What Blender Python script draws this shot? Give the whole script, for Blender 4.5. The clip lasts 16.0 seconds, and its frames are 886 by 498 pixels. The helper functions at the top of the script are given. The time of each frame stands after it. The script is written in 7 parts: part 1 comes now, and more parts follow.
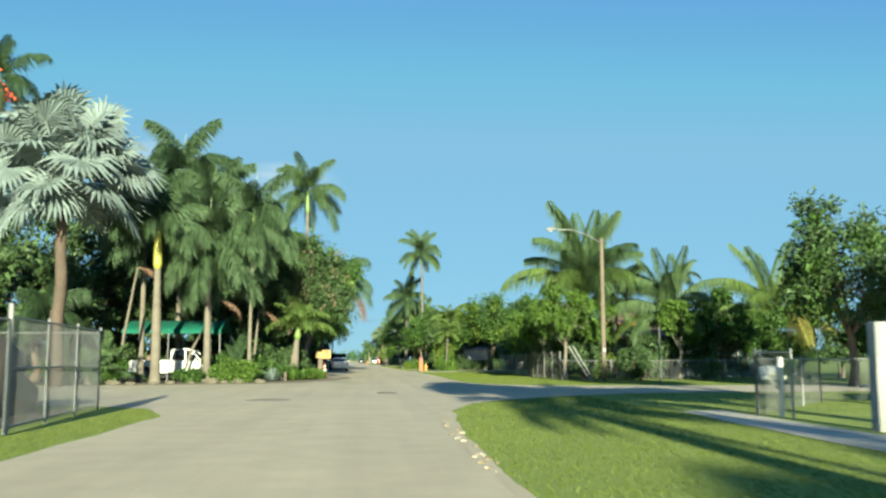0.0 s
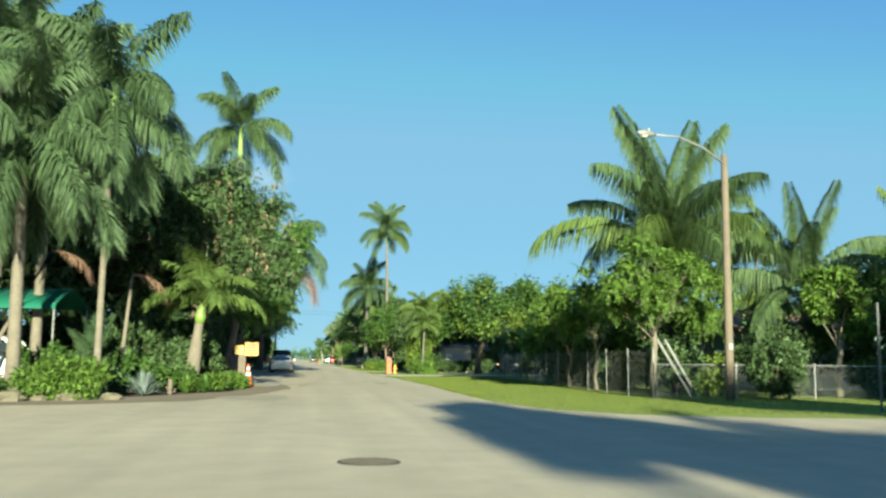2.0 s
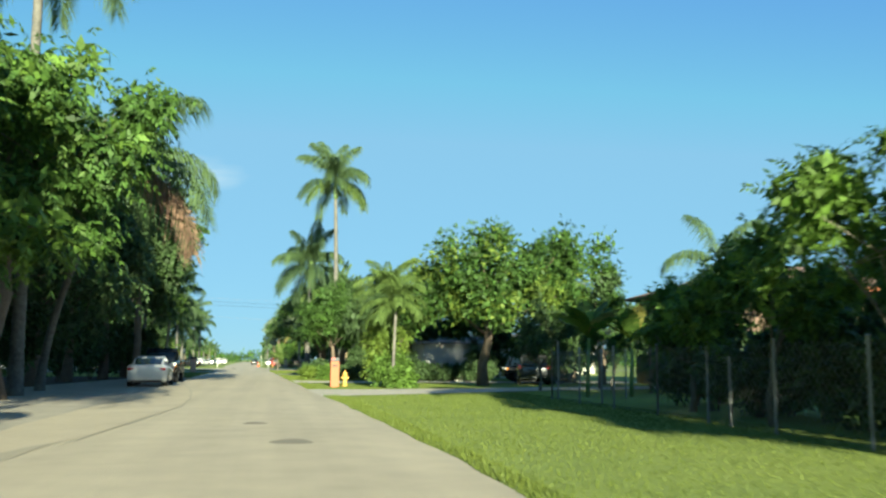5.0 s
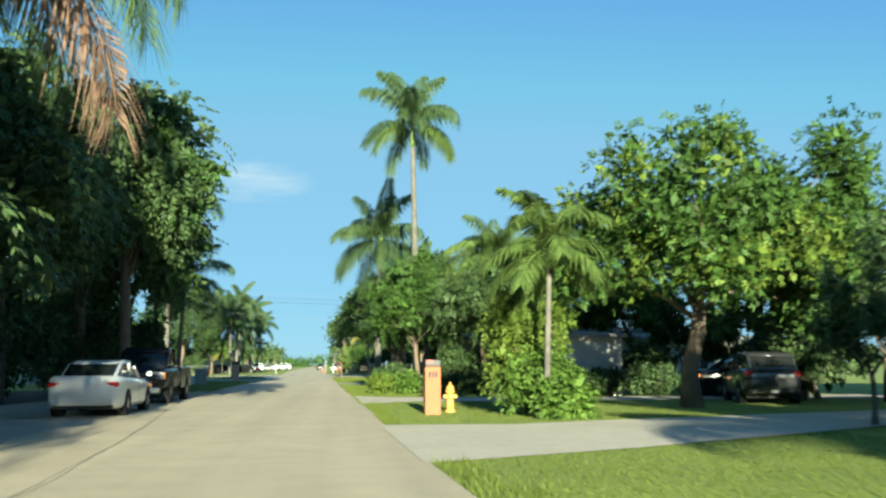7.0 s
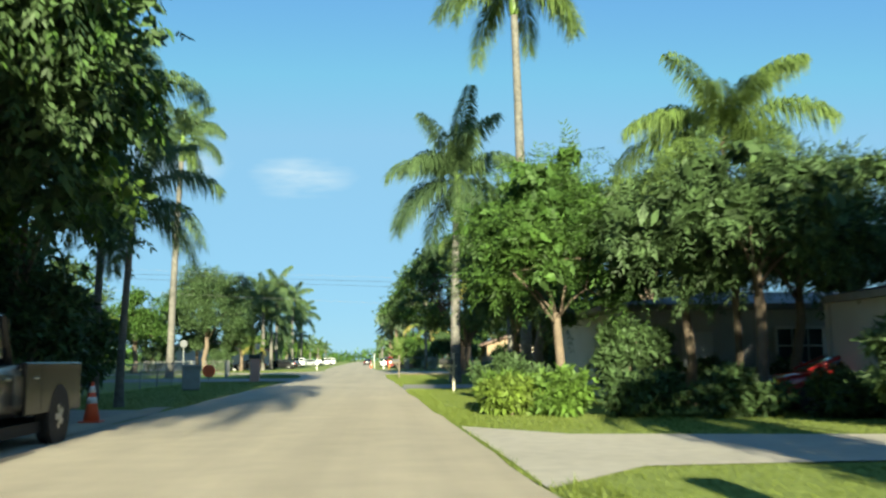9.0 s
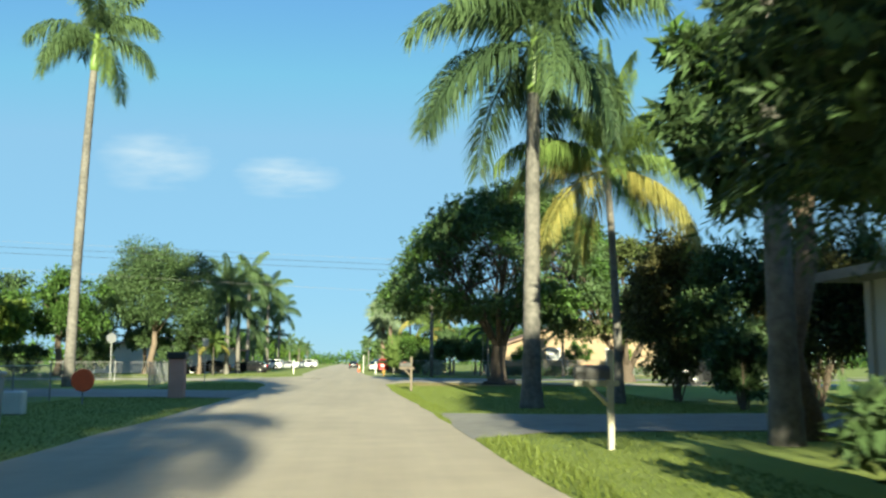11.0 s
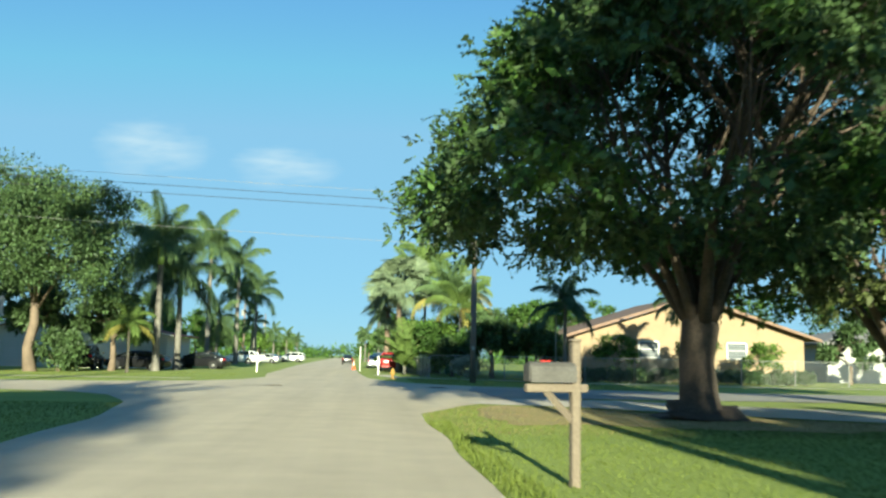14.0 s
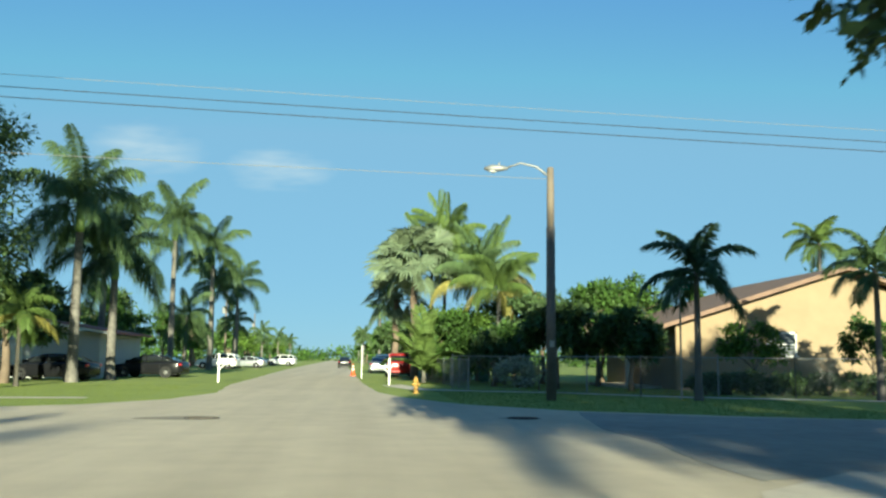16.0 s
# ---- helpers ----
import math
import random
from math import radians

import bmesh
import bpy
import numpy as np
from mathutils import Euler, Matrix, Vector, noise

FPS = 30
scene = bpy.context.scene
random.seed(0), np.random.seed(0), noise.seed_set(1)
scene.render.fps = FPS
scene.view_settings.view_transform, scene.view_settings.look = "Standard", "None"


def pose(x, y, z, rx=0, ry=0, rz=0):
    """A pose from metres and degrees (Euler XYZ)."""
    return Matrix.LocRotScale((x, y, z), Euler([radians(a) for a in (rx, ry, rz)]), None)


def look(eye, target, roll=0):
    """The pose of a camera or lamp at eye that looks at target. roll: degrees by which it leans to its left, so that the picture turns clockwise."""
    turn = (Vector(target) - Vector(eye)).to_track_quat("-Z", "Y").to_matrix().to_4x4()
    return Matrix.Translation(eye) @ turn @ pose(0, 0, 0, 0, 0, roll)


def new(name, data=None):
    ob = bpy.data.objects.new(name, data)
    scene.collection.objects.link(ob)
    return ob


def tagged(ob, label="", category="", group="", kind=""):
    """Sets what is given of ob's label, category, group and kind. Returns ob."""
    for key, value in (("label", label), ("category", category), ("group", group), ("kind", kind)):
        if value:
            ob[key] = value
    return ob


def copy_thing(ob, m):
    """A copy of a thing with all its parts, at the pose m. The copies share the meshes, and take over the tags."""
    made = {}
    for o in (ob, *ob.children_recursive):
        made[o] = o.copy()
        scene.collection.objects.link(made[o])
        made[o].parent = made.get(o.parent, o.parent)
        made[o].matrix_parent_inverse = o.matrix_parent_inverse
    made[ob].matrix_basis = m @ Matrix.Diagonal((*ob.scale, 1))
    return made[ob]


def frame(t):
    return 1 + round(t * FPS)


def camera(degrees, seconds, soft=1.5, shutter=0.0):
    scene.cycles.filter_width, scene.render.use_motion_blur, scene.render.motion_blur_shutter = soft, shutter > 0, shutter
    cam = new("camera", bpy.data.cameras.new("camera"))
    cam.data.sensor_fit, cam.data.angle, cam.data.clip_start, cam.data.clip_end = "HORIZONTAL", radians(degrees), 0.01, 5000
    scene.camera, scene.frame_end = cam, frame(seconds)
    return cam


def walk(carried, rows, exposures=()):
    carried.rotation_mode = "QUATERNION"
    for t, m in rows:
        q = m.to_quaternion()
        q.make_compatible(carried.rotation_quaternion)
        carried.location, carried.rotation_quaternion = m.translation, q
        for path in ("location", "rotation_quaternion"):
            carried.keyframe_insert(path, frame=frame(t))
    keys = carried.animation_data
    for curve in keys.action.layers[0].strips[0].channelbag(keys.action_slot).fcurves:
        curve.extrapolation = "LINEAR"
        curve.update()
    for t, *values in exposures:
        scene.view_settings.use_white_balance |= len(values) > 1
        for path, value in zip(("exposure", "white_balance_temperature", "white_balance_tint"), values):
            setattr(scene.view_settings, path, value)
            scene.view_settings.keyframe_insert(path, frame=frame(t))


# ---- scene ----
cam = camera(51.56, 16.0, soft=2.4, shutter=0.3)
# seconds, place in metres, turn in degrees
ROWS = [
    (0.0, 0.001, 0.000, 1.359, 96.84, 0.09, -4.87),
    (0.5, -0.063, 6.336, 1.364, 96.93, -0.32, -5.51),
    (1.0, -0.119, 12.574, 1.369, 97.02, -0.63, -6.12),
    (1.5, -0.016, 18.762, 1.367, 96.91, -0.58, -6.70),
    (2.0, 0.201, 24.901, 1.363, 96.83, -0.58, -7.78),
    (2.5, 0.548, 29.913, 1.363, 96.96, -0.99, -8.91),
    (3.0, 0.997, 35.019, 1.362, 96.96, -1.25, -10.23),
    (5.5, 3.677, 64.344, 1.376, 96.94, -0.07, -10.33),
    (6.0, 3.931, 69.927, 1.386, 96.68, 0.01, -8.91),
    (6.5, 4.009, 75.584, 1.387, 96.78, 0.08, -7.38),
    (7.0, 3.999, 81.055, 1.380, 97.16, 0.24, -6.34),
    (7.5, 3.936, 86.533, 1.365, 96.83, 0.66, -5.22),
    (8.0, 3.796, 92.425, 1.344, 96.72, 1.05, -4.48),
    (8.5, 3.530, 98.289, 1.327, 96.80, 0.91, -3.97),
    (9.0, 3.152, 104.027, 1.306, 96.83, 0.57, -3.56),
    (11.5, 2.030, 132.632, 1.358, 97.05, -0.36, -4.91),
    (12.0, 1.973, 137.921, 1.367, 97.02, -0.62, -5.16),
    (12.5, 1.933, 143.362, 1.379, 96.98, -1.11, -5.36),
    (13.0, 1.932, 149.018, 1.382, 96.92, -1.46, -5.41),
    (13.5, 1.904, 154.981, 1.378, 96.84, -1.45, -5.17),
    (14.0, 1.825, 160.475, 1.358, 96.75, -1.07, -4.89),
    (14.5, 1.726, 165.616, 1.352, 96.80, -0.52, -4.74),
    (15.0, 1.616, 170.515, 1.350, 96.61, -0.37, -4.64),
    (15.5, 1.526, 175.504, 1.352, 96.65, -0.52, -4.85),
    (16.0, 1.401, 180.482, 1.355, 96.84, -0.52, -5.10),
]
EXPOSURES = [(0.0, 1.62, 5400, -11), (2.5, 1.70, 5400, -11), (5.5, 1.76, 5400, -11), (8.0, 1.76, 5400, -11), (9.0, 1.80, 5550, -7), (11.3, 1.78, 5550, -7), (12.1, 1.75, 5400, -11), (14.8, 1.76, 5400, -11), (16.0, 1.56, 5400, -11)]
walk(cam, [(t, pose(x, y, z, rx, ry, rz)) for t, x, y, z, rx, ry, rz in ROWS], EXPOSURES)

# ---- light: low sun behind the car, clear sky ----
SUN_EL, SUN_AZ = 12.2, 179.7          # degrees; azimuth from +y, clockwise seen from above
world = bpy.data.worlds.new("sky")
scene.world = world
world.use_nodes = True
wn = world.node_tree
sky = wn.nodes.new("ShaderNodeTexSky")
sky.sky_type = "NISHITA"
sky.sun_disc = False
sky.sun_elevation = radians(SUN_EL)
sky.sun_rotation = radians(SUN_AZ)
sky.air_density, sky.dust_density, sky.ozone_density = 0.75, 0.0, 2.4
sky_cap = wn.nodes.new("ShaderNodeMix")      # caps the sky's colour, in place of haze, so the horizon doesn't glare
sky_cap.data_type, sky_cap.blend_type = "RGBA", "DARKEN"
sky_cap.inputs["Factor"].default_value = 0.9
sky_cap.inputs["B"].default_value = (1.8, 2.72, 3.5, 1)
wn.links.new(sky.outputs[0], sky_cap.inputs["A"])
wn.links.new(sky_cap.outputs["Result"], wn.nodes["Background"].inputs[0])
wn.nodes["Background"].inputs[1].default_value = 0.060
sun_data = bpy.data.lights.new("sun", "SUN")
sun_data.energy, sun_data.angle, sun_data.color = 5.0, radians(0.6), (1.0, 0.81, 0.54)
sun = new("sun", sun_data)
away = Vector((math.sin(radians(SUN_AZ)) * math.cos(radians(SUN_EL)), math.cos(radians(SUN_AZ)) * math.cos(radians(SUN_EL)), math.sin(radians(SUN_EL))))
sun.matrix_world = look(away * 50, (0, 0, 0))

# ---- materials ----
def mat(name, col, col2=None, rough=0.7, scale=1.5, fine=25.0, bump=0.25, metal=0.0, island=0.0, glow=0.0, mix=0.5, coat=0.0, objvar=0.0, grit=0.0):
    m = bpy.data.materials.new(name)
    m.use_nodes = True
    nt = m.node_tree
    n, l = nt.nodes, nt.links
    b = n["Principled BSDF"]
    b.inputs["Roughness"].default_value = rough
    b.inputs["Metallic"].default_value = metal
    b.inputs["Coat Weight"].default_value = coat
    if glow:
        b.inputs["Specular IOR Level"].default_value = 0.3
    col2 = col2 or tuple(c * 0.72 for c in col)
    tc = n.new("ShaderNodeTexCoord")
    big = n.new("ShaderNodeTexNoise")
    big.inputs["Scale"].default_value, big.inputs["Detail"].default_value = scale, 6
    small = n.new("ShaderNodeTexNoise")
    small.inputs["Scale"].default_value, small.inputs["Detail"].default_value = fine, 4
    l.new(tc.outputs["Object"], big.inputs["Vector"])
    l.new(tc.outputs["Object"], small.inputs["Vector"])
    add = n.new("ShaderNodeMath")
    add.operation = "ADD"
    l.new(big.outputs["Fac"], add.inputs[0])
    l.new(small.outputs["Fac"], add.inputs[1])
    fac = n.new("ShaderNodeMapRange")
    fac.inputs["From Min"].default_value, fac.inputs["From Max"].default_value = 0.7, 1.3
    l.new(add.outputs[0], fac.inputs["Value"])
    cm = n.new("ShaderNodeMix")
    cm.data_type = "RGBA"
    l.new(fac.outputs[0], cm.inputs["Factor"])
    cm.inputs["A"].default_value, cm.inputs["B"].default_value = (*col2, 1), (*col, 1)
    out = cm.outputs["Result"]
    if island or objvar:
        hsv = n.new("ShaderNodeHueSaturation")
        mr = n.new("ShaderNodeMapRange")
        v = island or objvar
        mr.inputs["To Min"].default_value, mr.inputs["To Max"].default_value = 1 - v, 1 + v
        if island:
            src = n.new("ShaderNodeNewGeometry").outputs["Random Per Island"]
        else:
            src = n.new("ShaderNodeObjectInfo").outputs["Random"]
        l.new(src, mr.inputs["Value"])
        l.new(mr.outputs[0], hsv.inputs["Value"])
        l.new(out, hsv.inputs["Color"])
        out = hsv.outputs["Color"]
    l.new(out, b.inputs["Base Color"])
    if bump:
        bp = n.new("ShaderNodeBump")
        bp.inputs["Strength"].default_value = bump
        bp.inputs["Distance"].default_value = 0.02
        high = small
        if grit:
            high = n.new("ShaderNodeTexNoise")
            high.inputs["Scale"].default_value, high.inputs["Detail"].default_value = grit, 5
            l.new(tc.outputs["Object"], high.inputs["Vector"])
        l.new(high.outputs["Fac"], bp.inputs["Height"])
        l.new(bp.outputs[0], b.inputs["Normal"])
    if glow:
        tr = n.new("ShaderNodeBsdfTranslucent")
        l.new(out, tr.inputs["Color"])
        ms = n.new("ShaderNodeMixShader")
        ms.inputs[0].default_value = glow
        l.new(b.outputs[0], ms.inputs[1])
        l.new(tr.outputs[0], ms.inputs[2])
        l.new(ms.outputs[0], n["Material Output"].inputs["Surface"])
    return m


def leafmat(name, col, col2, var=0.45, thin=0.3, rough=0.5):
    rough = max(rough, 0.58)
    return mat(name, col, col2, rough=rough, scale=0.5, fine=6, bump=0.0, island=var, glow=thin)


M_ROAD = mat("sun_bleached_asphalt", (0.575, 0.495, 0.358), (0.47, 0.405, 0.293), 0.9, 0.16, 1.2, 0.7, grit=70)
def streak(m, low=0.91, high=1.07):
    """Long faint wear streaks along the street, laid over a material's colour."""
    n, l = m.node_tree.nodes, m.node_tree.links
    b = n["Principled BSDF"]
    src = b.inputs["Base Color"].links[0].from_socket
    tc, mp, nz, mr, hsv = (n.new("ShaderNode" + k) for k in ("TexCoord", "Mapping", "TexNoise", "MapRange", "HueSaturation"))
    mp.inputs["Scale"].default_value = (1.1, 0.03, 1)
    nz.inputs["Scale"].default_value, nz.inputs["Detail"].default_value, nz.inputs["Roughness"].default_value = 1.0, 4, 0.55
    mr.inputs["From Min"].default_value, mr.inputs["From Max"].default_value = 0.32, 0.68
    mr.inputs["To Min"].default_value, mr.inputs["To Max"].default_value = low, high
    l.new(tc.outputs["Object"], mp.inputs[0])
    l.new(mp.outputs[0], nz.inputs["Vector"])
    l.new(nz.outputs["Fac"], mr.inputs["Value"])
    l.new(mr.outputs[0], hsv.inputs["Value"])
    l.new(src, hsv.inputs["Color"])
    l.new(hsv.outputs["Color"], b.inputs["Base Color"])


streak(M_ROAD)
M_SIDE = mat("grey_asphalt", (0.37, 0.345, 0.29), (0.25, 0.235, 0.20), 0.9, 0.25, 2.2, 0.6, grit=70)
M_CONC = mat("pale_concrete", (0.63, 0.565, 0.455), (0.50, 0.445, 0.355), 0.9, 0.4, 3.5, 0.4, grit=60)
M_DIRT = mat("bare_brown_dirt", (0.30, 0.24, 0.165), (0.20, 0.155, 0.105), 0.95, 0.6, 25, 0.6)
M_CREAMPAINT = mat("weathered_cream_paint", (0.42, 0.39, 0.30), (0.32, 0.29, 0.22), 0.6, 3, 30, 0.2)
M_SAND = mat("sandy_shoulder", (0.58, 0.495, 0.35), (0.46, 0.385, 0.27), 0.95, 0.5, 30, 0.7)
M_GRAVEL = mat("dusty_gravel", (0.52, 0.455, 0.35), (0.34, 0.30, 0.235), 0.95, 0.7, 30, 0.9)
M_GROUND = mat("lawn_soil", (0.30, 0.35, 0.052), (0.20, 0.26, 0.042), 0.95, 0.35, 40, 0.8)
M_GRASS = leafmat("grass_blades", (0.155, 0.19, 0.032), (0.115, 0.15, 0.027), 0.2, 0.3)
M_DRYGRASS = mat("worn_dry_grass", (0.46, 0.30, 0.15), (0.23, 0.24, 0.055), 0.95, 0.8, 7, 0.9, grit=30)
M_MULCH = mat("leaf_litter", (0.10, 0.075, 0.05), (0.05, 0.038, 0.025), 0.95, 1.2, 20, 0.9)
M_ROYALTRUNK = mat("grey_palm_bark", (0.19, 0.175, 0.15), (0.075, 0.07, 0.06), 0.85, 1.0, 7, 0.5)
M_BARK = mat("brown_bark", (0.20, 0.15, 0.105), (0.10, 0.075, 0.055), 0.9, 1.5, 16, 1.0)
M_PALEBARK = mat("pale_bark", (0.20, 0.175, 0.135), (0.115, 0.098, 0.076), 0.9, 1.5, 16, 0.7)
M_GNARLBARK = mat("grey_brown_bark", (0.125, 0.092, 0.068), (0.06, 0.046, 0.034), 0.9, 1.5, 14, 1.0)
M_CSHAFT = mat("green_crownshaft", (0.20, 0.29, 0.06), (0.14, 0.21, 0.05), 0.45, 2, 12, 0.1)
M_CSHAFTY = mat("yellow_crownshaft", (0.50, 0.44, 0.08), (0.30, 0.32, 0.06), 0.45, 2, 12, 0.1)
M_FROND = leafmat("palm_frond_green", (0.111, 0.165, 0.062), (0.068, 0.11, 0.042), 0.35, 0.25, 0.4)
M_FRONDMID = leafmat("palm_plume_green", (0.096, 0.145, 0.064), (0.06, 0.098, 0.044), 0.35, 0.22, 0.5)
M_FRONDDK = leafmat("palm_frond_dark", (0.068, 0.11, 0.046), (0.041, 0.07, 0.031), 0.35, 0.2, 0.4)
M_FRONDLT = leafmat("palm_frond_light", (0.15, 0.21, 0.05), (0.09, 0.14, 0.035), 0.35, 0.3, 0.4)
M_FRONDYEL = leafmat("palm_frond_yellow", (0.33, 0.29, 0.075), (0.21, 0.205, 0.05), 0.3, 0.3, 0.5)
M_FRONDBRN = leafmat("palm_frond_dry", (0.30, 0.19, 0.13), (0.18, 0.115, 0.08), 0.3, 0.2, 0.7)
M_SILVER = leafmat("silver_fan_leaf", (0.23, 0.275, 0.255), (0.14, 0.175, 0.165), 0.25, 0.15, 0.45)
M_LEAF = leafmat("leaf_green", (0.085, 0.15, 0.026), (0.042, 0.085, 0.018), 0.5, 0.25)
M_LEAFDK = leafmat("leaf_dark", (0.084, 0.132, 0.045), (0.052, 0.086, 0.031), 0.5, 0.2)
M_LEAFLT = leafmat("leaf_light", (0.14, 0.23, 0.032), (0.085, 0.14, 0.03), 0.45, 0.35)
M_LEAFYEL = leafmat("leaf_yellow_green", (0.185, 0.25, 0.036), (0.115, 0.17, 0.03), 0.45, 0.35)
M_LEAFAUT = leafmat("leaf_croton", (0.15, 0.13, 0.05), (0.075, 0.095, 0.032), 0.6, 0.35)
M_STEEL = mat("galvanised_steel", (0.30, 0.30, 0.29), (0.21, 0.21, 0.205), 0.55, 4, 60, 0.1, 0.4)
M_SIGNBACK = mat("dull_sign_back", (0.11, 0.115, 0.12), (0.085, 0.09, 0.092), 0.6, 3, 40, 0.1)
M_WHITE = mat("white_paint", (0.70, 0.68, 0.64), (0.58, 0.56, 0.52), 0.5, 2, 30, 0.1)
M_WOODPOLE = mat("weathered_wood", (0.19, 0.155, 0.115), (0.115, 0.092, 0.07), 0.9, 1.2, 25, 0.6)
M_DARKWOOD = mat("dark_wood", (0.16, 0.14, 0.125), (0.09, 0.08, 0.07), 0.9, 1.2, 25, 0.5)
M_ORANGE = mat("orange_stucco", (0.46, 0.165, 0.085), (0.39, 0.14, 0.07), 0.85, 2.5, 60, 0.5)
M_CONE = mat("orange_plastic", (0.85, 0.13, 0.035), (0.70, 0.10, 0.03), 0.5, 5, 30, 0.05)
M_REFL = mat("white_reflective_band", (0.85, 0.83, 0.80), None, 0.3, 5, 40, 0.02)
M_BLACK = mat("black_plastic", (0.025, 0.025, 0.026), None, 0.45, 5, 60, 0.1)
M_RED = mat("red_paint", (0.62, 0.03, 0.02), None, 0.4, 4, 40, 0.05)
M_YELLOW = mat("yellow_paint", (0.60, 0.36, 0.085), (0.50, 0.28, 0.06), 0.5, 5, 40, 0.15)
M_SIGNYEL = mat("yellow_sign", (0.52, 0.26, 0.03), None, 0.4, 4, 40, 0.03)
M_GREENCLOTH = mat("green_awning_cloth", (0.012, 0.125, 0.075), (0.01, 0.10, 0.058), 0.8, 2, 60, 0.2)
M_SIGNGREEN = mat("green_sign", (0.01, 0.22, 0.14), None, 0.4, 4, 40, 0.03)
M_BRICKP = mat("brown_pink_stucco", (0.52, 0.31, 0.25), (0.43, 0.25, 0.20), 0.9, 3, 30, 0.5)
M_BINGREY = mat("grey_bin_plastic", (0.36, 0.35, 0.33), None, 0.6, 3, 30, 0.1)
M_ROCK = mat("coral_rock", (0.16, 0.14, 0.10), (0.085, 0.08, 0.05), 0.95, 2, 14, 1.0)
M_IRON = mat("iron_cover", (0.085, 0.072, 0.058), (0.05, 0.043, 0.036), 0.7, 6, 40, 0.4, 0.4)
M_GLASS = mat("dark_car_glass", (0.02, 0.024, 0.026), None, 0.06, 2, 30, 0.0, 0.0, coat=0.6)
M_PANE = mat("window_glass", (0.05, 0.06, 0.065), None, 0.08, 2, 30, 0.0)
M_TYRE = mat("tyre_rubber", (0.03, 0.03, 0.03), None, 0.85, 5, 60, 0.3)
M_RIM = mat("alloy_rim", (0.5, 0.5, 0.5), None, 0.3, 5, 30, 0.0, 0.9)
M_CHROME = mat("chrome", (0.7, 0.7, 0.7), None, 0.15, 5, 30, 0.0, 1.0)
M_TAIL = mat("red_tail_lamp", (0.55, 0.02, 0.02), None, 0.15, 5, 30, 0.0, coat=1.0)
M_HEAD = mat("clear_head_lamp", (0.75, 0.74, 0.70), None, 0.12, 5, 30, 0.0, coat=1.0)
M_AMBER = mat("amber_lamp", (0.80, 0.30, 0.04), None, 0.2, 5, 30, 0.0, coat=1.0)
M_PLATE = mat("pale_plate", (0.32, 0.32, 0.30), None, 0.5, 5, 30, 0.0)
M_DARKBAR = mat("dark_lettering", (0.03, 0.03, 0.03), None, 0.6, 5, 30, 0.0)
M_UNDER = mat("dark_underbody", (0.02, 0.02, 0.02), None, 0.9, 5, 30, 0.2)
M_WIRE = mat("black_cable", (0.03, 0.03, 0.03), None, 0.6, 5, 30, 0.0)
M_POD = leafmat("dry_seed_pods", (0.25, 0.19, 0.12), (0.17, 0.12, 0.07), 0.3, 0.2, 0.7)


def paint(name, col, metal=0.2, coat=0.8):
    return mat(name, col, tuple(c * 0.9 for c in col), 0.28, 1.0, 80, 0.0, metal, coat=coat)


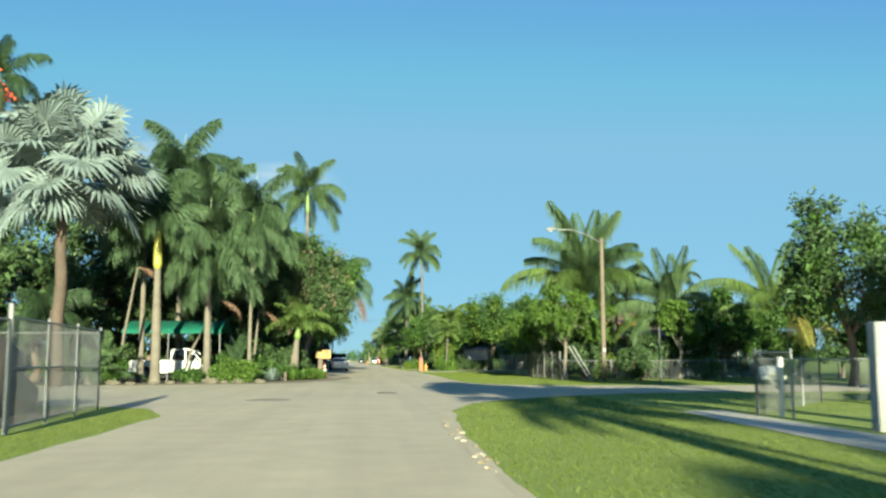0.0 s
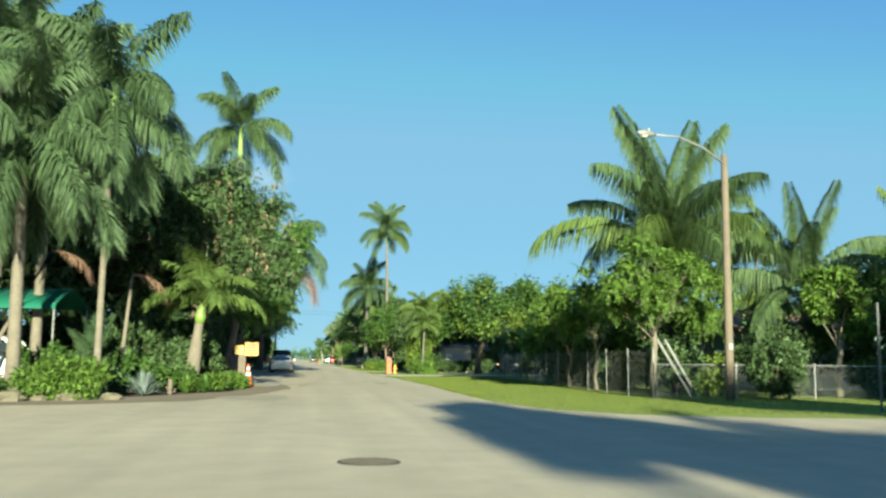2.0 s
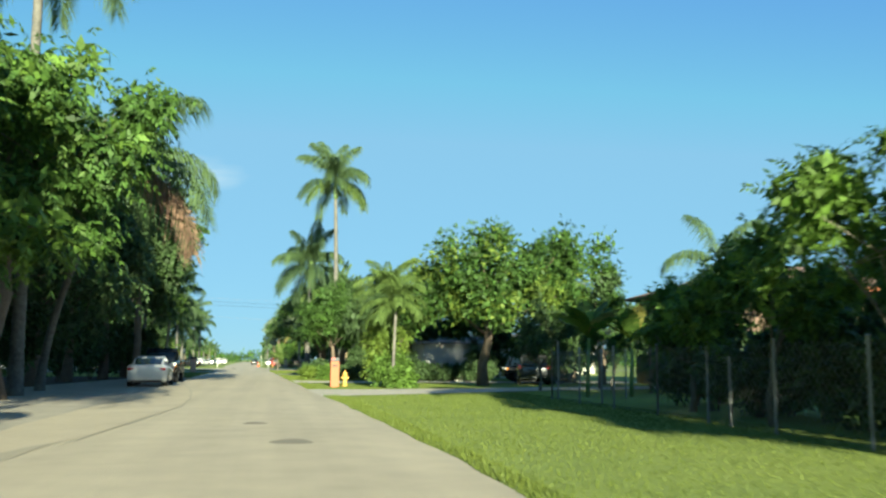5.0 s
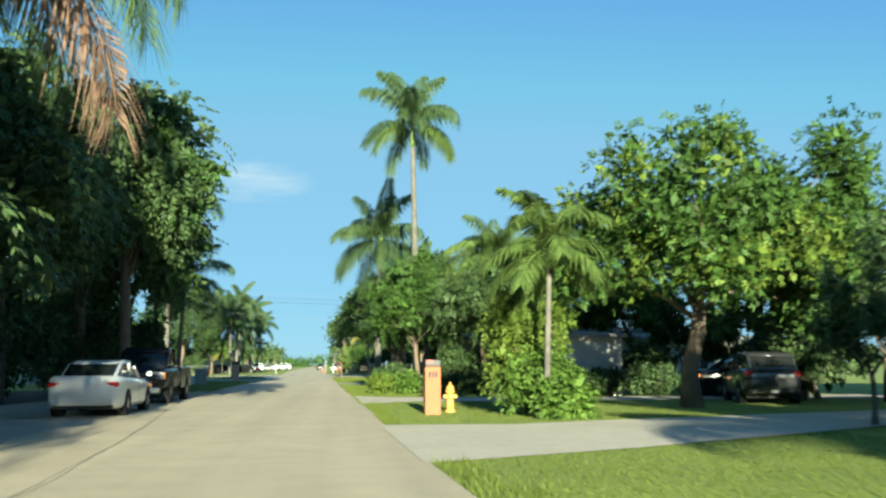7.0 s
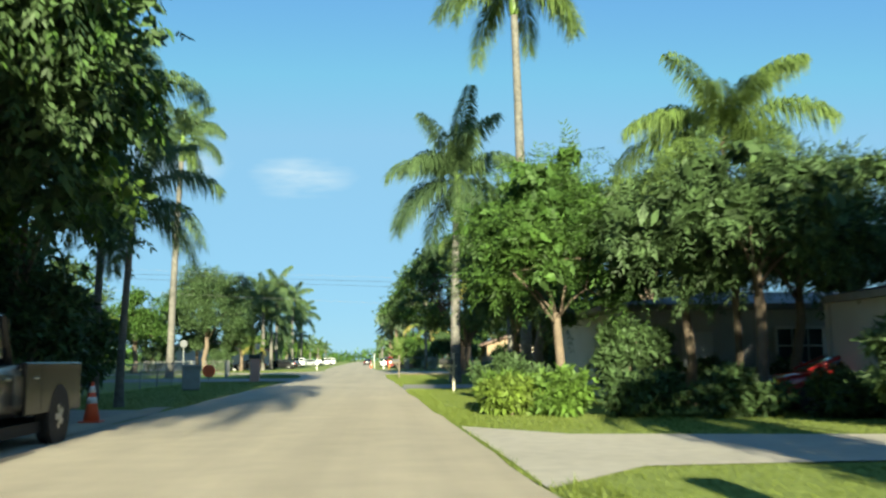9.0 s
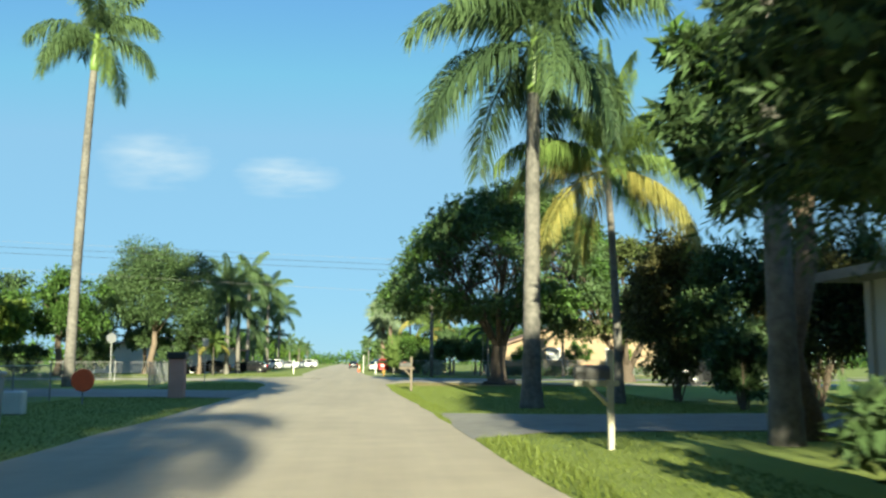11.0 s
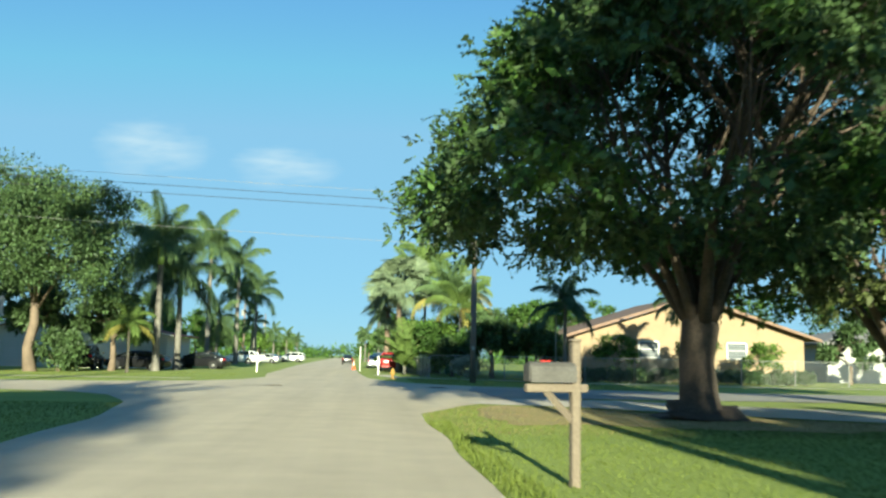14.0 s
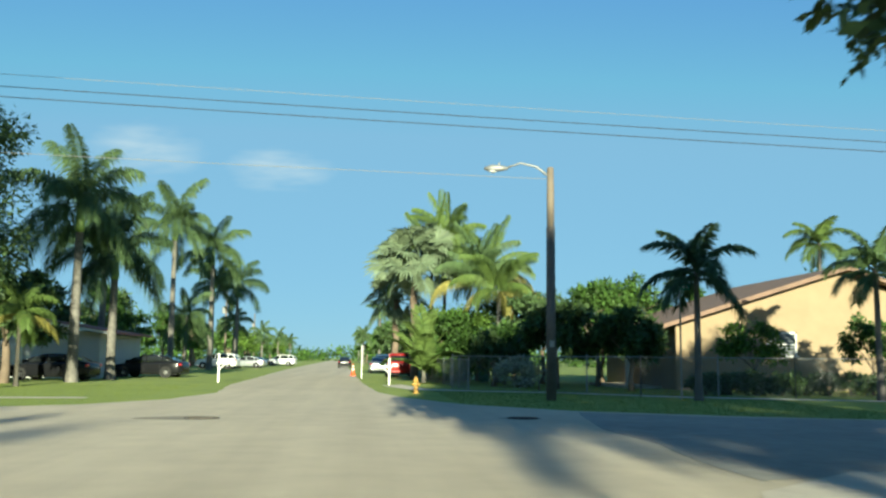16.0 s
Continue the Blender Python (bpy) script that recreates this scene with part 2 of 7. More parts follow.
# ---- mesh building ----
class Mesh:
    """Vertices and faces of one part."""
    def __init__(self):
        self.v, self.f = [], []

    def add(self, verts, faces):
        k = len(self.v)
        self.v.extend(tuple(p) for p in verts)
        self.f.extend(tuple(i + k for i in f) for f in faces)
        return self

    def box(self, c, s, rz=0.0, taper=1.0, bev=0.0):
        x, y, z = (d / 2 for d in s)
        ca, sa = math.cos(radians(rz)), math.sin(radians(rz))
        b = min(bev, x * 0.45, y * 0.45, z * 0.9)
        rings = []
        lev = [(-z, 0.0), (z, 0.0)] if b <= 0 else [(-z, b), (-z + b, 0.0), (z - b, 0.0), (z, b)]
        for h, inset in lev:
            k = taper if h > 0 else 1.0
            X, Y = (x - inset) * k, (y - inset) * k
            pts = [(-X + b, -Y), (X - b, -Y), (X, -Y + b), (X, Y - b), (X - b, Y), (-X + b, Y), (-X, Y - b), (-X, -Y + b)] if b > 0 else [(-X, -Y), (X, -Y), (X, Y), (-X, Y)]
            rings.append([(c[0] + px * ca - py * sa, c[1] + px * sa + py * ca, c[2] + h) for px, py in pts])
        return self.loft(rings, True)

    def loft(self, rings, caps=True):
        n = len(rings[0])
        vs = [p for r in rings for p in r]
        fs = []
        for i in range(len(rings) - 1):
            for j in range(n):
                a, b = i * n + j, i * n + (j + 1) % n
                fs.append((a, b, b + n, a + n))
        if caps:
            fs.append(tuple(range(n - 1, -1, -1)))
            fs.append(tuple(range((len(rings) - 1) * n, len(rings) * n)))
        return self.add(vs, fs)

    def tube(self, pts, radii, sides=8, caps=True):
        pts = [Vector(p) for p in pts]
        rings = []
        for i, p in enumerate(pts):
            d = (pts[min(i + 1, len(pts) - 1)] - pts[max(i - 1, 0)]).normalized()
            u = d.cross(Vector((0, 0, 1)) if abs(d.z) < 0.9 else Vector((1, 0, 0))).normalized()
            w = u.cross(d)
            r = radii[i] if hasattr(radii, "__len__") else radii
            rings.append([p + (u * math.cos(2 * math.pi * k / sides) - w * math.sin(2 * math.pi * k / sides)) * r for k in range(sides)])
        return self.loft(rings, caps)

    def ball(self, c, r, nu=10, nv=6, squash=(1, 1, 1), rough=0.0, seed=0.0):
        rings = []
        for i in range(1, nv):
            t = math.pi * i / nv
            ring = []
            for j in range(nu):
                a = 2 * math.pi * j / nu
                d = Vector((math.sin(t) * math.cos(a), math.sin(t) * math.sin(a), -math.cos(t)))
                k = r * (1 + rough * noise.noise(d * 1.7 + Vector((seed, seed * 2, 0))))
                ring.append((c[0] + d.x * k * squash[0], c[1] + d.y * k * squash[1], c[2] + d.z * k * squash[2]))
            rings.append(ring)
        return self.loft(rings, True)

    def data(self, name, material, smooth=False):
        me = bpy.data.meshes.new(name)
        me.from_pydata(self.v, [], self.f)
        me.materials.append(material)
        if smooth:
            me.polygons.foreach_set("use_smooth", [True] * len(me.polygons))
        me.update()
        return me


def np_mesh(name, verts, quads, material):
    """A mesh of many quads from arrays."""
    me = bpy.data.meshes.new(name)
    nv, nf = len(verts), len(quads)
    me.vertices.add(nv)
    me.vertices.foreach_set("co", np.asarray(verts, np.float32).ravel())
    k = quads.shape[1]
    me.loops.add(nf * k)
    me.loops.foreach_set("vertex_index", np.asarray(quads, np.int32).ravel())
    me.polygons.add(nf)
    me.polygons.foreach_set("loop_start", np.arange(0, nf * k, k, dtype=np.int32))
    me.update(calc_edges=True)
    me.materials.append(material)
    return me


def part(name, mesh, material, parent, label="", smooth=False, at=None):
    me = mesh.data(name, material, smooth) if isinstance(mesh, Mesh) else mesh
    ob = new(name, me)
    if parent:
        ob.parent = parent
    if at is not None:
        ob.matrix_basis = at
    if label:
        ob["label"] = label
    return ob


def thing(name, label, category, group="", kind="", at=None):
    """An Empty at a thing's base, that parents its parts."""
    ob = new(name)
    ob.empty_display_size = 0.2
    if at is not None:
        ob.matrix_basis = at
    return tagged(ob, label, category, group, kind)


def single(name, mesh, material, label, category, group="", kind="", at=None, smooth=False):
    ob = part(name, mesh, material, None, "", smooth, at)
    return tagged(ob, label, category, group, kind)


# ---- palms ----
def frond_mesh(name, material, length, e0, e1, leaflet, count, plume=0.0, droop=0.6, seed=0, side_bend=0.0, width=0.045):
    """A feather frond from the origin along +x: the rib rises at e0 degrees and ends at e1; leaflets on both sides hang by droop."""
    rng = random.Random(seed)
    m = Mesh()
    n = 14
    pts, dirs = [Vector((0, 0, 0))], []
    for i in range(n):
        s = (i + 0.5) / n
        e = radians(e0 + (e1 - e0) * s ** 1.25)
        a = radians(side_bend * s)
        d = Vector((math.cos(e) * math.cos(a), math.cos(e) * math.sin(a), math.sin(e)))
        dirs.append(d)
        pts.append(pts[-1] + d * length / n)
    m.tube(pts, [0.045 * (1 - 0.9 * i / n) + 0.004 for i in range(n + 1)], 4, False)
    for k in range(count):
        s = 0.13 + 0.87 * (k + rng.random() * 0.6) / count
        i = min(int(s * n), n - 1)
        p = pts[i].lerp(pts[i + 1], s * n - i)
        d = dirs[i]
        up = Vector((-d.z, 0, d.x)) if d.x > 0.05 else Vector((-1, 0, 0.1))
        up = (up - d * up.dot(d)).normalized()
        out = d.cross(up).normalized()
        ll = leaflet * (0.45 + 0.75 * math.sin(math.pi * min(1, s * 0.93) ** 0.75)) * rng.uniform(0.85, 1.1)
        for sg in (-1, 1):
            roll = rng.uniform(-1, 1) * plume * 1.5
            w = (out * sg * math.cos(roll) + up * math.sin(roll) + d * (0.35 + 0.5 * s) + up * 0.15).normalized()
            mid = p + w * ll * 0.5 + Vector((0, 0, -droop * ll * 0.10))
            tip = p + w * ll * (0.98 - 0.28 * droop) + Vector((0, 0, -droop * ll * 0.62 * rng.uniform(0.7, 1.2)))
            h = (d * width * (0.6 + 0.4 * rng.random()))
            m.add([p, mid * 0.6 + p * 0.4 + h, tip, mid * 0.6 + p * 0.4 - h], [(0, 1, 2, 3)])
    return m.data(name, material)


def fan_mesh(name, material, stalk, radius, e0, seed=0, blades=22):
    """A fan leaf: a stalk at e0 degrees and a pleated, split disc."""
    rng = random.Random(seed)
    m = Mesh()
    e = radians(e0)
    d = Vector((math.cos(e), 0, math.sin(e)))
    m.tube([(0, 0, 0), d * stalk * 0.5, d * stalk], [0.05, 0.035, 0.03], 4, False)
    c = d * stalk
    e -= radians(12 + 14 * (seed % 3))
    d = Vector((math.cos(e), 0, math.sin(e)))
    up = Vector((-math.sin(e), 0, math.cos(e)))
    side = Vector((0, 1, 0))
    for k in range(blades):
        a = radians(-150 + 300 * (k + 0.5) / blades)
        w = d * math.cos(a) + side * math.sin(a)
        t = d * -math.sin(a) + side * math.cos(a)
        r = radius * rng.uniform(0.88, 1.05)
        hw = math.tan(radians(150 / blades)) * r * 0.62
        lift = 0.14 * (1 if k % 2 else -1) * hw + 0.25 * abs(math.sin(a)) * r * 0.4
        fall = Vector((0, 0, -rng.uniform(0.10, 0.3) * r))
        mid = c + w * r * 0.62 + up * lift
        m.add([c, mid - t * hw, mid + up * hw * 0.45, mid + t * hw, c + w * r + up * lift + fall], [(0, 1, 2), (0, 2, 3), (1, 4, 2), (2, 4, 3)])
    return m.data(name, material)


FROND_SETS = {}


def frond_set(kind, material):
    key = (kind, material.name)
    if key in FROND_SETS:
        return FROND_SETS[key]
    shapes = {
        # length, leaflet, count, plume, droop, width
        "royal": (3.6, 0.85, 165, 0.75, 0.95, 0.036),
        "foxtail": (3.0, 0.72, 180, 1.1, 0.95, 0.036),
        "coconut": (5.0, 1.1, 150, 0.2, 1.45, 0.032),
        "queen": (4.0, 0.95, 160, 0.6, 1.1, 0.030),
        "small": (2.0, 0.6, 90, 0.25, 0.75, 0.034),
        "areca": (2.4, 0.55, 44, 0.05, 0.3, 0.055),
    }[kind]
    ln, lf, ct, pl, dr, wd = shapes
    tilts = {"royal": [(82, 20), (60, -25), (38, -55), (12, -75), (-15, -86)],
             "foxtail": [(80, 10), (55, -35), (32, -60), (5, -78), (-25, -86)],
             "coconut": [(85, 45), (72, -10), (50, -50), (25, -70), (-10, -82)],
             "queen": [(80, 10), (55, -40), (32, -70), (5, -85), (-25, -88)],
             "small": [(80, 10), (60, -40), (40, -65), (20, -75), (0, -80)],
             "areca": [(86, 60), (76, 25), (62, 0), (50, -20), (35, -40)]}[kind]
    out = []
    for i, (a, b) in enumerate(tilts):
        out.append([frond_mesh("frond", material, ln * (0.92 + 0.08 * k), a, b, lf, ct, pl, dr, i * 7 + k, 14 - 28 * k, wd) for k in range(2)])
    FROND_SETS[key] = out
    return out


def palm(kind, x, y, top, label, scale=1.0, count=16, material=None, trunk=None, shaft=None, radius=0.16, bulge=0.0, lean=(0, 0), shaft_len=1.2, seed=0, lower=None, group="palms", dead=0, deadlen=1.0, levels=(0, 1, 2, 3, 4), name="palm_tree", z0=0.0, spear=True):
    """A feather palm: ringed trunk, crownshaft and single fronds."""
    rng = random.Random(seed * 31 + 7)
    material, trunk = material or M_FROND, trunk or M_ROYALTRUNK
    root = thing(name, label, "palm tree", group, at=pose(x, y, z0))
    sl = shaft_len if shaft else 0.0
    ht = top - sl
    n = max(8, min(90, int(ht / 0.13)))
    axis = lambda h: Vector((lean[0] * max(h / top, 0) ** 1.6, lean[1] * max(h / top, 0) ** 1.6, h))
    t = Mesh()
    pts, rad = [], []
    for i in range(n + 1):
        s = i / n
        pts.append(axis(s * ht - (0.1 if i == 0 else 0)))
        flare = 0.45 * math.exp(-s * 16)
        rad.append(radius * (1 - 0.3 * s + flare + bulge * math.sin(math.pi * min(1, s * 1.1)) ** 2) * (1.0, 0.985, 0.99, 1.045)[i % 4] * rng.uniform(0.985, 1.015))
    t.tube(pts, rad, 10)
    part("trunk", t, trunk, root, smooth=True)
    if shaft:
        sm = Mesh()
        sm.tube([axis(ht - 0.05), axis(ht + 0.25), axis(ht + sl * 0.7), axis(top + 0.1)], [radius * 0.78, radius * 0.98, radius * 0.72, radius * 0.45], 10)
        part("crownshaft", sm, shaft, root, smooth=True)
    crown = axis(top)
    sets = frond_set(kind, material)
    lows = frond_set(kind, lower) if lower else sets
    turn = rng.random() * 360
    for k in range(count):
        q = k / max(1, count - 1)
        lev = levels[min(int(q * len(levels)), len(levels) - 1)]
        me = (lows if lower and q > 0.8 else sets)[lev][rng.randrange(2)]
        turn += 137.5
        m = Matrix.Translation(crown + Vector((0, 0, -0.02 * k))) @ pose(0, 0, 0, 0, rng.uniform(-9, 9), turn + rng.uniform(-14, 14)) @ Matrix.Diagonal((scale, scale, scale, 1)) @ Matrix.Diagonal((rng.uniform(0.88, 1.08),) * 3 + (1,))
        part("frond", me, None, root, at=m)
    if spear and shaft:
        sp = Mesh().tube([crown, crown + Vector((0.05, 0, 1.0 * scale)), crown + Vector((0.12, 0.05, 1.9 * scale))], [0.05, 0.035, 0.008], 5)
        part("spear_leaf", sp, M_CSHAFT, root, "unopened pale green spear leaf")
    for k in range(dead):
        dm = frond_set("queen", M_FRONDBRN)[4][k % 2]
        part("dead_frond", dm, None, root, "dry brown hanging frond", at=Matrix.Translation(crown - Vector((0, 0, 0.3))) @ pose(0, 0, 0, 0, 0, -20 + 55 * k) @ Matrix.Diagonal((scale * deadlen,) * 3 + (1,)))
    return root


def fan_palm(x, y, top, label, scale=1.0, count=26, material=None, radius=0.2, seed=0, group="palms", trunk=None):
    rng = random.Random(seed + 50)
    material = material or M_SILVER
    root = thing("fan_palm", label, "palm tree", group, at=pose(x, y, 0))
    t = Mesh()
    n = 16
    t.tube([(0.06 * math.sin(i), 0, top * i / n - (0.1 if i == 0 else 0)) for i in range(n + 1)], [radius * (1.25 - 0.35 * i / n + (0.04 if i % 2 else 0)) for i in range(n + 1)], 10)
    part("trunk", t, trunk or M_BARK, root, smooth=True)
    key = ("fan", material.name)
    if key not in FROND_SETS:
        FROND_SETS[key] = [fan_mesh("fan_leaf", material, 1.55, 1.08, e, k, 28) for k, e in enumerate((80, 66, 50, 36, 22, 8, -10, -30))]
    turn = 0
    for k in range(count):
        q = k / (count - 1)
        me = FROND_SETS[key][min(7, int(q * 8))]
        turn += 137.5
        m = pose(0, 0, top, rng.uniform(-45, 45), rng.uniform(-10, 10), turn) @ Matrix.Diagonal((scale * rng.uniform(0.85, 1.1),) * 3 + (1,))
        part("fan_leaf", me, None, root, at=m)
    return root


# ---- broadleaf trees and shrubs ----
def leaf_cloud(name, material, centers, radii, per, size, rng, flat=0.7, hang=0.0, aspect=0.5, kite=False):
    """Many small folded leaves round clump centres."""
    K = len(centers)
    per = int(per * 1.12)
    c = np.repeat(centers, per, axis=0)
    r = np.repeat(radii, per)[:, None]
    n = len(c)
    d = rng.normal(size=(n, 3))
    d /= np.linalg.norm(d, axis=1, keepdims=True)
    rr = rng.random((n, 1)) ** 0.6
    p = c + d * r * rr * np.array([1, 1, flat])
    ax = d * 0.8 + rng.normal(size=(n, 3)) * 0.6
    ax[:, 2] -= 0.2 + hang
    ax /= np.linalg.norm(ax, axis=1, keepdims=True)
    nr = rng.normal(size=(n, 3)) * 0.55 + np.array([0, 0, 0.8])
    sd = np.cross(ax, nr)
    sd /= np.linalg.norm(sd, axis=1, keepdims=True) + 1e-6
    s = (size * rng.uniform(0.66, 1.4, (n, 1)))
    if kite:
        v = np.empty((n, 4, 3))
        v[:, 0] = p
        v[:, 1] = p + ax * s * 0.55 + sd * s * aspect * 0.55
        v[:, 2] = p + ax * s * 1.15
        v[:, 3] = p + ax * s * 0.55 - sd * s * aspect * 0.55
        return np_mesh(name, v.reshape(-1, 3), np.arange(n * 4).reshape(n, 4), material)
    v = np.empty((n, 3, 3))
    v[:, 0] = p + sd * s * aspect * 0.55
    v[:, 1] = p - sd * s * aspect * 0.55
    v[:, 2] = p + ax * s
    return np_mesh(name, v.reshape(-1, 3), np.arange(n * 3).reshape(n, 3), material)


def spray_cloud(name, material, centers, radii, per, rng, length=0.45, pairs=4, leaf=0.18, aspect=0.4, droop=0.5, flat=0.7):
    """Leafy sprays round clump centres: each a bent axis with pairs of leaflets."""
    n = len(centers) * per
    c = np.repeat(centers, per, axis=0)
    r = np.repeat(radii, per)[:, None]
    d = rng.normal(size=(n, 3))
    d /= np.linalg.norm(d, axis=1, keepdims=True)
    p0 = c + d * r * (rng.random((n, 1)) ** 0.5) * np.array([1, 1, flat])
    ax = d + rng.normal(size=(n, 3)) * 0.45 + np.array([0, 0, 0.15 - 0.3 * droop])
    ax /= np.linalg.norm(ax, axis=1, keepdims=True)
    up = np.array([0, 0, 1.0]) + rng.normal(size=(n, 3)) * 0.35
    sd = np.cross(ax, up)
    sd /= np.linalg.norm(sd, axis=1, keepdims=True) + 1e-6
    L = length * rng.uniform(0.7, 1.25, (n, 1))
    out = []
    for i in range(pairs):
        q = (i + 0.7) / pairs
        b = p0 + ax * L * q
        b[:, 2] -= (droop * 0.5 * L * q * q)[:, 0]
        for sg in (-1, 1):
            w = sd * sg * (0.9 - 0.35 * q) + ax * (0.35 + 0.5 * q) + rng.normal(size=(n, 3)) * 0.16
            w[:, 2] -= droop * 0.75
            w /= np.linalg.norm(w, axis=1, keepdims=True)
            l = leaf * rng.uniform(0.7, 1.15, (n, 1))
            h = np.cross(w, np.cross(ax, sd) + rng.normal(size=(n, 3)) * 0.3)
            h *= l * aspect * 0.5 / (np.linalg.norm(h, axis=1, keepdims=True) + 1e-6)
            v = np.empty((n, 4, 3))
            v[:, 0], v[:, 1], v[:, 2], v[:, 3] = b, b + w * l * 0.45 + h, b + w * l, b + w * l * 0.45 - h
            out.append(v)
    m = len(centers) * 34
    c = np.repeat(centers, 34, axis=0)
    d = rng.normal(size=(m, 3))
    d /= np.linalg.norm(d, axis=1, keepdims=True)
    b = c + d * np.repeat(radii, 34)[:, None] * 0.72 * rng.random((m, 1)) ** 0.5 * np.array([1, 1, flat])
    w = rng.normal(size=(m, 3))
    w /= np.linalg.norm(w, axis=1, keepdims=True)
    h = np.cross(w, rng.normal(size=(m, 3)))
    h /= np.linalg.norm(h, axis=1, keepdims=True) + 1e-6
    l = (leaf * 0.9 + 0.04) * rng.uniform(0.7, 1.2, (m, 1))
    v = np.empty((m, 4, 3))
    v[:, 0], v[:, 1], v[:, 2], v[:, 3] = b - w * l, b + h * l * 0.45, b + w * l, b - h * l * 0.45
    out.append(v)
    v = np.concatenate(out)
    return np_mesh(name, v.reshape(-1, 3), np.arange(len(v) * 4).reshape(-1, 4), material)


def foliage(name, material, cen, rad, per, size, rng, flat, hang, aspect, kite, spray):
    if spray:
        return spray_cloud(name, material, cen, rad, spray[0], rng, *spray[1:], flat=flat)
    return leaf_cloud(name, material, cen, rad, per, size, rng, flat, hang, aspect, kite)


def spread_tree(x, y, label, trunk_r, fork, rx, ry, top, low, hollow, peak=(0, 0), shift=(0, 0), mains=8, clumps=220, clump_r=0.95, material=None, second=None, bark=None, seed=0, spray=(24, 0.42, 4, 0.2, 0.5, 0.5), paler_share=0.25, flat=0.55, stems=0, group="trees"):
    """A wide shade tree: limbs fork from a short trunk, branch twice and carry flattened leaf pads over a hollow underside."""
    rng = np.random.default_rng(seed)
    rnd = random.Random(seed)
    material, bark = material or M_LEAFDK, bark or M_BARK
    root = thing("tree", label, "tree", group, at=pose(x, y, 0))
    a = rng.uniform(0, 2 * np.pi, clumps)
    rr = np.sqrt(rng.random(clumps)) * (1 + 0.10 * np.sin(3 * a + seed) + 0.07 * np.sin(7 * a))
    zt = low + (top - low) * np.sqrt(np.clip(1 - 0.93 * rr ** 2, 0.02, 1)) * (1 + 0.05 * np.sin(5 * a + 9 * rr))
    zb = low + (hollow - low) * np.clip(1 - rr ** 2, 0, 1)
    u = rng.random(clumps)
    z = np.where(u < 0.62, zt - rng.random(clumps) * 1.1, np.where(u < 0.82, zb + rng.random(clumps) * 0.8, zb + (zt - zb) * rng.random(clumps)))
    k = np.clip((z - low) / (top - low), 0, 1)
    cen = np.stack([np.cos(a) * rr * rx + shift[0] + peak[0] * k, np.sin(a) * rr * ry + shift[1] + peak[1] * k, z], 1)
    rad = clump_r * rng.uniform(0.6, 1.25, clumps)
    f = Vector((0.1, 0.05, fork))
    t = Mesh()
    t.tube([(0, 0, -0.12), (0.02, 0, 0.12), (0.03, 0.02, 0.5), (-0.02, 0.04, fork * 0.55), f * 0.9, f + Vector((0, 0, 0.25))], [trunk_r * 1.75, trunk_r * 1.35, trunk_r * 1.08, trunk_r * 0.95, trunk_r * 1.05, trunk_r * 0.7], 12)
    part("trunk", t, bark, root, smooth=True)
    az = np.arctan2(cen[:, 1] - shift[1], cen[:, 0] - shift[0])
    turn = az + 0.9 * (k > 0.55)
    own = ((turn + np.pi) / (2 * np.pi) * mains).astype(int) % mains
    for i in range(mains):
        sel = np.where(own == i)[0]
        if len(sel) < 3:
            continue
        lm = Mesh()
        m = Vector(cen[sel].mean(0))
        st = f + Vector((m.x, m.y, 0)).normalized() * trunk_r * 0.5
        k1 = st.lerp(m, 0.35) + Vector((rnd.uniform(-.3, .3), rnd.uniform(-.3, .3), 0.35 * rnd.random()))
        k2 = st.lerp(m, 0.72) + Vector((rnd.uniform(-.4, .4), rnd.uniform(-.4, .4), 0.3))
        r0 = trunk_r * rnd.uniform(0.30, 0.44)
        lm.tube([st - Vector((0, 0, 0.3)), st.lerp(k1, 0.5) + Vector((0, 0, -0.1)), k1, k2, m], [r0, r0 * 0.85, r0 * 0.7, r0 * 0.45, r0 * 0.2], 8)
        groups = max(2, len(sel) // 7)
        order = sorted(sel, key=lambda j: (az[j], z[j]))
        for g in range(groups):
            mem = order[g::groups] if g % 2 else order[g * len(order) // groups:(g + 1) * len(order) // groups]
            if not len(mem):
                continue
            e = Vector(cen[mem].mean(0))
            b = k1.lerp(k2, rnd.random())
            q1 = b.lerp(e, 0.5) + Vector((rnd.uniform(-.35, .35), rnd.uniform(-.35, .35), 0.25))
            lm.tube([b, q1, e], [r0 * 0.38, r0 * 0.26, r0 * 0.12], 6)
            for j in mem[:7]:
                c = Vector(cen[j])
                b2 = q1.lerp(e, rnd.random())
                lm.tube([b2, b2.lerp(c, 0.55) + Vector((0, 0, 0.12)), c], [r0 * 0.12, r0 * 0.08, 0.012], 4, False)
        part("limb", lm, bark, root, smooth=True)
    # the last clumps take the second, lighter leaf material
    cut = int(clumps * (1 - paler_share)) if second else clumps
    part("crown", spray_cloud("crown", material, cen[:cut], rad[:cut], spray[0], rng, *spray[1:], flat=flat), None, root)
    if second:
        part("crown", spray_cloud("crown", second, cen[cut:], rad[cut:], spray[0], rng, *spray[1:], flat=flat), None, root, "lighter leaf clumps")
    return root


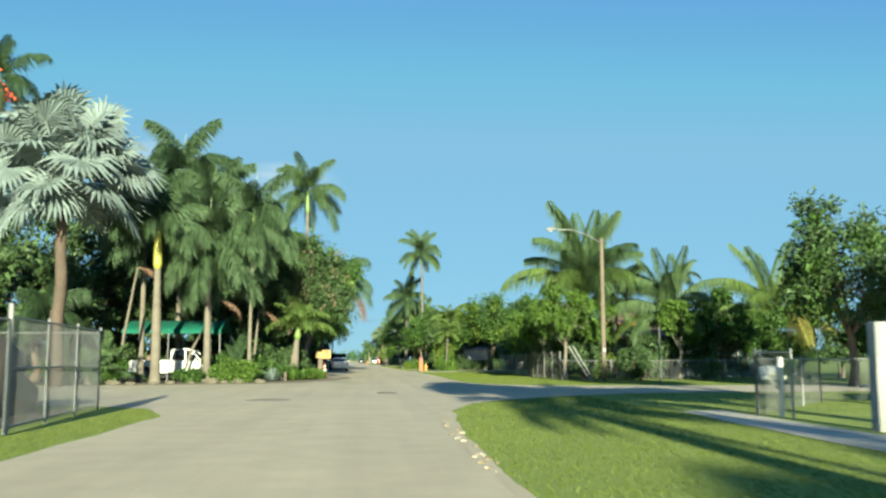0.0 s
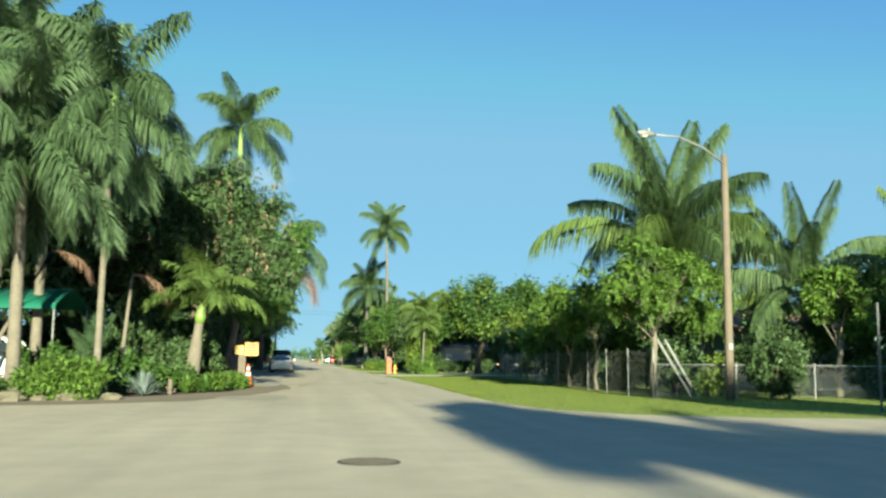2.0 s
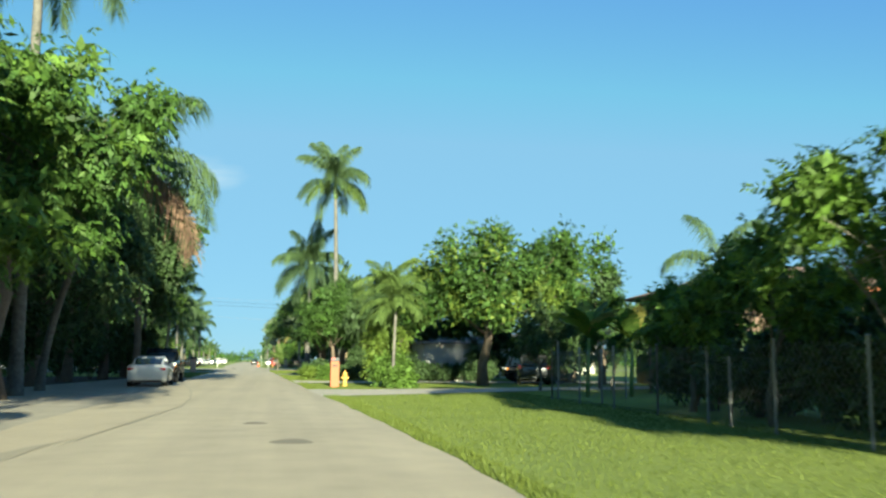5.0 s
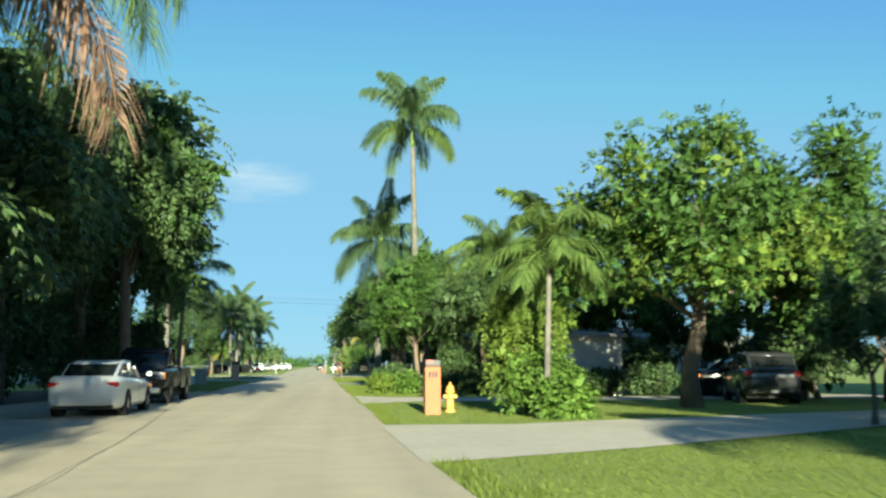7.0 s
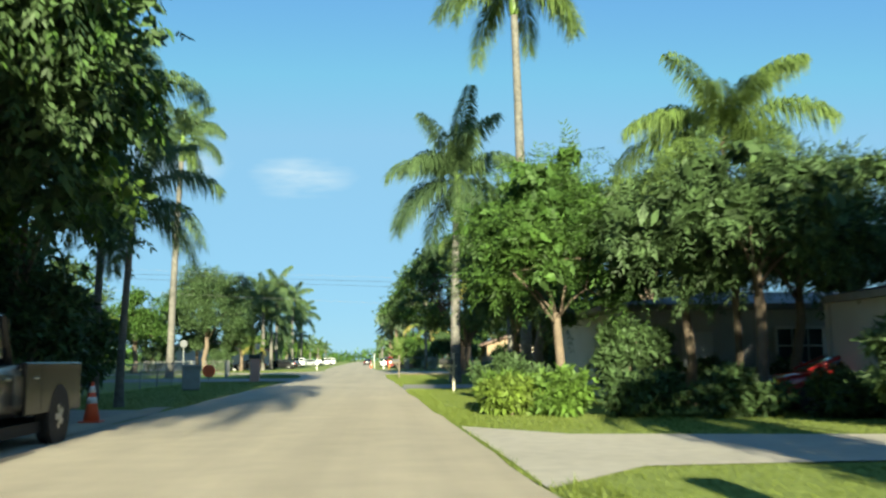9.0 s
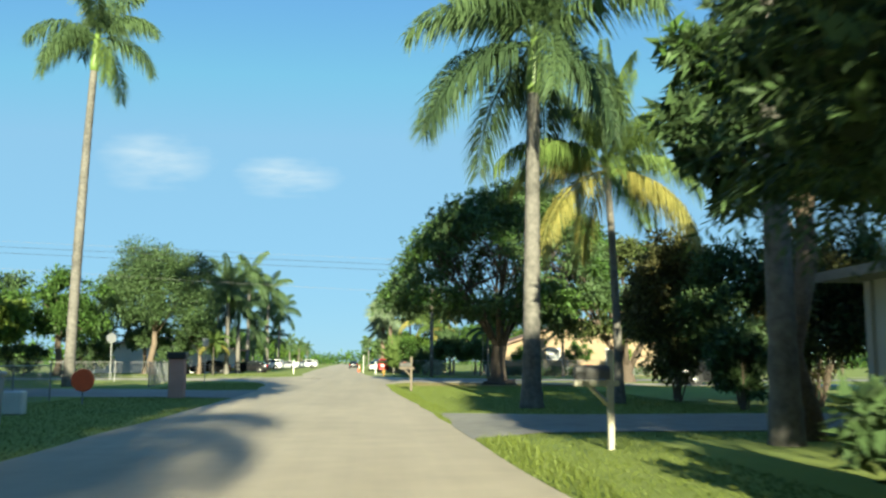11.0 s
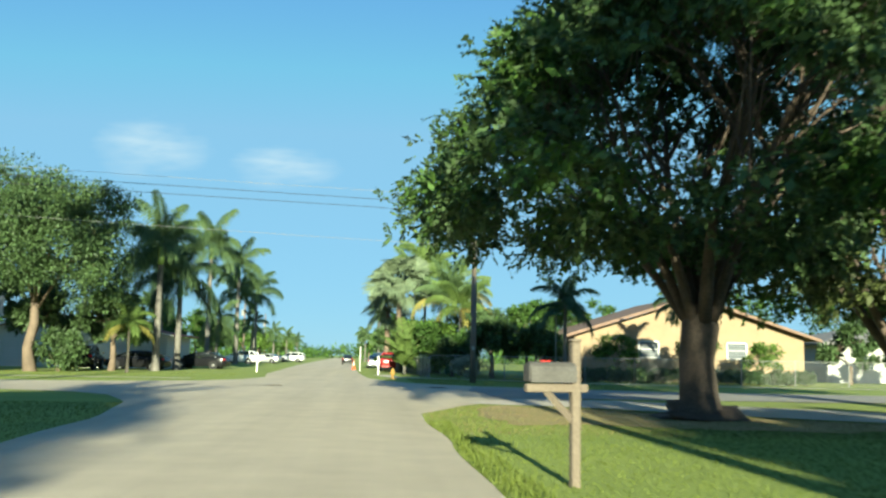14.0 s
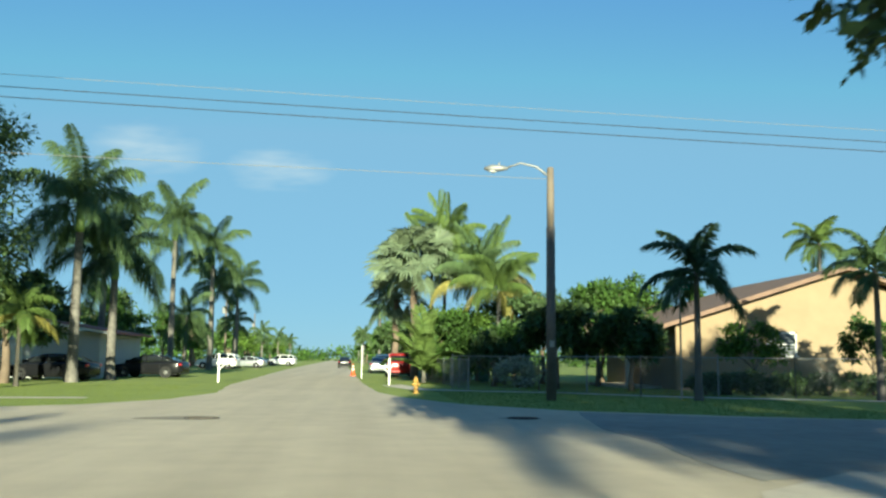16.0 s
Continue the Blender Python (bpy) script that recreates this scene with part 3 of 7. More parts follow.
def broad_tree(x, y, height, rx, ry, label, base=None, material=None, bark=None, clumps=70, per=160, size=0.3, trunk_r=0.25, seed=0, hang=0.0, flat=0.7, clump_r=None, group="trees", name="tree", shell=0.55, lean=(0, 0), limbs=7, split=0.45, second=None, aspect=0.5, limbf=0.7, dome=0.0, kite=False, spray=None):
    """A broadleaf tree: tapered trunk, limbs towards the clumps, and a crown of leaf clumps from base to height."""
    rng = np.random.default_rng(seed + 11)
    rnd = random.Random(seed)
    base = height * 0.35 if base is None else base
    material, bark = material or M_LEAF, bark or M_BARK
    root = thing(name, label, "tree", group, at=pose(x, y, 0))
    cz, rz = (base + height) / 2, (height - base) / 2
    cr = clump_r or 0.225 * (rx + ry + rz) / 3
    # lobes give the crown its uneven outline; clumps sit on the lobes
    lobes = max(8, min(40, clumps // 6))
    q = np.arange(lobes)
    el = np.arcsin(np.clip(-0.55 + 1.5 * (q + 0.5) / lobes, -1, 1))
    az = q * 2.4 + rng.uniform(-0.4, 0.4, lobes)
    lc = np.stack([np.cos(el) * np.cos(az), np.cos(el) * np.sin(az), np.sin(el)], 1) * rng.uniform(0.38, 0.78, (lobes, 1))
    lr = rng.uniform(0.24, 0.44, lobes)
    own = rng.integers(0, lobes, clumps)
    d = rng.normal(size=(clumps, 3)) + lc[own] * 1.3
    d /= np.linalg.norm(d, axis=1, keepdims=True)
    u = lc[own] + d * (lr[own] * rng.uniform(0.45, 1.0, clumps))[:, None]
    cen = u * np.array([rx - cr * 0.3, ry - cr * 0.3, rz - cr * 0.25]) + np.array([lean[0], lean[1], cz])
    if dome:      # flat-bottomed crown: full spread just above the base
        cen[:, 2] = base + dome * 0.6 + np.where(u[:, 2] > 0, u[:, 2] * (height - base - dome * 0.6 - cr * 0.3), u[:, 2] * dome)
    rad = cr * rng.uniform(0.65, 1.25, clumps)
    t = Mesh()
    fork = Vector((lean[0] * 0.3, lean[1] * 0.3, base + (cz - base) * split))
    t.tube([(0, 0, -0.1), (0.03 * height * rnd.uniform(-1, 1), 0.02 * height, fork.z * 0.35), fork * 0.7 + Vector((0.05, 0.03, 0.1)), fork], [trunk_r * 1.5, trunk_r * 1.05, trunk_r * 0.95, trunk_r * 0.75], 9)
    part("trunk", t, bark, root, smooth=True)
    for i in range(limbs):
        lm = Mesh()
        c = Vector(cen[int(i * clumps / limbs)])
        st = fork * rnd.uniform(0.75, 1.0)
        mid = st.lerp(c, 0.5) + Vector((rnd.uniform(-.6, .6), rnd.uniform(-.6, .6), 0.16 * rz))
        lm.tube([st, st.lerp(mid, 0.5) + Vector((0, 0, 0.1)), mid, c], [trunk_r * 0.55 * limbf, trunk_r * 0.42 * limbf, trunk_r * 0.26 * limbf, trunk_r * 0.05], 6)
        for j in range(3):
            e = Vector(cen[(int(i * clumps / limbs) + j * 3 + 1) % clumps])
            if (e - mid).length < (rx + ry) * 0.8:
                lm.tube([mid, mid.lerp(e, 0.5) + Vector((0, 0, 0.15)), e], [trunk_r * 0.2 * limbf, trunk_r * 0.12 * limbf, trunk_r * 0.03], 5)
        part("limb", lm, bark, root, smooth=True)
    cut = int(clumps * 0.75) if second else clumps
    part("crown", foliage("crown", material, cen[:cut], rad[:cut], per, size, rng, flat, hang, aspect, kite, spray), None, root)
    if second:
        part("crown", foliage("crown", second, cen[cut:], rad[cut:], per, size, rng, flat, hang, aspect, kite, spray), None, root, "lighter leaf clumps")
    return root


def shrub(x, y, h, rx, ry, label, material=None, clumps=22, per=120, size=0.16, seed=0, group="shrubs", name="shrub", stems=5, hang=0.0, aspect=0.5, category="shrub", kite=False, spray=None):
    rng = np.random.default_rng(seed + 900)
    root = thing(name, label, category, group, at=pose(x, y, 0))
    d = rng.normal(size=(clumps, 3))
    d /= np.linalg.norm(d, axis=1, keepdims=True)
    cr = 0.28 * min(rx, ry, h) + 0.08
    cen = d * (0.5 + 0.5 * rng.random((clumps, 1))) * np.array([rx * 0.85, ry * 0.85, h * 0.40]) + np.array([0, 0, h * 0.53])
    part("foliage", foliage("foliage", material or M_LEAF, cen, cr * rng.uniform(0.7, 1.25, clumps), per, size, rng, 0.85, hang, aspect, kite, spray), None, root)
    for i in range(stems):
        c = Vector(cen[i])
        st = Mesh().tube([(0.1 * math.cos(i), 0.1 * math.sin(i), -0.05), Vector((c.x * .4, c.y * .4, h * 0.3)), c], [0.03, 0.022, 0.01], 5)
        part("stem", st, M_BARK, root)
    return root


def spiky(x, y, h, count, label, material, seed=0, name="agave", width=0.07, group="bed plants"):
    """A rosette of strap leaves, each with a fold."""
    rng = random.Random(seed)
    root = thing(name, label, "plant", group, at=pose(x, y, 0))
    m = Mesh()
    for k in range(count):
        a = k * 2.399
        e = radians(rng.uniform(20, 85))
        d = Vector((math.cos(a) * math.cos(e), math.sin(a) * math.cos(e), math.sin(e)))
        t = Vector((-math.sin(a), math.cos(a), 0)) * width
        L = h * rng.uniform(0.8, 1.2)
        p, q = d * L * 0.5, d * L + Vector((0, 0, -0.25 * L * math.cos(e)))
        m.add([t * -0.5, t * 0.5, p + t, p + Vector((0, 0, -0.02)), p - t, q], [(0, 1, 2, 3), (0, 3, 4), (4, 3, 5), (3, 2, 5)])
    part("leaves", m, material, root)
    return root


# ---- ground, roads and drives ----
from mathutils import geometry


PAVED, WORN = [], []


def sheet(name, outline, z, material, label, category, jag=0.0, step=1.5, kind="structure"):
    """A flat sheet inside a closed outline, with its edge slightly ragged."""
    rng = random.Random(len(name) * 7 + len(outline))
    pts = []
    for i, p in enumerate(outline):
        q = outline[(i + 1) % len(outline)]
        a, b = Vector(p), Vector(q)
        n = max(1, min(120, int((b - a).length / step))) if jag and (b - a).length < 150 else 1
        side = Vector((-(b - a).y, (b - a).x)).normalized()
        for k in range(n):
            c = a.lerp(b, k / n)
            w = (noise.noise(Vector((c.x * 0.35, c.y * 0.35, z * 50))) + rng.uniform(-0.35, 0.35)) * jag
            pts.append(c + side * w)
    n = len(pts)
    if name not in ("ground", "road_patch"):
        (WORN if name == "worn_verge" else PAVED).append([(p.x, p.y) for p in pts])
    vs, _, fs, *_ = geometry.delaunay_2d_cdt(pts, [(i, (i + 1) % n) for i in range(n)], [], 1, 1e-4)
    me = bpy.data.meshes.new(name)
    me.from_pydata([(p.x, p.y, z) for p in vs], [], fs)
    me.update()
    if me.polygons[0].normal.z < 0:
        me.flip_normals()
    me.materials.append(material)
    return tagged(new(name, me), label, category, "", kind)


sheet("ground", [(-3000, -1500), (3000, -1500), (3000, 4500), (-3000, 4500)], 0.0, M_GROUND, "green lawn and soil reaching the horizon", "ground")
RIGHT_EDGE = [(5.75, 57.57), (5.84, 72.82), (5.45, 91.32), (5.01, 101.6), (4.76, 113.63), (4.34, 128.38), (3.85, 148.7), (3.66, 156.2), (3.32, 166), (3.22, 174), (3.15, 180)]
LEFT_EDGE = [(-3.99, 216.27), (-4.93, 226.14), (-7.1, 289.48), (-9.6, 408.72), (-14.6, 686.92)]
sheet("road", [(1.5, -80), (1.54, 8.2), (1.58, 18.46), (2.1, 23.58), (3.22, 28), (4.53, 30.35), (7.44, 33.55), (10.35, 35.61), (14.95, 36.54), (90.16, 37.98), (90.2, 46.74), (16.6, 45.72), (11.1, 46.43), (8.2, 47.57), (6.71, 49.63), (6.03, 52.94)]
      + RIGHT_EDGE + [(3.3, 182.6), (3.9, 184.5), (4.75, 186.8), (5.5, 188.3), (7.47, 191.18), (11.47, 192.95), (91.45, 189.4), (91.51, 197.39), (15.53, 200.94), (10.55, 202.9), (7.07, 204.94), (4.59, 208.05), (3.01, 212.27), (2.11, 217.6), (1.55, 230.6), (0.4, 279.75), (-2.2, 408.72), (-7.1, 686.92), (-14.6, 686.92)]
      + LEFT_EDGE[::-1][1:] + [(-4.69, 210.71), (-6.42, 206.98), (-10.34, 204.14), (-15.44, 203.61), (-88.4, 208.94), (-88.47, 200.06), (-15.5, 195.62), (-7.73, 192.24), (-6.14, 190.29), (-4.55, 186.26), (-3.76, 181.15), (-3.17, 171.93), (-2.81, 160.11), (-2.82, 144.45), (-2.63, 131.34), (-2.52, 121.49), (-1.74, 107.73), (-1.52, 95.44), (-1.6, 83.1), (-1.29, 68.7), (-2.05, 58.61), (-3.57, 53.96), (-6.78, 51.39), (-13.79, 49.94), (-59.79, 50.35), (-59.86, 30.76), (-8.87, 28.71), (-5.89, 26.15), (-4.8, 22.56), (-4.84, 15.38), (-4.9, -80)],
      0.012, M_ROAD, "sun-bleached tan asphalt street with worn edges", "road", 0.10)
# asphalt of the second cross street and shoulders
sheet("cross_street", [(5.96, 190.73), (9.97, 192.33), (31.47, 192.06), (91.45, 189.84), (91.51, 196.95), (31.52, 199.61), (15.03, 200.59), (10.05, 202.36), (7.06, 204.14), (6.12, 198.28)], 0.018, M_SIDE, "darker grey asphalt side street", "road", 0.25)
sheet("gravel_shoulder", [(-1.59, 68.7), (-1.58, 85.16), (-1.52, 95.44), (-1.84, 108.72), (-2.51, 122.47), (-2.85, 129.36), (-5.74, 130.36), (-7.32, 121.49), (-8.47, 103.67), (-8.07, 87.21), (-5.18, 70.76)], 0.008, M_GRAVEL, "shaded dusty gravel parking strip beside the street", "shoulder", 0.35)
SEAM = [(0.75, 86.5), (0.55, 92), (0.1, 98), (-0.35, 102.5), (-1.05, 108.5), (-1.75, 114), (-2.3, 119.5), (-2.75, 126)]
sheet("sandy_shoulder", SEAM + [(-2.9, 131), (-3.5, 131), (-3.3, 122), (-2.75, 112), (-2.3, 104), (-1.9, 95.4), (-1.75, 85), (-1.5, 72), (-1.2, 70), (0.1, 76)], 0.019, M_SAND, "pale sandy strip along the street's edge", "shoulder", 0.16, 0.9)
sheet("sand_strip", [(-0.91, 65.18), (-1.95, 58.61), (-3.57, 53.96), (-6.78, 51.39), (-15.79, 49.94), (-16.77, 51.9), (-9.16, 55.1), (-6.56, 55.72), (-5.35, 57.27), (-3.24, 61.56), (-2.5, 67.11), (-1.18, 70.76)], 0.016, M_DIRT, "pale sandy strip along the planting bed", "shoulder", 0.25)
sheet("planting_bed", [(-16.77, 51.9), (-9.16, 54.69), (-6.56, 55.51), (-5.36, 57.06), (-3.34, 61.33), (-2.6, 67.11), (-2.88, 70.76), (-8.66, 72.82), (-17.71, 64.27), (-34.0, 62.5), (-38.5, 56.0), (-33.0, 51.9)], 0.010, M_MULCH, "dark leaf litter under the palms", "planting bed", 0.3)
sheet("wood_floor", [(-8.66, 72.82), (-7.57, 87.21), (-8.47, 103.67), (-7.32, 121.49), (-6.24, 130.36), (-11.2, 135.28), (-19.5, 133.0), (-22.5, 118), (-23.5, 96), (-25.0, 78), (-24.5, 66.5), (-17.71, 64.27)], 0.006, M_MULCH, "dark leaf litter under dense trees", "planting bed", 0.4)
sheet("sandy_edge", [(1.50, 5.1), (1.49, 10), (1.52, 13.7), (1.48, 15.7), (1.58, 17.8), (1.66, 20.3), (1.95, 23.4), (2.3, 24.6), (2.25, 22.6), (2.02, 20.6), (1.92, 18.2), (1.80, 16.5), (1.78, 14), (1.70, 11), (1.66, 6.1)], 0.017, M_SAND, "bare sandy patch at the lawn's corner", "shoulder", 0.07, 0.35)
sheet("driveway_a", [(5.17, 94), (8.68, 95.74), (16.51, 100.58), (26.53, 103.67), (26.56, 107.73), (19.55, 106.34), (10.93, 103.26), (8.02, 102.02), (4.93, 102.23)], 0.020, M_CONC, "pale concrete driveway", "driveway", 0.05)
sheet("driveway_b", [(4.76, 113.24), (6.22, 115), (8.82, 115.1), (30.62, 115.1), (30.66, 119.03), (11.46, 118.74), (6.27, 119.72), (4.58, 121.88)], 0.020, M_CONC, "pale concrete driveway", "driveway", 0.05)
sheet("driveway_c", [(3.94, 143.29), (5.39, 144.69), (8.99, 144.94), (31.01, 145.26), (31.21, 151.02), (13.21, 151.02), (7.2, 150.68), (4.03, 151.51)], 0.020, M_SIDE, "grey asphalt driveway", "driveway", 0.08)
sheet("driveway_d", [(-2.8, 161.66), (-4.99, 162.72), (-18.59, 164.01), (-18.57, 175.16), (-8.37, 172.94), (-5.08, 171.09), (-2.98, 171.73)], 0.020, M_SIDE, "grey asphalt driveway", "driveway", 0.08)
sheet("concrete_apron", [(4.85, 188.06), (5.85, 187.43), (8.15, 186.47), (11.04, 183.72), (15.84, 180.22), (41.43, 175.61), (41.44, 179.3), (17.45, 185.73), (12.95, 188.8), (10.47, 191.18), (7.47, 191.53), (5.55, 189.84)], 0.020, M_CONC, "pale concrete walk at the corner", "pavement", 0.05)
sheet("sidewalk_b", [(2.47, 227.04), (3.6, 220.93), (6.2, 219.27), (9.51, 217.8), (12.61, 214.27), (19.52, 211.24), (61.56, 205.38), (61.58, 206.8), (19.61, 212.4), (13.41, 215.2), (10, 218.8), (6.6, 220.27), (4.39, 222.07), (3.56, 228.84)], 0.014, M_CONC, "narrow concrete footpath across the grass", "pavement", 0.04)
sheet("sidewalk_left", [(-88.39, 212.93), (-16.39, 210.36), (-7.39, 210.89), (-7.39, 211.87), (-16.39, 211.42), (-88.39, 213.87)], 0.014, M_CONC, "narrow concrete footpath across the grass", "pavement", 0.04)
sheet("corner_path", [(8.2, 23.48), (7.79, 19.28), (7.56, 13.84), (7.51, 2.05), (9.21, 2.05), (9.06, 13.33), (9.29, 20.51), (9.4, 23.78)], 0.014, M_CONC, "curved concrete path across the lawn", "pavement", 0.05)
sheet("worn_verge", [(4.55, 181.6), (4.7, 183.6), (5.3, 185.6), (5.3, 187.1), (7.85, 186.26), (11.04, 183.29), (14.44, 180.22), (11.43, 177.92), (6.94, 179.6), (5.0, 179.4)], 0.009, M_DRYGRASS, "worn dry grass under the shade tree", "ground", 0.45, 0.4)
# dark sheet over the ground behind the gate
sheet("yard_floor", [(-7.0, 12.3), (-7.0, 17.6), (-7.6, 26.0), (-15.9, 26.8), (-16.5, 12.3)], 0.012, M_MULCH, "dark ground of the fenced yard", "ground", 0.3)


def patch(x, y, sx, sy, label, material, rz=0.0):
    o = [(x + (sx * math.cos(a) * math.cos(rz) - sy * math.sin(a) * math.sin(rz)) * (1 + 0.15 * math.sin(3 * a + x)), y + (sx * math.cos(a) * math.sin(rz) + sy * math.sin(a) * math.cos(rz)) * (1 + 0.15 * math.sin(3 * a + x))) for a in [k * math.pi / 9 for k in range(18)]]
    return sheet("road_patch", o, 0.017 + 0.0006 * (int(abs(x * 10 + y)) % 5), material, label, "road patch")


M_PATCH = mat("old_asphalt_patch", (0.31, 0.265, 0.195), (0.25, 0.215, 0.16), 0.9, 0.8, 50, 0.5)
M_PALEPATCH = mat("pale_asphalt_patch", (0.44, 0.38, 0.28), (0.37, 0.32, 0.235), 0.9, 0.8, 50, 0.5)
for px, py, sx, sy in ((-3.16, 31.38, 0.75, 0.9), (3.65, 74.36, 0.35, 0.5), (2.97, 78.98, 0.25, 0.4), (-2, 111.66, 0.3, 1.2), (-2.07, 116.58, 0.25, 1.4), (-2.56, 201.39, 0.9, 0.6), (5.14, 201.65, 0.5, 0.4)):
    patch(px, py, sx, sy, "darker worn patch in the asphalt", M_PATCH)
for px, py, sx, sy in ((-0.46, 72.82, 0.3, 3.5), (-1.76, 56.55, 1.2, 2.0)):
    patch(px, py, sx, sy, "paler dusty patch in the asphalt", M_PALEPATCH)


M_CRACK = mat("filled_crack", (0.41, 0.36, 0.27), (0.33, 0.29, 0.22), 0.95, 1, 40, 0.3)


def crack(pts, w, label):
    m = Mesh()
    rng = random.Random(int(pts[0][1] * 10))
    line = []
    for a, b in zip(pts, pts[1:]):
        n = max(2, int(math.hypot(b[0] - a[0], b[1] - a[1]) / 0.5))
        line += [(a[0] + (b[0] - a[0]) * k / n + rng.uniform(-.02, .02), a[1] + (b[1] - a[1]) * k / n) for k in range(n)]
    vs, fs = [], []
    for i, (x, y) in enumerate(line):
        h = w * rng.uniform(0.2, 0.6)
        vs += [(x - h, y, 0.0205), (x + h, y, 0.0205)]
        if i:
            fs.append((2 * i - 2, 2 * i - 1, 2 * i + 1, 2 * i))
    m.add(vs, fs)
    single("road_crack", m, M_CRACK, label, "road crack", "cracks in the asphalt", "structure")


crack([(0.1, 74.9)] + SEAM, 0.045, "dark dusty joint along the sandy edge")

crack([(-1.28, 85.16), (-1.3, 98.52), (-1.64, 107.73)], 0.016, "thin crack along the street's edge")


def manhole(x, y, r, label):
    root = thing("manhole_cover", label, "manhole cover", "manhole covers", at=pose(x, y, 0.013))
    part("rim", Mesh().tube([(0, 0, 0), (0, 0, 0.010)], [r, r * 0.99], 28), M_IRON, root)
    m = Mesh().tube([(0, 0, 0.0), (0, 0, 0.016)], [r * 0.9, r * 0.9], 28)
    part("lid", m, M_IRON, root)
    st = Mesh()
    for k in range(-5, 6):
        w = math.sqrt(max(0, 0.8 * r * r - (k * r * 0.16) ** 2))
        st.box((0, k * r * 0.16, 0.019), (2 * w, r * 0.06, 0.006))
    part("ribs", st, M_IRON, root)


rng = random.Random(31)
CORNER = [(1.52, 11), (1.57, 13.7), (1.54, 15.7), (1.66, 17.8), (1.73, 20.3)]
for i in range(34):      # broken lumps along the lawn's corner
    t = rng.uniform(0, 3.999)
    a, b = CORNER[int(t)], CORNER[int(t) + 1]
    r = rng.uniform(.018, .05)
    single("rubble_stone", Mesh().ball((0, 0, r * .2), r, 8, 5, (1.4, 1, .5), .6, i), M_DIRT if i % 3 else M_GRAVEL, "pale broken lump at the lawn's corner", "stone", "rubble stones", at=pose(a[0] + (b[0] - a[0]) * (t % 1) + rng.uniform(-.04, .2), a[1] + (b[1] - a[1]) * (t % 1), 0.014, 0, 0, rng.uniform(0, 180)))
manhole(0.91, 37.15, 0.42, "dark iron manhole cover in the asphalt")

manhole(-2.06, 201.39, 0.40, "iron manhole cover at the crossing")
manhole(5.14, 201.65, 0.38, "iron manhole cover at the crossing")


# ---- cars ----
def ring_at(yc, half, z0, z1, round_r=0.12):
    """A rounded rectangular cross-section at yc."""
    r = min(round_r, half * 0.5, (z1 - z0) * 0.45)
    pts = []
    for cx, cz, a0 in ((half - r, z0 + r, -90), (half - r, z1 - r, 0), (-half + r, z1 - r, 90), (-half + r, z0 + r, 180)):
        for k in range(4):
            a = radians(a0 + 30 * k)
            pts.append((cx + r * math.cos(a), yc, cz + r * math.sin(a)))
    return pts


def loft_along(stations, rr=0.12):
    return Mesh().loft([ring_at(y, h, a, b, rr) for y, h, a, b in stations])


def wheel(root, x, y, r, w):
    """Tyre with its rim; outward side by the sign of x."""
    sg = 1 if x > 0 else -1
    prof = [(-w / 2, r * 0.62), (-w / 2, r * 0.93), (-w * 0.36, r), (w * 0.36, r), (w / 2, r * 0.93), (w / 2, r * 0.62)]
    t = Mesh().loft([[(dx, q * math.cos(a), q * math.sin(a)) for a in [2 * math.pi * k / 22 for k in range(22)]] for dx, q in prof], True)
    ty = part("wheel", t, M_TYRE, root, smooth=False, at=pose(x, y, r))
    rim = Mesh()
    o = sg * w * 0.42
    rim.tube([(o, 0, 0), (o + sg * 0.03, 0, 0)], [r * 0.63, r * 0.6], 20)
    part("rim", rim, M_BLACK, ty)
    sp = Mesh()
    for k in range(5):
        a = 2 * math.pi * k / 5
        c, s = math.cos(a), math.sin(a)
        h = r * 0.10
        sp.add([(o + sg * 0.05, -s * h + c * 0.03, c * h + s * 0.03), (o + sg * 0.05, s * h + c * 0.03, -c * h + s * 0.03), (o + sg * 0.035, s * h * 1.3 + c * r * 0.6, -c * h * 1.3 + s * r * 0.6), (o + sg * 0.035, -s * h * 1.3 + c * r * 0.6, c * h * 1.3 + s * r * 0.6)], [(0, 1, 2, 3)])
    sp.tube([(o + sg * 0.03, 0, 0), (o + sg * 0.06, 0, 0)], [r * 0.16, r * 0.14], 12)
    part("spokes", sp, M_RIM, ty)


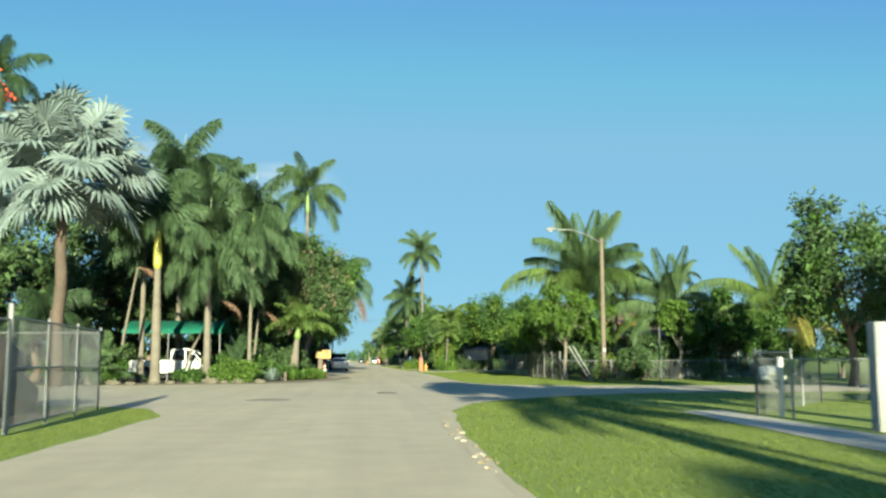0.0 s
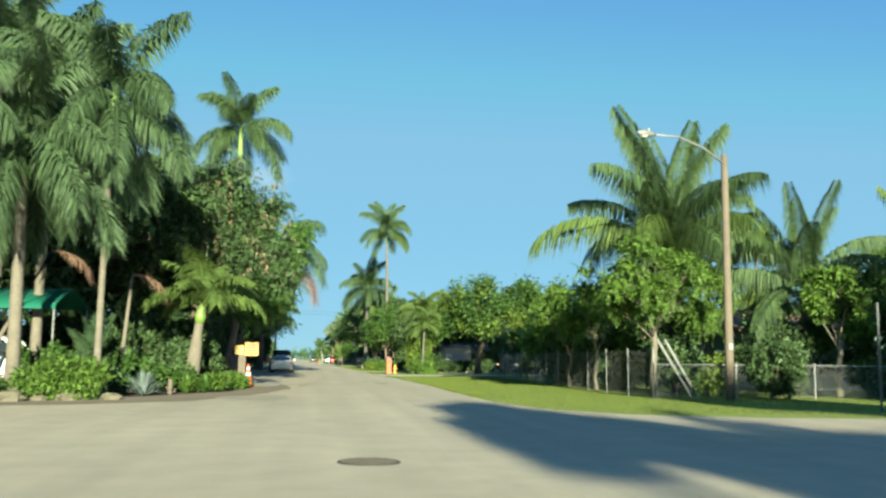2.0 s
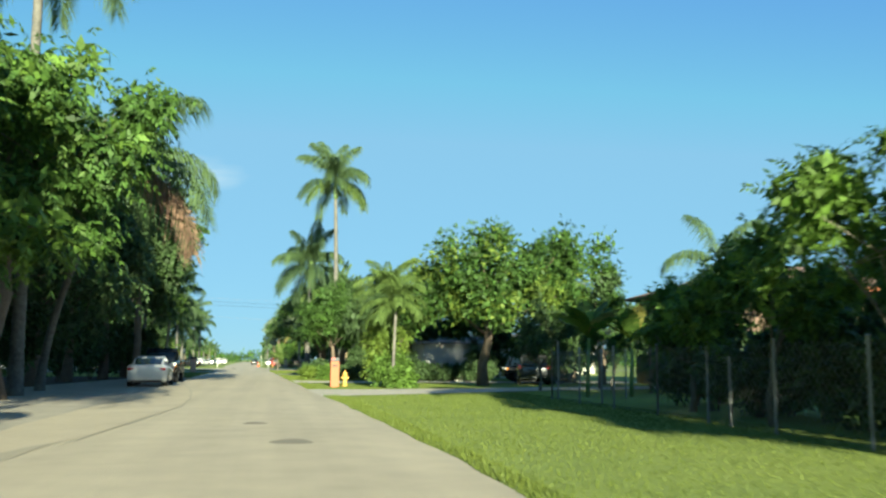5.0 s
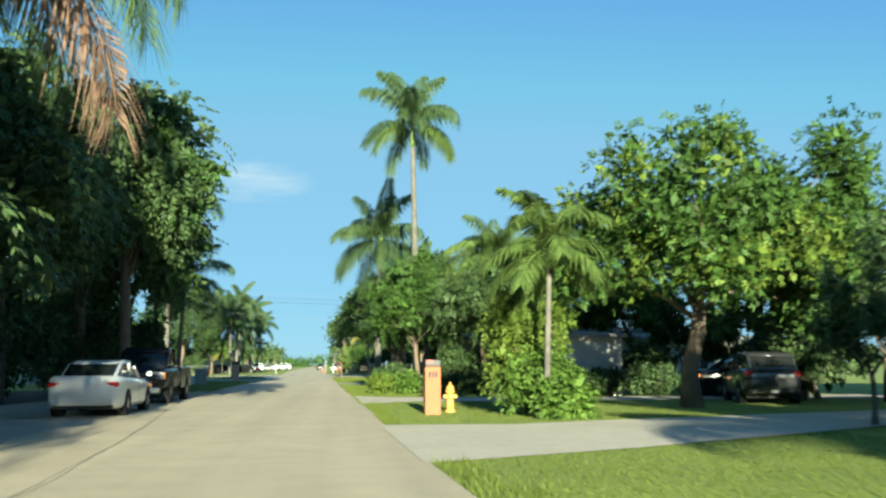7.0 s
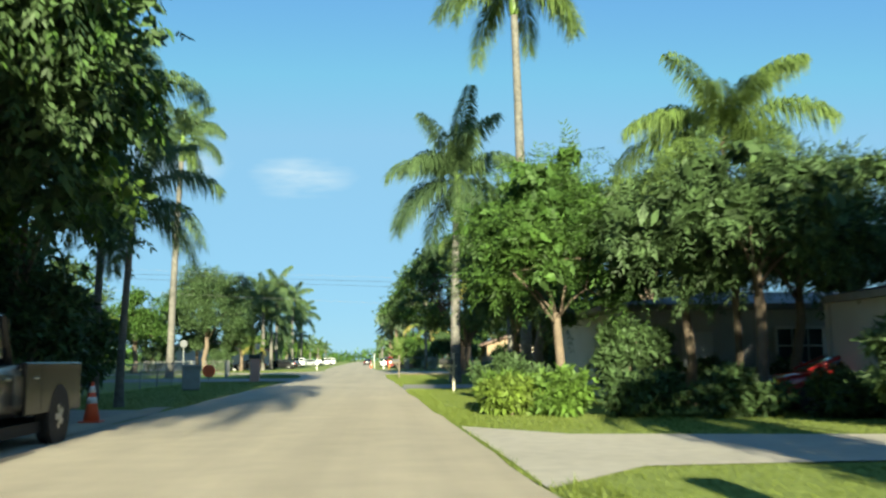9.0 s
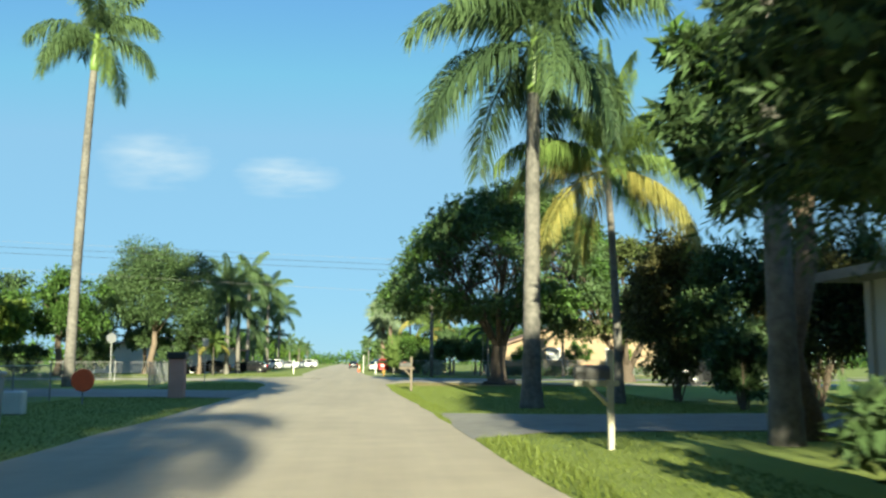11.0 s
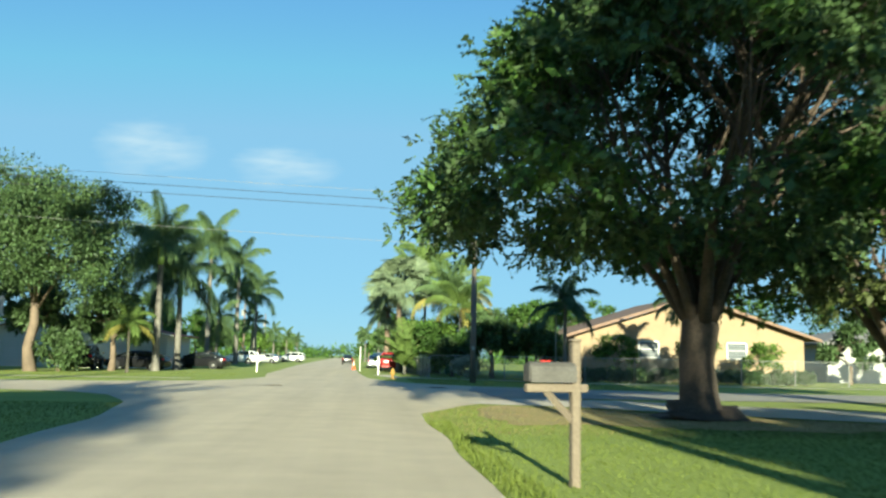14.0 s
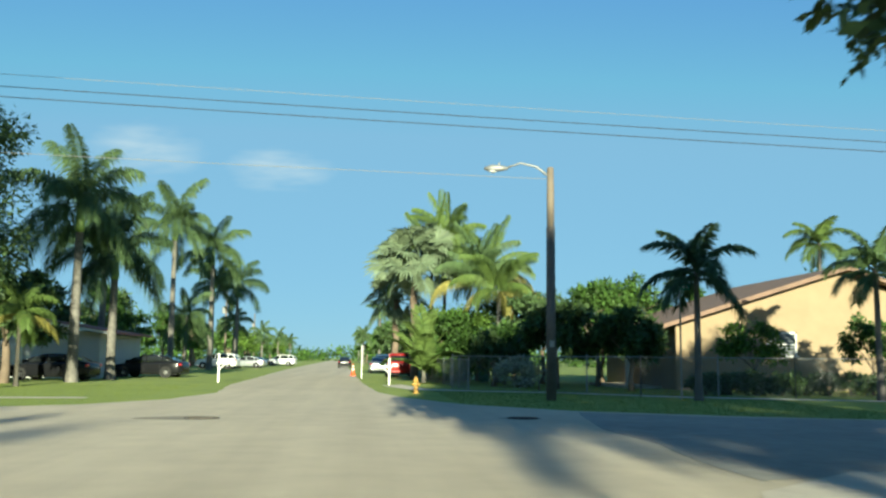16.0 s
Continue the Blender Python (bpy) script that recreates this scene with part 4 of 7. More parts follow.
def car(style, x, y, rz, paint_mat, label, name="car", group=""):
    """A car at its centre, facing +y before turning by rz. Styles: sedan, suv, pickup."""
    root = thing(name, label, "car" if style != "pickup" else "pickup truck", group or "parked cars", at=pose(x, y, 0.0, 0, 0, rz))
    if style == "sedan":
        L, W, wb, r = 4.85, 1.84, 2.8, 0.33
        body = [(-2.42, .62, .42, .80), (-2.36, .80, .30, .98), (-2.1, .90, .22, 1.06), (-1.4, .92, .20, 1.02), (0, .92, .20, .98), (1.2, .92, .20, .95), (1.9, .88, .22, .86), (2.25, .80, .26, .76), (2.42, .62, .36, .64)]
        roof = [(-1.95, .62, 1.0, 1.06), (-1.2, .64, 1.0, 1.36), (-.5, .64, 1.0, 1.455), (.3, .63, 1.0, 1.44), (.75, .62, .98, 1.30), (1.45, .60, .94, .98)]
        belt, top = 1.0, 1.45
    elif style == "suv":
        L, W, wb, r = 4.9, 1.95, 2.85, 0.38
        body = [(-2.45, .70, .50, 1.0), (-2.38, .88, .40, 1.16), (-2.1, .95, .30, 1.2), (-1, .97, .28, 1.18), (.3, .97, .28, 1.16), (1.3, .96, .28, 1.12), (2.1, .92, .32, 1.02), (2.38, .84, .38, .92), (2.45, .70, .48, .82)]
        roof = [(-2.36, .70, 1.12, 1.18), (-2.1, .73, 1.12, 1.66), (-1.2, .74, 1.12, 1.76), (0, .74, 1.12, 1.76), (.55, .72, 1.1, 1.66), (1.35, .70, 1.06, 1.14)]
        belt, top = 1.14, 1.76
    else:
        L, W, wb, r = 5.8, 2.02, 3.65, 0.40
        body = [(-.35, 1.0, .46, 1.18), (.6, 1.0, .46, 1.18), (1.6, 1.0, .46, 1.16), (2.3, .98, .48, 1.14), (2.75, .94, .50, 1.08), (2.88, .84, .54, .98)]
        roof = [(-.38, .76, 1.12, 1.72), (-.1, .77, 1.12, 1.84), (.7, .77, 1.12, 1.86), (1.05, .76, 1.12, 1.74), (1.62, .74, 1.1, 1.18)]
        belt, top = 1.15, 1.86
    part("body", loft_along(body, 0.16), paint_mat, root, smooth=True)
    # cabin: dark glass with painted roof and pillars
    part("glasshouse", loft_along(roof, 0.14), M_GLASS, root, "dark tinted glass", smooth=True)
    rp = Mesh()
    mids = [s for s in roof if s[3] > top - 0.14]
    rp.loft([ring_at(s[0] + (-.08 if i == 0 else .08 if i == len(mids) - 1 else 0), s[1] - .02, s[3] - 0.10, s[3] + 0.015, 0.05) for i, s in enumerate(mids)])
    part("roof", rp, paint_mat, root, smooth=True)
    for sx in (-1, 1):
        for k, yy in enumerate((roof[0][0] + 0.05, roof[0][0] + (0.9 if style != "pickup" else .12), 0.0 if style != "pickup" else .62, roof[-1][0])):
            pl = Mesh()
            a = roof[0] if k == 0 else roof[-1] if k == 3 else None
            if a:
                b = roof[1] if k == 0 else roof[-2]
                pl.tube([(sx * (a[1] + .02), a[0], belt - .04), (sx * (b[1] - .0), b[0], b[3] - 0.03)], [.055, .045], 6)
            else:
                pl.box((sx * (roof[2][1] + 0.005), yy, (belt + top) / 2 - .04), (.03, .09, top - belt - .08))
            part("pillar", pl, paint_mat, root)
        mr = Mesh().box((sx * (W / 2 + .06), roof[-1][0] - .28, belt + .08), (.16, .10, .13), bev=.03)
        part("side_mirror", mr, paint_mat, root)
        for sy in (0, 1):
            dh = Mesh().box((sx * (W / 2 + .004), -.75 + 1.05 * sy, belt - .17), (.03, .2, .03), bev=.008)
            part("door_handle", dh, M_CHROME if style != "sedan" else paint_mat, root)
        for yy in (-1.0, .05, 1.1):
            seam = Mesh().box((sx * (W / 2 - .003), yy, belt - .35), (.01, .012, .55))
            part("door_seam", seam, M_UNDER, root)
        for sy in (-1, 1):
            wheel(root, sx * (W / 2 - .13), sy * wb / 2, r, .23)
            ar = Mesh()
            ar.tube([(sx * (W / 2 - .06), sy * wb / 2, r), (sx * (W / 2 + .006), sy * wb / 2, r)], [r * 1.17, r * 1.17], 22)
            part("wheel_arch", ar, M_UNDER, root)
    part("underbody", Mesh().box((0, 0, .27), (W * .86, L * .86, .16)), M_UNDER, root)
    if style == "pickup":
        bd = Mesh()
        bd.box((-.95, -1.62, .83), (.12, 2.5, .74), bev=.03)
        bd.box((.95, -1.62, .83), (.12, 2.5, .74), bev=.03)
        bd.box((0, -2.84, .85), (1.9, .08, .66), bev=.02)
        bd.box((0, -.40, .83), (1.9, .08, .7), bev=.02)
        bd.box((0, -1.62, .6), (1.9, 2.5, .1))
        part("bed", bd, paint_mat, root)
        gr = Mesh()
        for k in range(5):
            gr.box((0, 2.90, .70 + .07 * k), (1.05, .05, .03))
        part("grille", gr, M_CHROME, root)
    fy, ry = L / 2 - .06, -L / 2 + .06
    hz = {"sedan": .70, "suv": .88, "pickup": .92}[style]
    tz = {"sedan": .84, "suv": 1.0, "pickup": .98}[style]
    for sx in (-1, 1):
        part("headlight", Mesh().box((sx * (W / 2 - .27), fy - .04, hz), (.34, .16, .16 if style != "pickup" else .24), bev=.03), M_HEAD, root)
        part("turn_lamp", Mesh().box((sx * (W / 2 - .10), fy - .12, hz), (.10, .16, .14 if style != "pickup" else .22), bev=.02), M_AMBER, root)
        part("tail_light", Mesh().box((sx * (W / 2 - .28), ry + .05, tz), (.44 if style != "pickup" else .16, .16, .13 if style == "sedan" else .2), bev=.03), M_TAIL, root)
    part("rear_bumper", Mesh().box((0, ry + .06, .44), (W * .84, .22, .2), bev=.06), M_CHROME if style == "pickup" else paint_mat, root)
    part("front_bumper", Mesh().box((0, fy - .02, .46), (W * .84, .2, .22), bev=.06), M_CHROME if style == "pickup" else paint_mat, root)
    part("licence_plate", Mesh().box((0, ry - .015 + (0 if style != "pickup" else .0), tz - (.22 if style == "sedan" else .3)), (.32, .02, .16)), M_PLATE, root)
    if style == "sedan":
        part("rear_valance", Mesh().box((0, ry + .1, .30), (W * .8, .2, .12), bev=.03), M_BLACK, root, "black lower bumper insert")
        part("rear_window", Mesh().loft([ring_at(-1.93, .60, 1.055, 1.085, .01), ring_at(-1.22, .62, 1.36, 1.385, .01)]), M_GLASS, root, "dark rear window")
    return root


# ---- houses ----
M_LOUVRE = mat("grey_louvre_glass", (0.14, 0.15, 0.16), (0.10, 0.11, 0.12), 0.35, 3, 30, 0.05)


def window(parent, x, z, w, h, bars=0, y=-0.02):
    """A window in the wall's front: frame, sill and pane."""
    fr = Mesh()
    fr.box((x - w / 2, y, z), (.08, .1, h + .08))
    fr.box((x + w / 2, y, z), (.08, .1, h + .08))
    fr.box((x, y, z + h / 2), (w + .08, .1, .08))
    f = part("window_frame", fr, M_WHITE, parent, "white window frame")
    part("window_sill", Mesh().box((x, y - .06, z - h / 2 - .03), (w + .2, .2, .07)), M_WHITE, f)
    part("window_pane", Mesh().box((x, y + .02, z), (w - .06, .03, h - .02)), M_PANE, f, "dark glass pane")
    for k in range(bars):
        part("window_bar", Mesh().box((x - w / 2 + w * (k + 1) / (bars + 1), y - .03, z), (.025, .03, h)), M_WHITE, f)
    if not bars:
        for k in range(7):
            part("louvre", Mesh().box((x, y - .02, z - h / 2 + h * (k + .5) / 7), (w - .08, .02, h / 7 - .03)), M_LOUVRE, f, "dull grey glass louvre")
    part("window_bar", Mesh().box((x, y - .03, z), (w, .03, .04)), M_WHITE, f)


def house(x, y, rz, W, D, h, rise, wallm, roofm, label, wins=(), door=None, over=0.7, gable=True, name="house", fascia=None):
    """A low house: front wall along x at y=0 facing -y, going back by D; gable front or eave front."""
    root = thing(name, label, "house", "houses", at=pose(x, y, 0, 0, 0, rz))
    t = 0.2
    wm = Mesh()
    if gable:
        wm.add([(0, 0, -.1), (W, 0, -.1), (W, 0, h), (W / 2, 0, h + rise), (0, 0, h), (0, t, -.1), (W, t, -.1), (W, t, h), (W / 2, t, h + rise), (0, t, h)],
               [(0, 1, 2, 3, 4), (9, 8, 7, 6, 5), (0, 5, 6, 1), (1, 6, 7, 2), (0, 4, 9, 5)])
    else:
        wm.box((W / 2, t / 2, h / 2 - .05), (W, t, h + .1))
    part("front_wall", wm, wallm, root)
    for xx in (t / 2, W - t / 2):
        part("side_wall", Mesh().box((xx, D / 2 + t, h / 2 - .05), (t, D - t, h + .1)), wallm, root)
    part("back_wall", Mesh().box((W / 2, D + t * 1.5, h / 2 - .05), (W, t, h + .1)), wallm, root)
    rf = Mesh()
    o = over
    if gable:
        s = rise / (W / 2)
        for sg in (0, 1):
            e = -o if sg == 0 else W + o
            ez = h - o * s + .12
            rf.add([(e, -o, ez), (W / 2, -o, h + rise + .12), (W / 2, D + o, h + rise + .12), (e, D + o, ez), (e, -o, ez + .14), (W / 2, -o, h + rise + .26), (W / 2, D + o, h + rise + .26), (e, D + o, ez + .14)],
                   [(0, 1, 2, 3), (7, 6, 5, 4), (0, 4, 5, 1), (3, 2, 6, 7), (0, 3, 7, 4), (1, 5, 6, 2)])
    else:
        rf.add([(-o, -o, h), (W + o, -o, h), (W + o, D + o, h), (-o, D + o, h), (-o, -o, h + .16), (W + o, -o, h + .16), (W + o, D + o, h + .16), (-o, D + o, h + .16), (D * .45, D / 2, h + rise), (W - D * .45, D / 2, h + rise)],
               [(3, 2, 1, 0), (0, 1, 5, 4), (1, 2, 6, 5), (2, 3, 7, 6), (3, 0, 4, 7), (4, 5, 9, 8), (5, 6, 9), (6, 7, 8, 9), (7, 4, 8)])
    ro = part("roof", rf, roofm, root)
    if gable and fascia:
        fb = Mesh()
        s = rise / (W / 2)
        for a, b in (((-o, h - o * s), (W / 2, h + rise)), ((W + o, h - o * s), (W / 2, h + rise))):
            fb.add([(a[0], -o - .03, a[1] + .06), (b[0], -o - .03, b[1] + .06), (b[0], -o - .03, b[1] + .22), (a[0], -o - .03, a[1] + .22), (a[0], -o, a[1] + .06), (b[0], -o, b[1] + .06), (b[0], -o, b[1] + .22), (a[0], -o, a[1] + .22)],
                   [(0, 1, 2, 3), (7, 6, 5, 4), (0, 4, 5, 1), (3, 2, 6, 7)])
        part("fascia", fb, fascia, ro)
    for wx, wz, ww, wh, bars in wins:
        window(root, wx, wz, ww, wh, bars)
    if door:
        d = part("door", Mesh().box((door, -.02, 1.02), (.95, .08, 2.04), bev=.01), M_WHITE, root, "white front door")
        part("door_handle", Mesh().ball((door + .36, -.09, 1.0), .04), M_CHROME, d)
    return root


# ---- street furniture ----
def lamp_pole(x, y, top, arm, label, dark_to=0.0, light="cobra"):
    """A wooden pole with a steel arm and a cobra-head lamp; arm: the lamp's place from the pole (x, y, z)."""
    root = thing("street_lamp", label, "street lamp", "street lamps", at=pose(x, y, 0))
    zs = [-0.1, 1.5, 4, 7, top]
    part("pole", Mesh().tube([(0, 0, z) for z in zs], [.16, .15, .14, .13, .115], 12), M_WOODPOLE, root, smooth=True)
    # the pole is darker up to the height dark_to
    if dark_to:
        part("lower_pole", Mesh().tube([(0, 0, 0), (0, 0, dark_to)], [.175, .15], 12), M_DARKWOOD, root, "darker lower part of the pole", smooth=True)
    a = Vector(arm)
    s = Vector((0, 0, top - .35))
    part("arm", Mesh().tube([s, s.lerp(a, .3) + Vector((0, 0, .28)), s.lerp(a, .65) + Vector((0, 0, .30)), a], [.045, .04, .035, .035], 8), M_STEEL, root, smooth=True)
    d = Vector((a.x, a.y, 0)).normalized()
    hd = Mesh()
    p = [a - d * .1, a + d * .12, a + d * .45, a + d * .72]
    hd.tube(p, [.05, .10, .14, .05], 10)
    h = part("lamp_head", hd, M_STEEL, root, smooth=True)
    part("lens", Mesh().ball(tuple(a + d * .42 - Vector((0, 0, .09))), .11, 10, 6, (1.3, 1, .6)), M_HEAD, h)
    part("photocell", Mesh().tube([a + d * .2 + Vector((0, 0, .1)), a + d * .2 + Vector((0, 0, .2))], .035, 8), M_STEEL, h)
    part("pole_tag", Mesh().box((0, -.16, 1.9), (.16, .02, .22)), M_PLATE, root)
    return root


def cone(x, y, label, s=1.0):
    root = thing("traffic_cone", label, "traffic cone", "traffic cones", at=pose(x, y, 0.012) @ Matrix.Diagonal((s, s, s, 1)))
    part("base", Mesh().box((0, 0, .02), (.38, .38, .04), bev=.012), M_CONE, root)
    r = lambda z: .15 - .125 * (z - .04) / .72
    part("cone_body", Mesh().tube([(0, 0, .04), (0, 0, .40), (0, 0, .76)], [r(.04), r(.40), .025], 16), M_CONE, root, smooth=True)
    for z in (.36, .56):
        part("reflective_band", Mesh().tube([(0, 0, z), (0, 0, z + .12)], [r(z) + .004, r(z + .12) + .004], 16), M_REFL, root, smooth=True)


def post_mailbox(x, y, rz, post, label, arm=True, box=None, h=1.35, flag=False):
    """A post with a cross arm, a brace and, where seen, the box."""
    root = thing("mailbox", label, "mailbox", "mailboxes", at=pose(x, y, 0, 0, 0, rz))
    part("post", Mesh().box((0, 0, h / 2 - .05), (.1, .1, h + .1), bev=.01), post, root)
    part("post_cap", Mesh().box((0, 0, h + .02), (.125, .125, .04), bev=.015), post, root)
    part("arm", Mesh().box((-.22, 0, h * .68), (.72, .09, .09), bev=.01), post, root)
    br = Mesh()
    br.tube([(-.02, 0, h * .45), (-.34, 0, h * .66)], .04, 4)
    part("brace", br, post, root)
    if box:
        rings = []
        for xx in (-.55, -.02):
            ring = [(xx, -.1, h * .72), (xx, .1, h * .72)] + [(xx, .1 * math.cos(radians(a)), h * .72 + .12 + .1 * math.sin(radians(a))) for a in range(0, 181, 30)]
            rings.append(ring)
        b = part("box", Mesh().loft(rings), box, root)
        part("door", Mesh().box((-.56, 0, h * .72 + .1), (.015, .18, .18), bev=.03), box, b)
        if flag:
            part("flag", Mesh().box((-.3, .115, h * .72 + .2), (.12, .012, .06)), M_RED, b, "red flag")
    return root


def sign_post(x, y, h, label, plate=None, rz=0, post=None):
    root = thing("road_sign", label, "road sign", "road signs", at=pose(x, y, 0, 0, 0, rz))
    part("post", Mesh().box((0, 0, h / 2), (.06, .05, h), bev=.01), post or M_STEEL, root)
    if plate == "octagon":
        part("plate", Mesh().loft([[(0.38 * math.cos(radians(22.5 + 45 * k)), yy, h - .4 + .38 * math.sin(radians(22.5 + 45 * k))) for k in range(8)] for yy in (-.05, -.035)]), M_SIGNBACK, root, "bare metal back of an octagonal plate")
    elif plate == "rect":
        part("plate", Mesh().box((0, -.045, h - .27), (.4, .012, .54), bev=.005), M_BINGREY, root, "pale grey rectangular plate")
    elif plate == "street":
        part("name_blade", Mesh().box((0, 0, h + .08), (.75, .015, .2)), M_SIGNGREEN, root, "green street name blade")
        part("name_blade", Mesh().box((0, 0, h + .30), (.015, .75, .2)), M_SIGNGREEN, root, "green street name blade")
        b = Mesh()
        for k in range(5):
            b.box((-.26 + .13 * k, -.012, h + .08), (.08, .006, .09))
        part("lettering", b, M_WHITE, root)
    return root


def chain_fence(pts, h, label, gap=0.16, post_gap=3.0, top=True, name="chain_link_fence", thick=0.006, group="fences"):
    """Chain-link fence along points of the plan: posts, top rail and crossing wires."""
    root = thing(name, label, "fence", group, at=pose(pts[0][0], pts[0][1], 0))
    o = Vector((pts[0][0], pts[0][1]))
    wires = Mesh()
    for a, b in zip(pts, pts[1:]):
        a, b = Vector(a) - o, Vector(b) - o
        L = (b - a).length
        n = max(1, round(L / post_gap))
        for k in range(n + 1):
            p = a.lerp(b, k / n)
            pm = Mesh().tube([(p.x, p.y, -.05), (p.x, p.y, h + .05)], .032, 7)
            pm.ball((p.x, p.y, h + .06), .04, 7, 4)
            part("post", pm, M_STEEL, root)
        if top:
            part("top_rail", Mesh().tube([(a.x, a.y, h), (b.x, b.y, h)], .022, 6), M_STEEL, root)
        nw = int((L + h) / gap)
        for k in range(nw):
            s = k * gap
            for sg in (0, 1):
                s0, s1 = s - h, s
                z0, z1 = 0.03, h
                if s0 < 0:
                    z0, s0 = -s0 if -s0 > .03 else .03, 0
                if s1 > L:
                    z1, s1 = h - (s1 - L), L
                if z1 - z0 < .02:
                    continue
                u, w = (s0, s1) if sg == 0 else (L - s0, L - s1)
                p, q = a.lerp(b, u / L), a.lerp(b, w / L)
                wires.tube([(p.x, p.y, z0), (q.x, q.y, z1)], thick, 3, False)
    part("wire_mesh", wires, M_STEEL, root, "thin crossing wires")
    return root


# ---- sky: thin clouds far off ----
def cloud_mat():
    m = bpy.data.materials.new("thin_cloud")
    m.use_nodes = True
    n, l = m.node_tree.nodes, m.node_tree.links
    tc = n.new("ShaderNodeTexCoord")
    mp = n.new("ShaderNodeMapping")
    mp.inputs["Scale"].default_value = (2.2, 2.2, 5.0)
    nz = n.new("ShaderNodeTexNoise")
    nz.inputs["Scale"].default_value, nz.inputs["Detail"].default_value, nz.inputs["Roughness"].default_value = 1.3, 7, 0.55
    gr = n.new("ShaderNodeTexGradient")
    gr.gradient_type = "SPHERICAL"
    mp2 = n.new("ShaderNodeMapping")
    mp2.inputs["Location"].default_value = (-1, 0, -1)
    mp2.inputs["Scale"].default_value = (2, 0, 2)
    l.new(tc.outputs["Generated"], mp.inputs[0])
    l.new(tc.outputs["Generated"], mp2.inputs[0])
    l.new(mp.outputs[0], nz.inputs["Vector"])
    l.new(mp2.outputs[0], gr.inputs[0])
    mul = n.new("ShaderNodeMath")
    mul.operation = "MULTIPLY"
    l.new(nz.outputs["Fac"], mul.inputs[0])
    l.new(gr.outputs["Fac"], mul.inputs[1])
    mr = n.new("ShaderNodeMapRange")
    mr.inputs["From Min"].default_value, mr.inputs["From Max"].default_value = 0.14, 0.5
    mr.inputs["To Max"].default_value = 0.52
    l.new(mul.outputs[0], mr.inputs["Value"])
    em = n.new("ShaderNodeEmission")
    em.inputs[0].default_value, em.inputs[1].default_value = (0.95, 0.90, 0.85, 1), 0.30
    tr = n.new("ShaderNodeBsdfTransparent")
    ms = n.new("ShaderNodeMixShader")
    l.new(mr.outputs[0], ms.inputs[0])
    l.new(tr.outputs[0], ms.inputs[1])
    l.new(em.outputs[0], ms.inputs[2])
    l.new(ms.outputs[0], n["Material Output"].inputs["Surface"])
    return m


M_CLOUD = cloud_mat()
CLOUDS = [(-800, 3600, 752, 640, 290), (-305, 3600, 700, 600, 210), (-1750, 3600, 640, 700, 130)]
for cx, cy, cz, cw, ch in CLOUDS:
    me = Mesh().add([(-cw / 2, 0, -ch / 2 + ch * .15), (cw / 2, 0, -ch / 2 - ch * .15), (cw / 2, 0, ch / 2 - ch * .15), (-cw / 2, 0, ch / 2 + ch * .15)], [(0, 1, 2, 3)])
    ob = single("cloud_backdrop", me, M_CLOUD, "thin white wisp of cloud far off in the sky", "cloud", "clouds", "structure", at=pose(cx, cy, cz))
    ob.visible_shadow = False

# ---- planting bed by the first crossing ----
palm("foxtail", -11.65, 52.9, 8.9, "foxtail palm with swollen grey trunk and yellow-green crownshaft", 1.3, 17, M_FRONDMID, M_PALEBARK, M_CSHAFTY, 0.26, 0.15, (-.1, 0), 2.4, 1, levels=(0, 1, 2, 2, 3))
palm("foxtail", -9.26, 55.51, 8.4, "foxtail palm with grey trunk and dense hanging plumes", 1.45, 18, M_FRONDMID, M_PALEBARK, M_CSHAFT, 0.22, 0.0, (-.1, 0), 1.3, 2, levels=(0, 1, 2, 3, 4, 4))
palm("foxtail", -10.0, 60.3, 11.2, "tall foxtail palm with full green plumes", 1.5, 18, M_FRONDMID, M_PALEBARK, M_CSHAFT, 0.2, 0.0, (.1, 0), 1.3, 3, levels=(0, 1, 2, 2, 3))
palm("foxtail", -6.9, 56.3, 10.2, "slender foxtail palm with hanging plumes", 1.3, 15, M_FRONDMID, M_PALEBARK, M_CSHAFT, 0.12, 0.0, (.1, 0), 1.0, 4, levels=(0, 1, 2, 3, 4, 4))
palm("foxtail", -13.55, 57.57, 9.8, "foxtail palm with full green plumes", 1.3, 15, M_FRONDMID, M_PALEBARK, M_CSHAFT, 0.18, 0.0, (0, 0), 1.2, 5)
palm("foxtail", -12.6, 63.7, 14.2, "tall dark palm behind the bed", 1.5, 16, M_FRONDDK, M_PALEBARK, M_CSHAFT, 0.18, 0.0, (0, 0), 1.2, 6)
palm("small", -4.75, 63.14, 3.5, "bottle palm with swollen pale trunk and arching fronds", 1.4, 13, M_FRONDLT, M_PALEBARK, M_CSHAFT, .24, 0.3, (.3, 0), .75, 7, levels=(0, 1, 1, 2, 2), name="bottle_palm")
fan_palm(-15.55, 48.3, 10.6, "silver-blue fan palm with a stout brown trunk", 1.95, 46, M_SILVER, 0.27, 1, trunk=M_GNARLBARK)
palm("royal", -22.6, 57, 18.6, "tall palm with orange-red fruit clusters", 1.0, 14, M_FRONDDK, M_ROYALTRUNK, M_CSHAFT, 0.2, 0, (0, 0), 1.2, 8)
fr = Mesh()
rng = random.Random(4)
for k in range(90):
    fr.ball((rng.gauss(0, .45), rng.gauss(0, .45), rng.gauss(0, .5)), .09, 6, 4)
single("fruit_cluster", fr, M_CONE, "orange-red fruit cluster hanging in the palm", "fruit", at=pose(-22.4, 56.4, 17.2))
palm("foxtail", -17.96, 54.49, 4.2, "low dark palm in the bed", 1.0, 11, M_FRONDDK, M_PALEBARK, None, 0.14, 0, (0, 0), 1, 9)
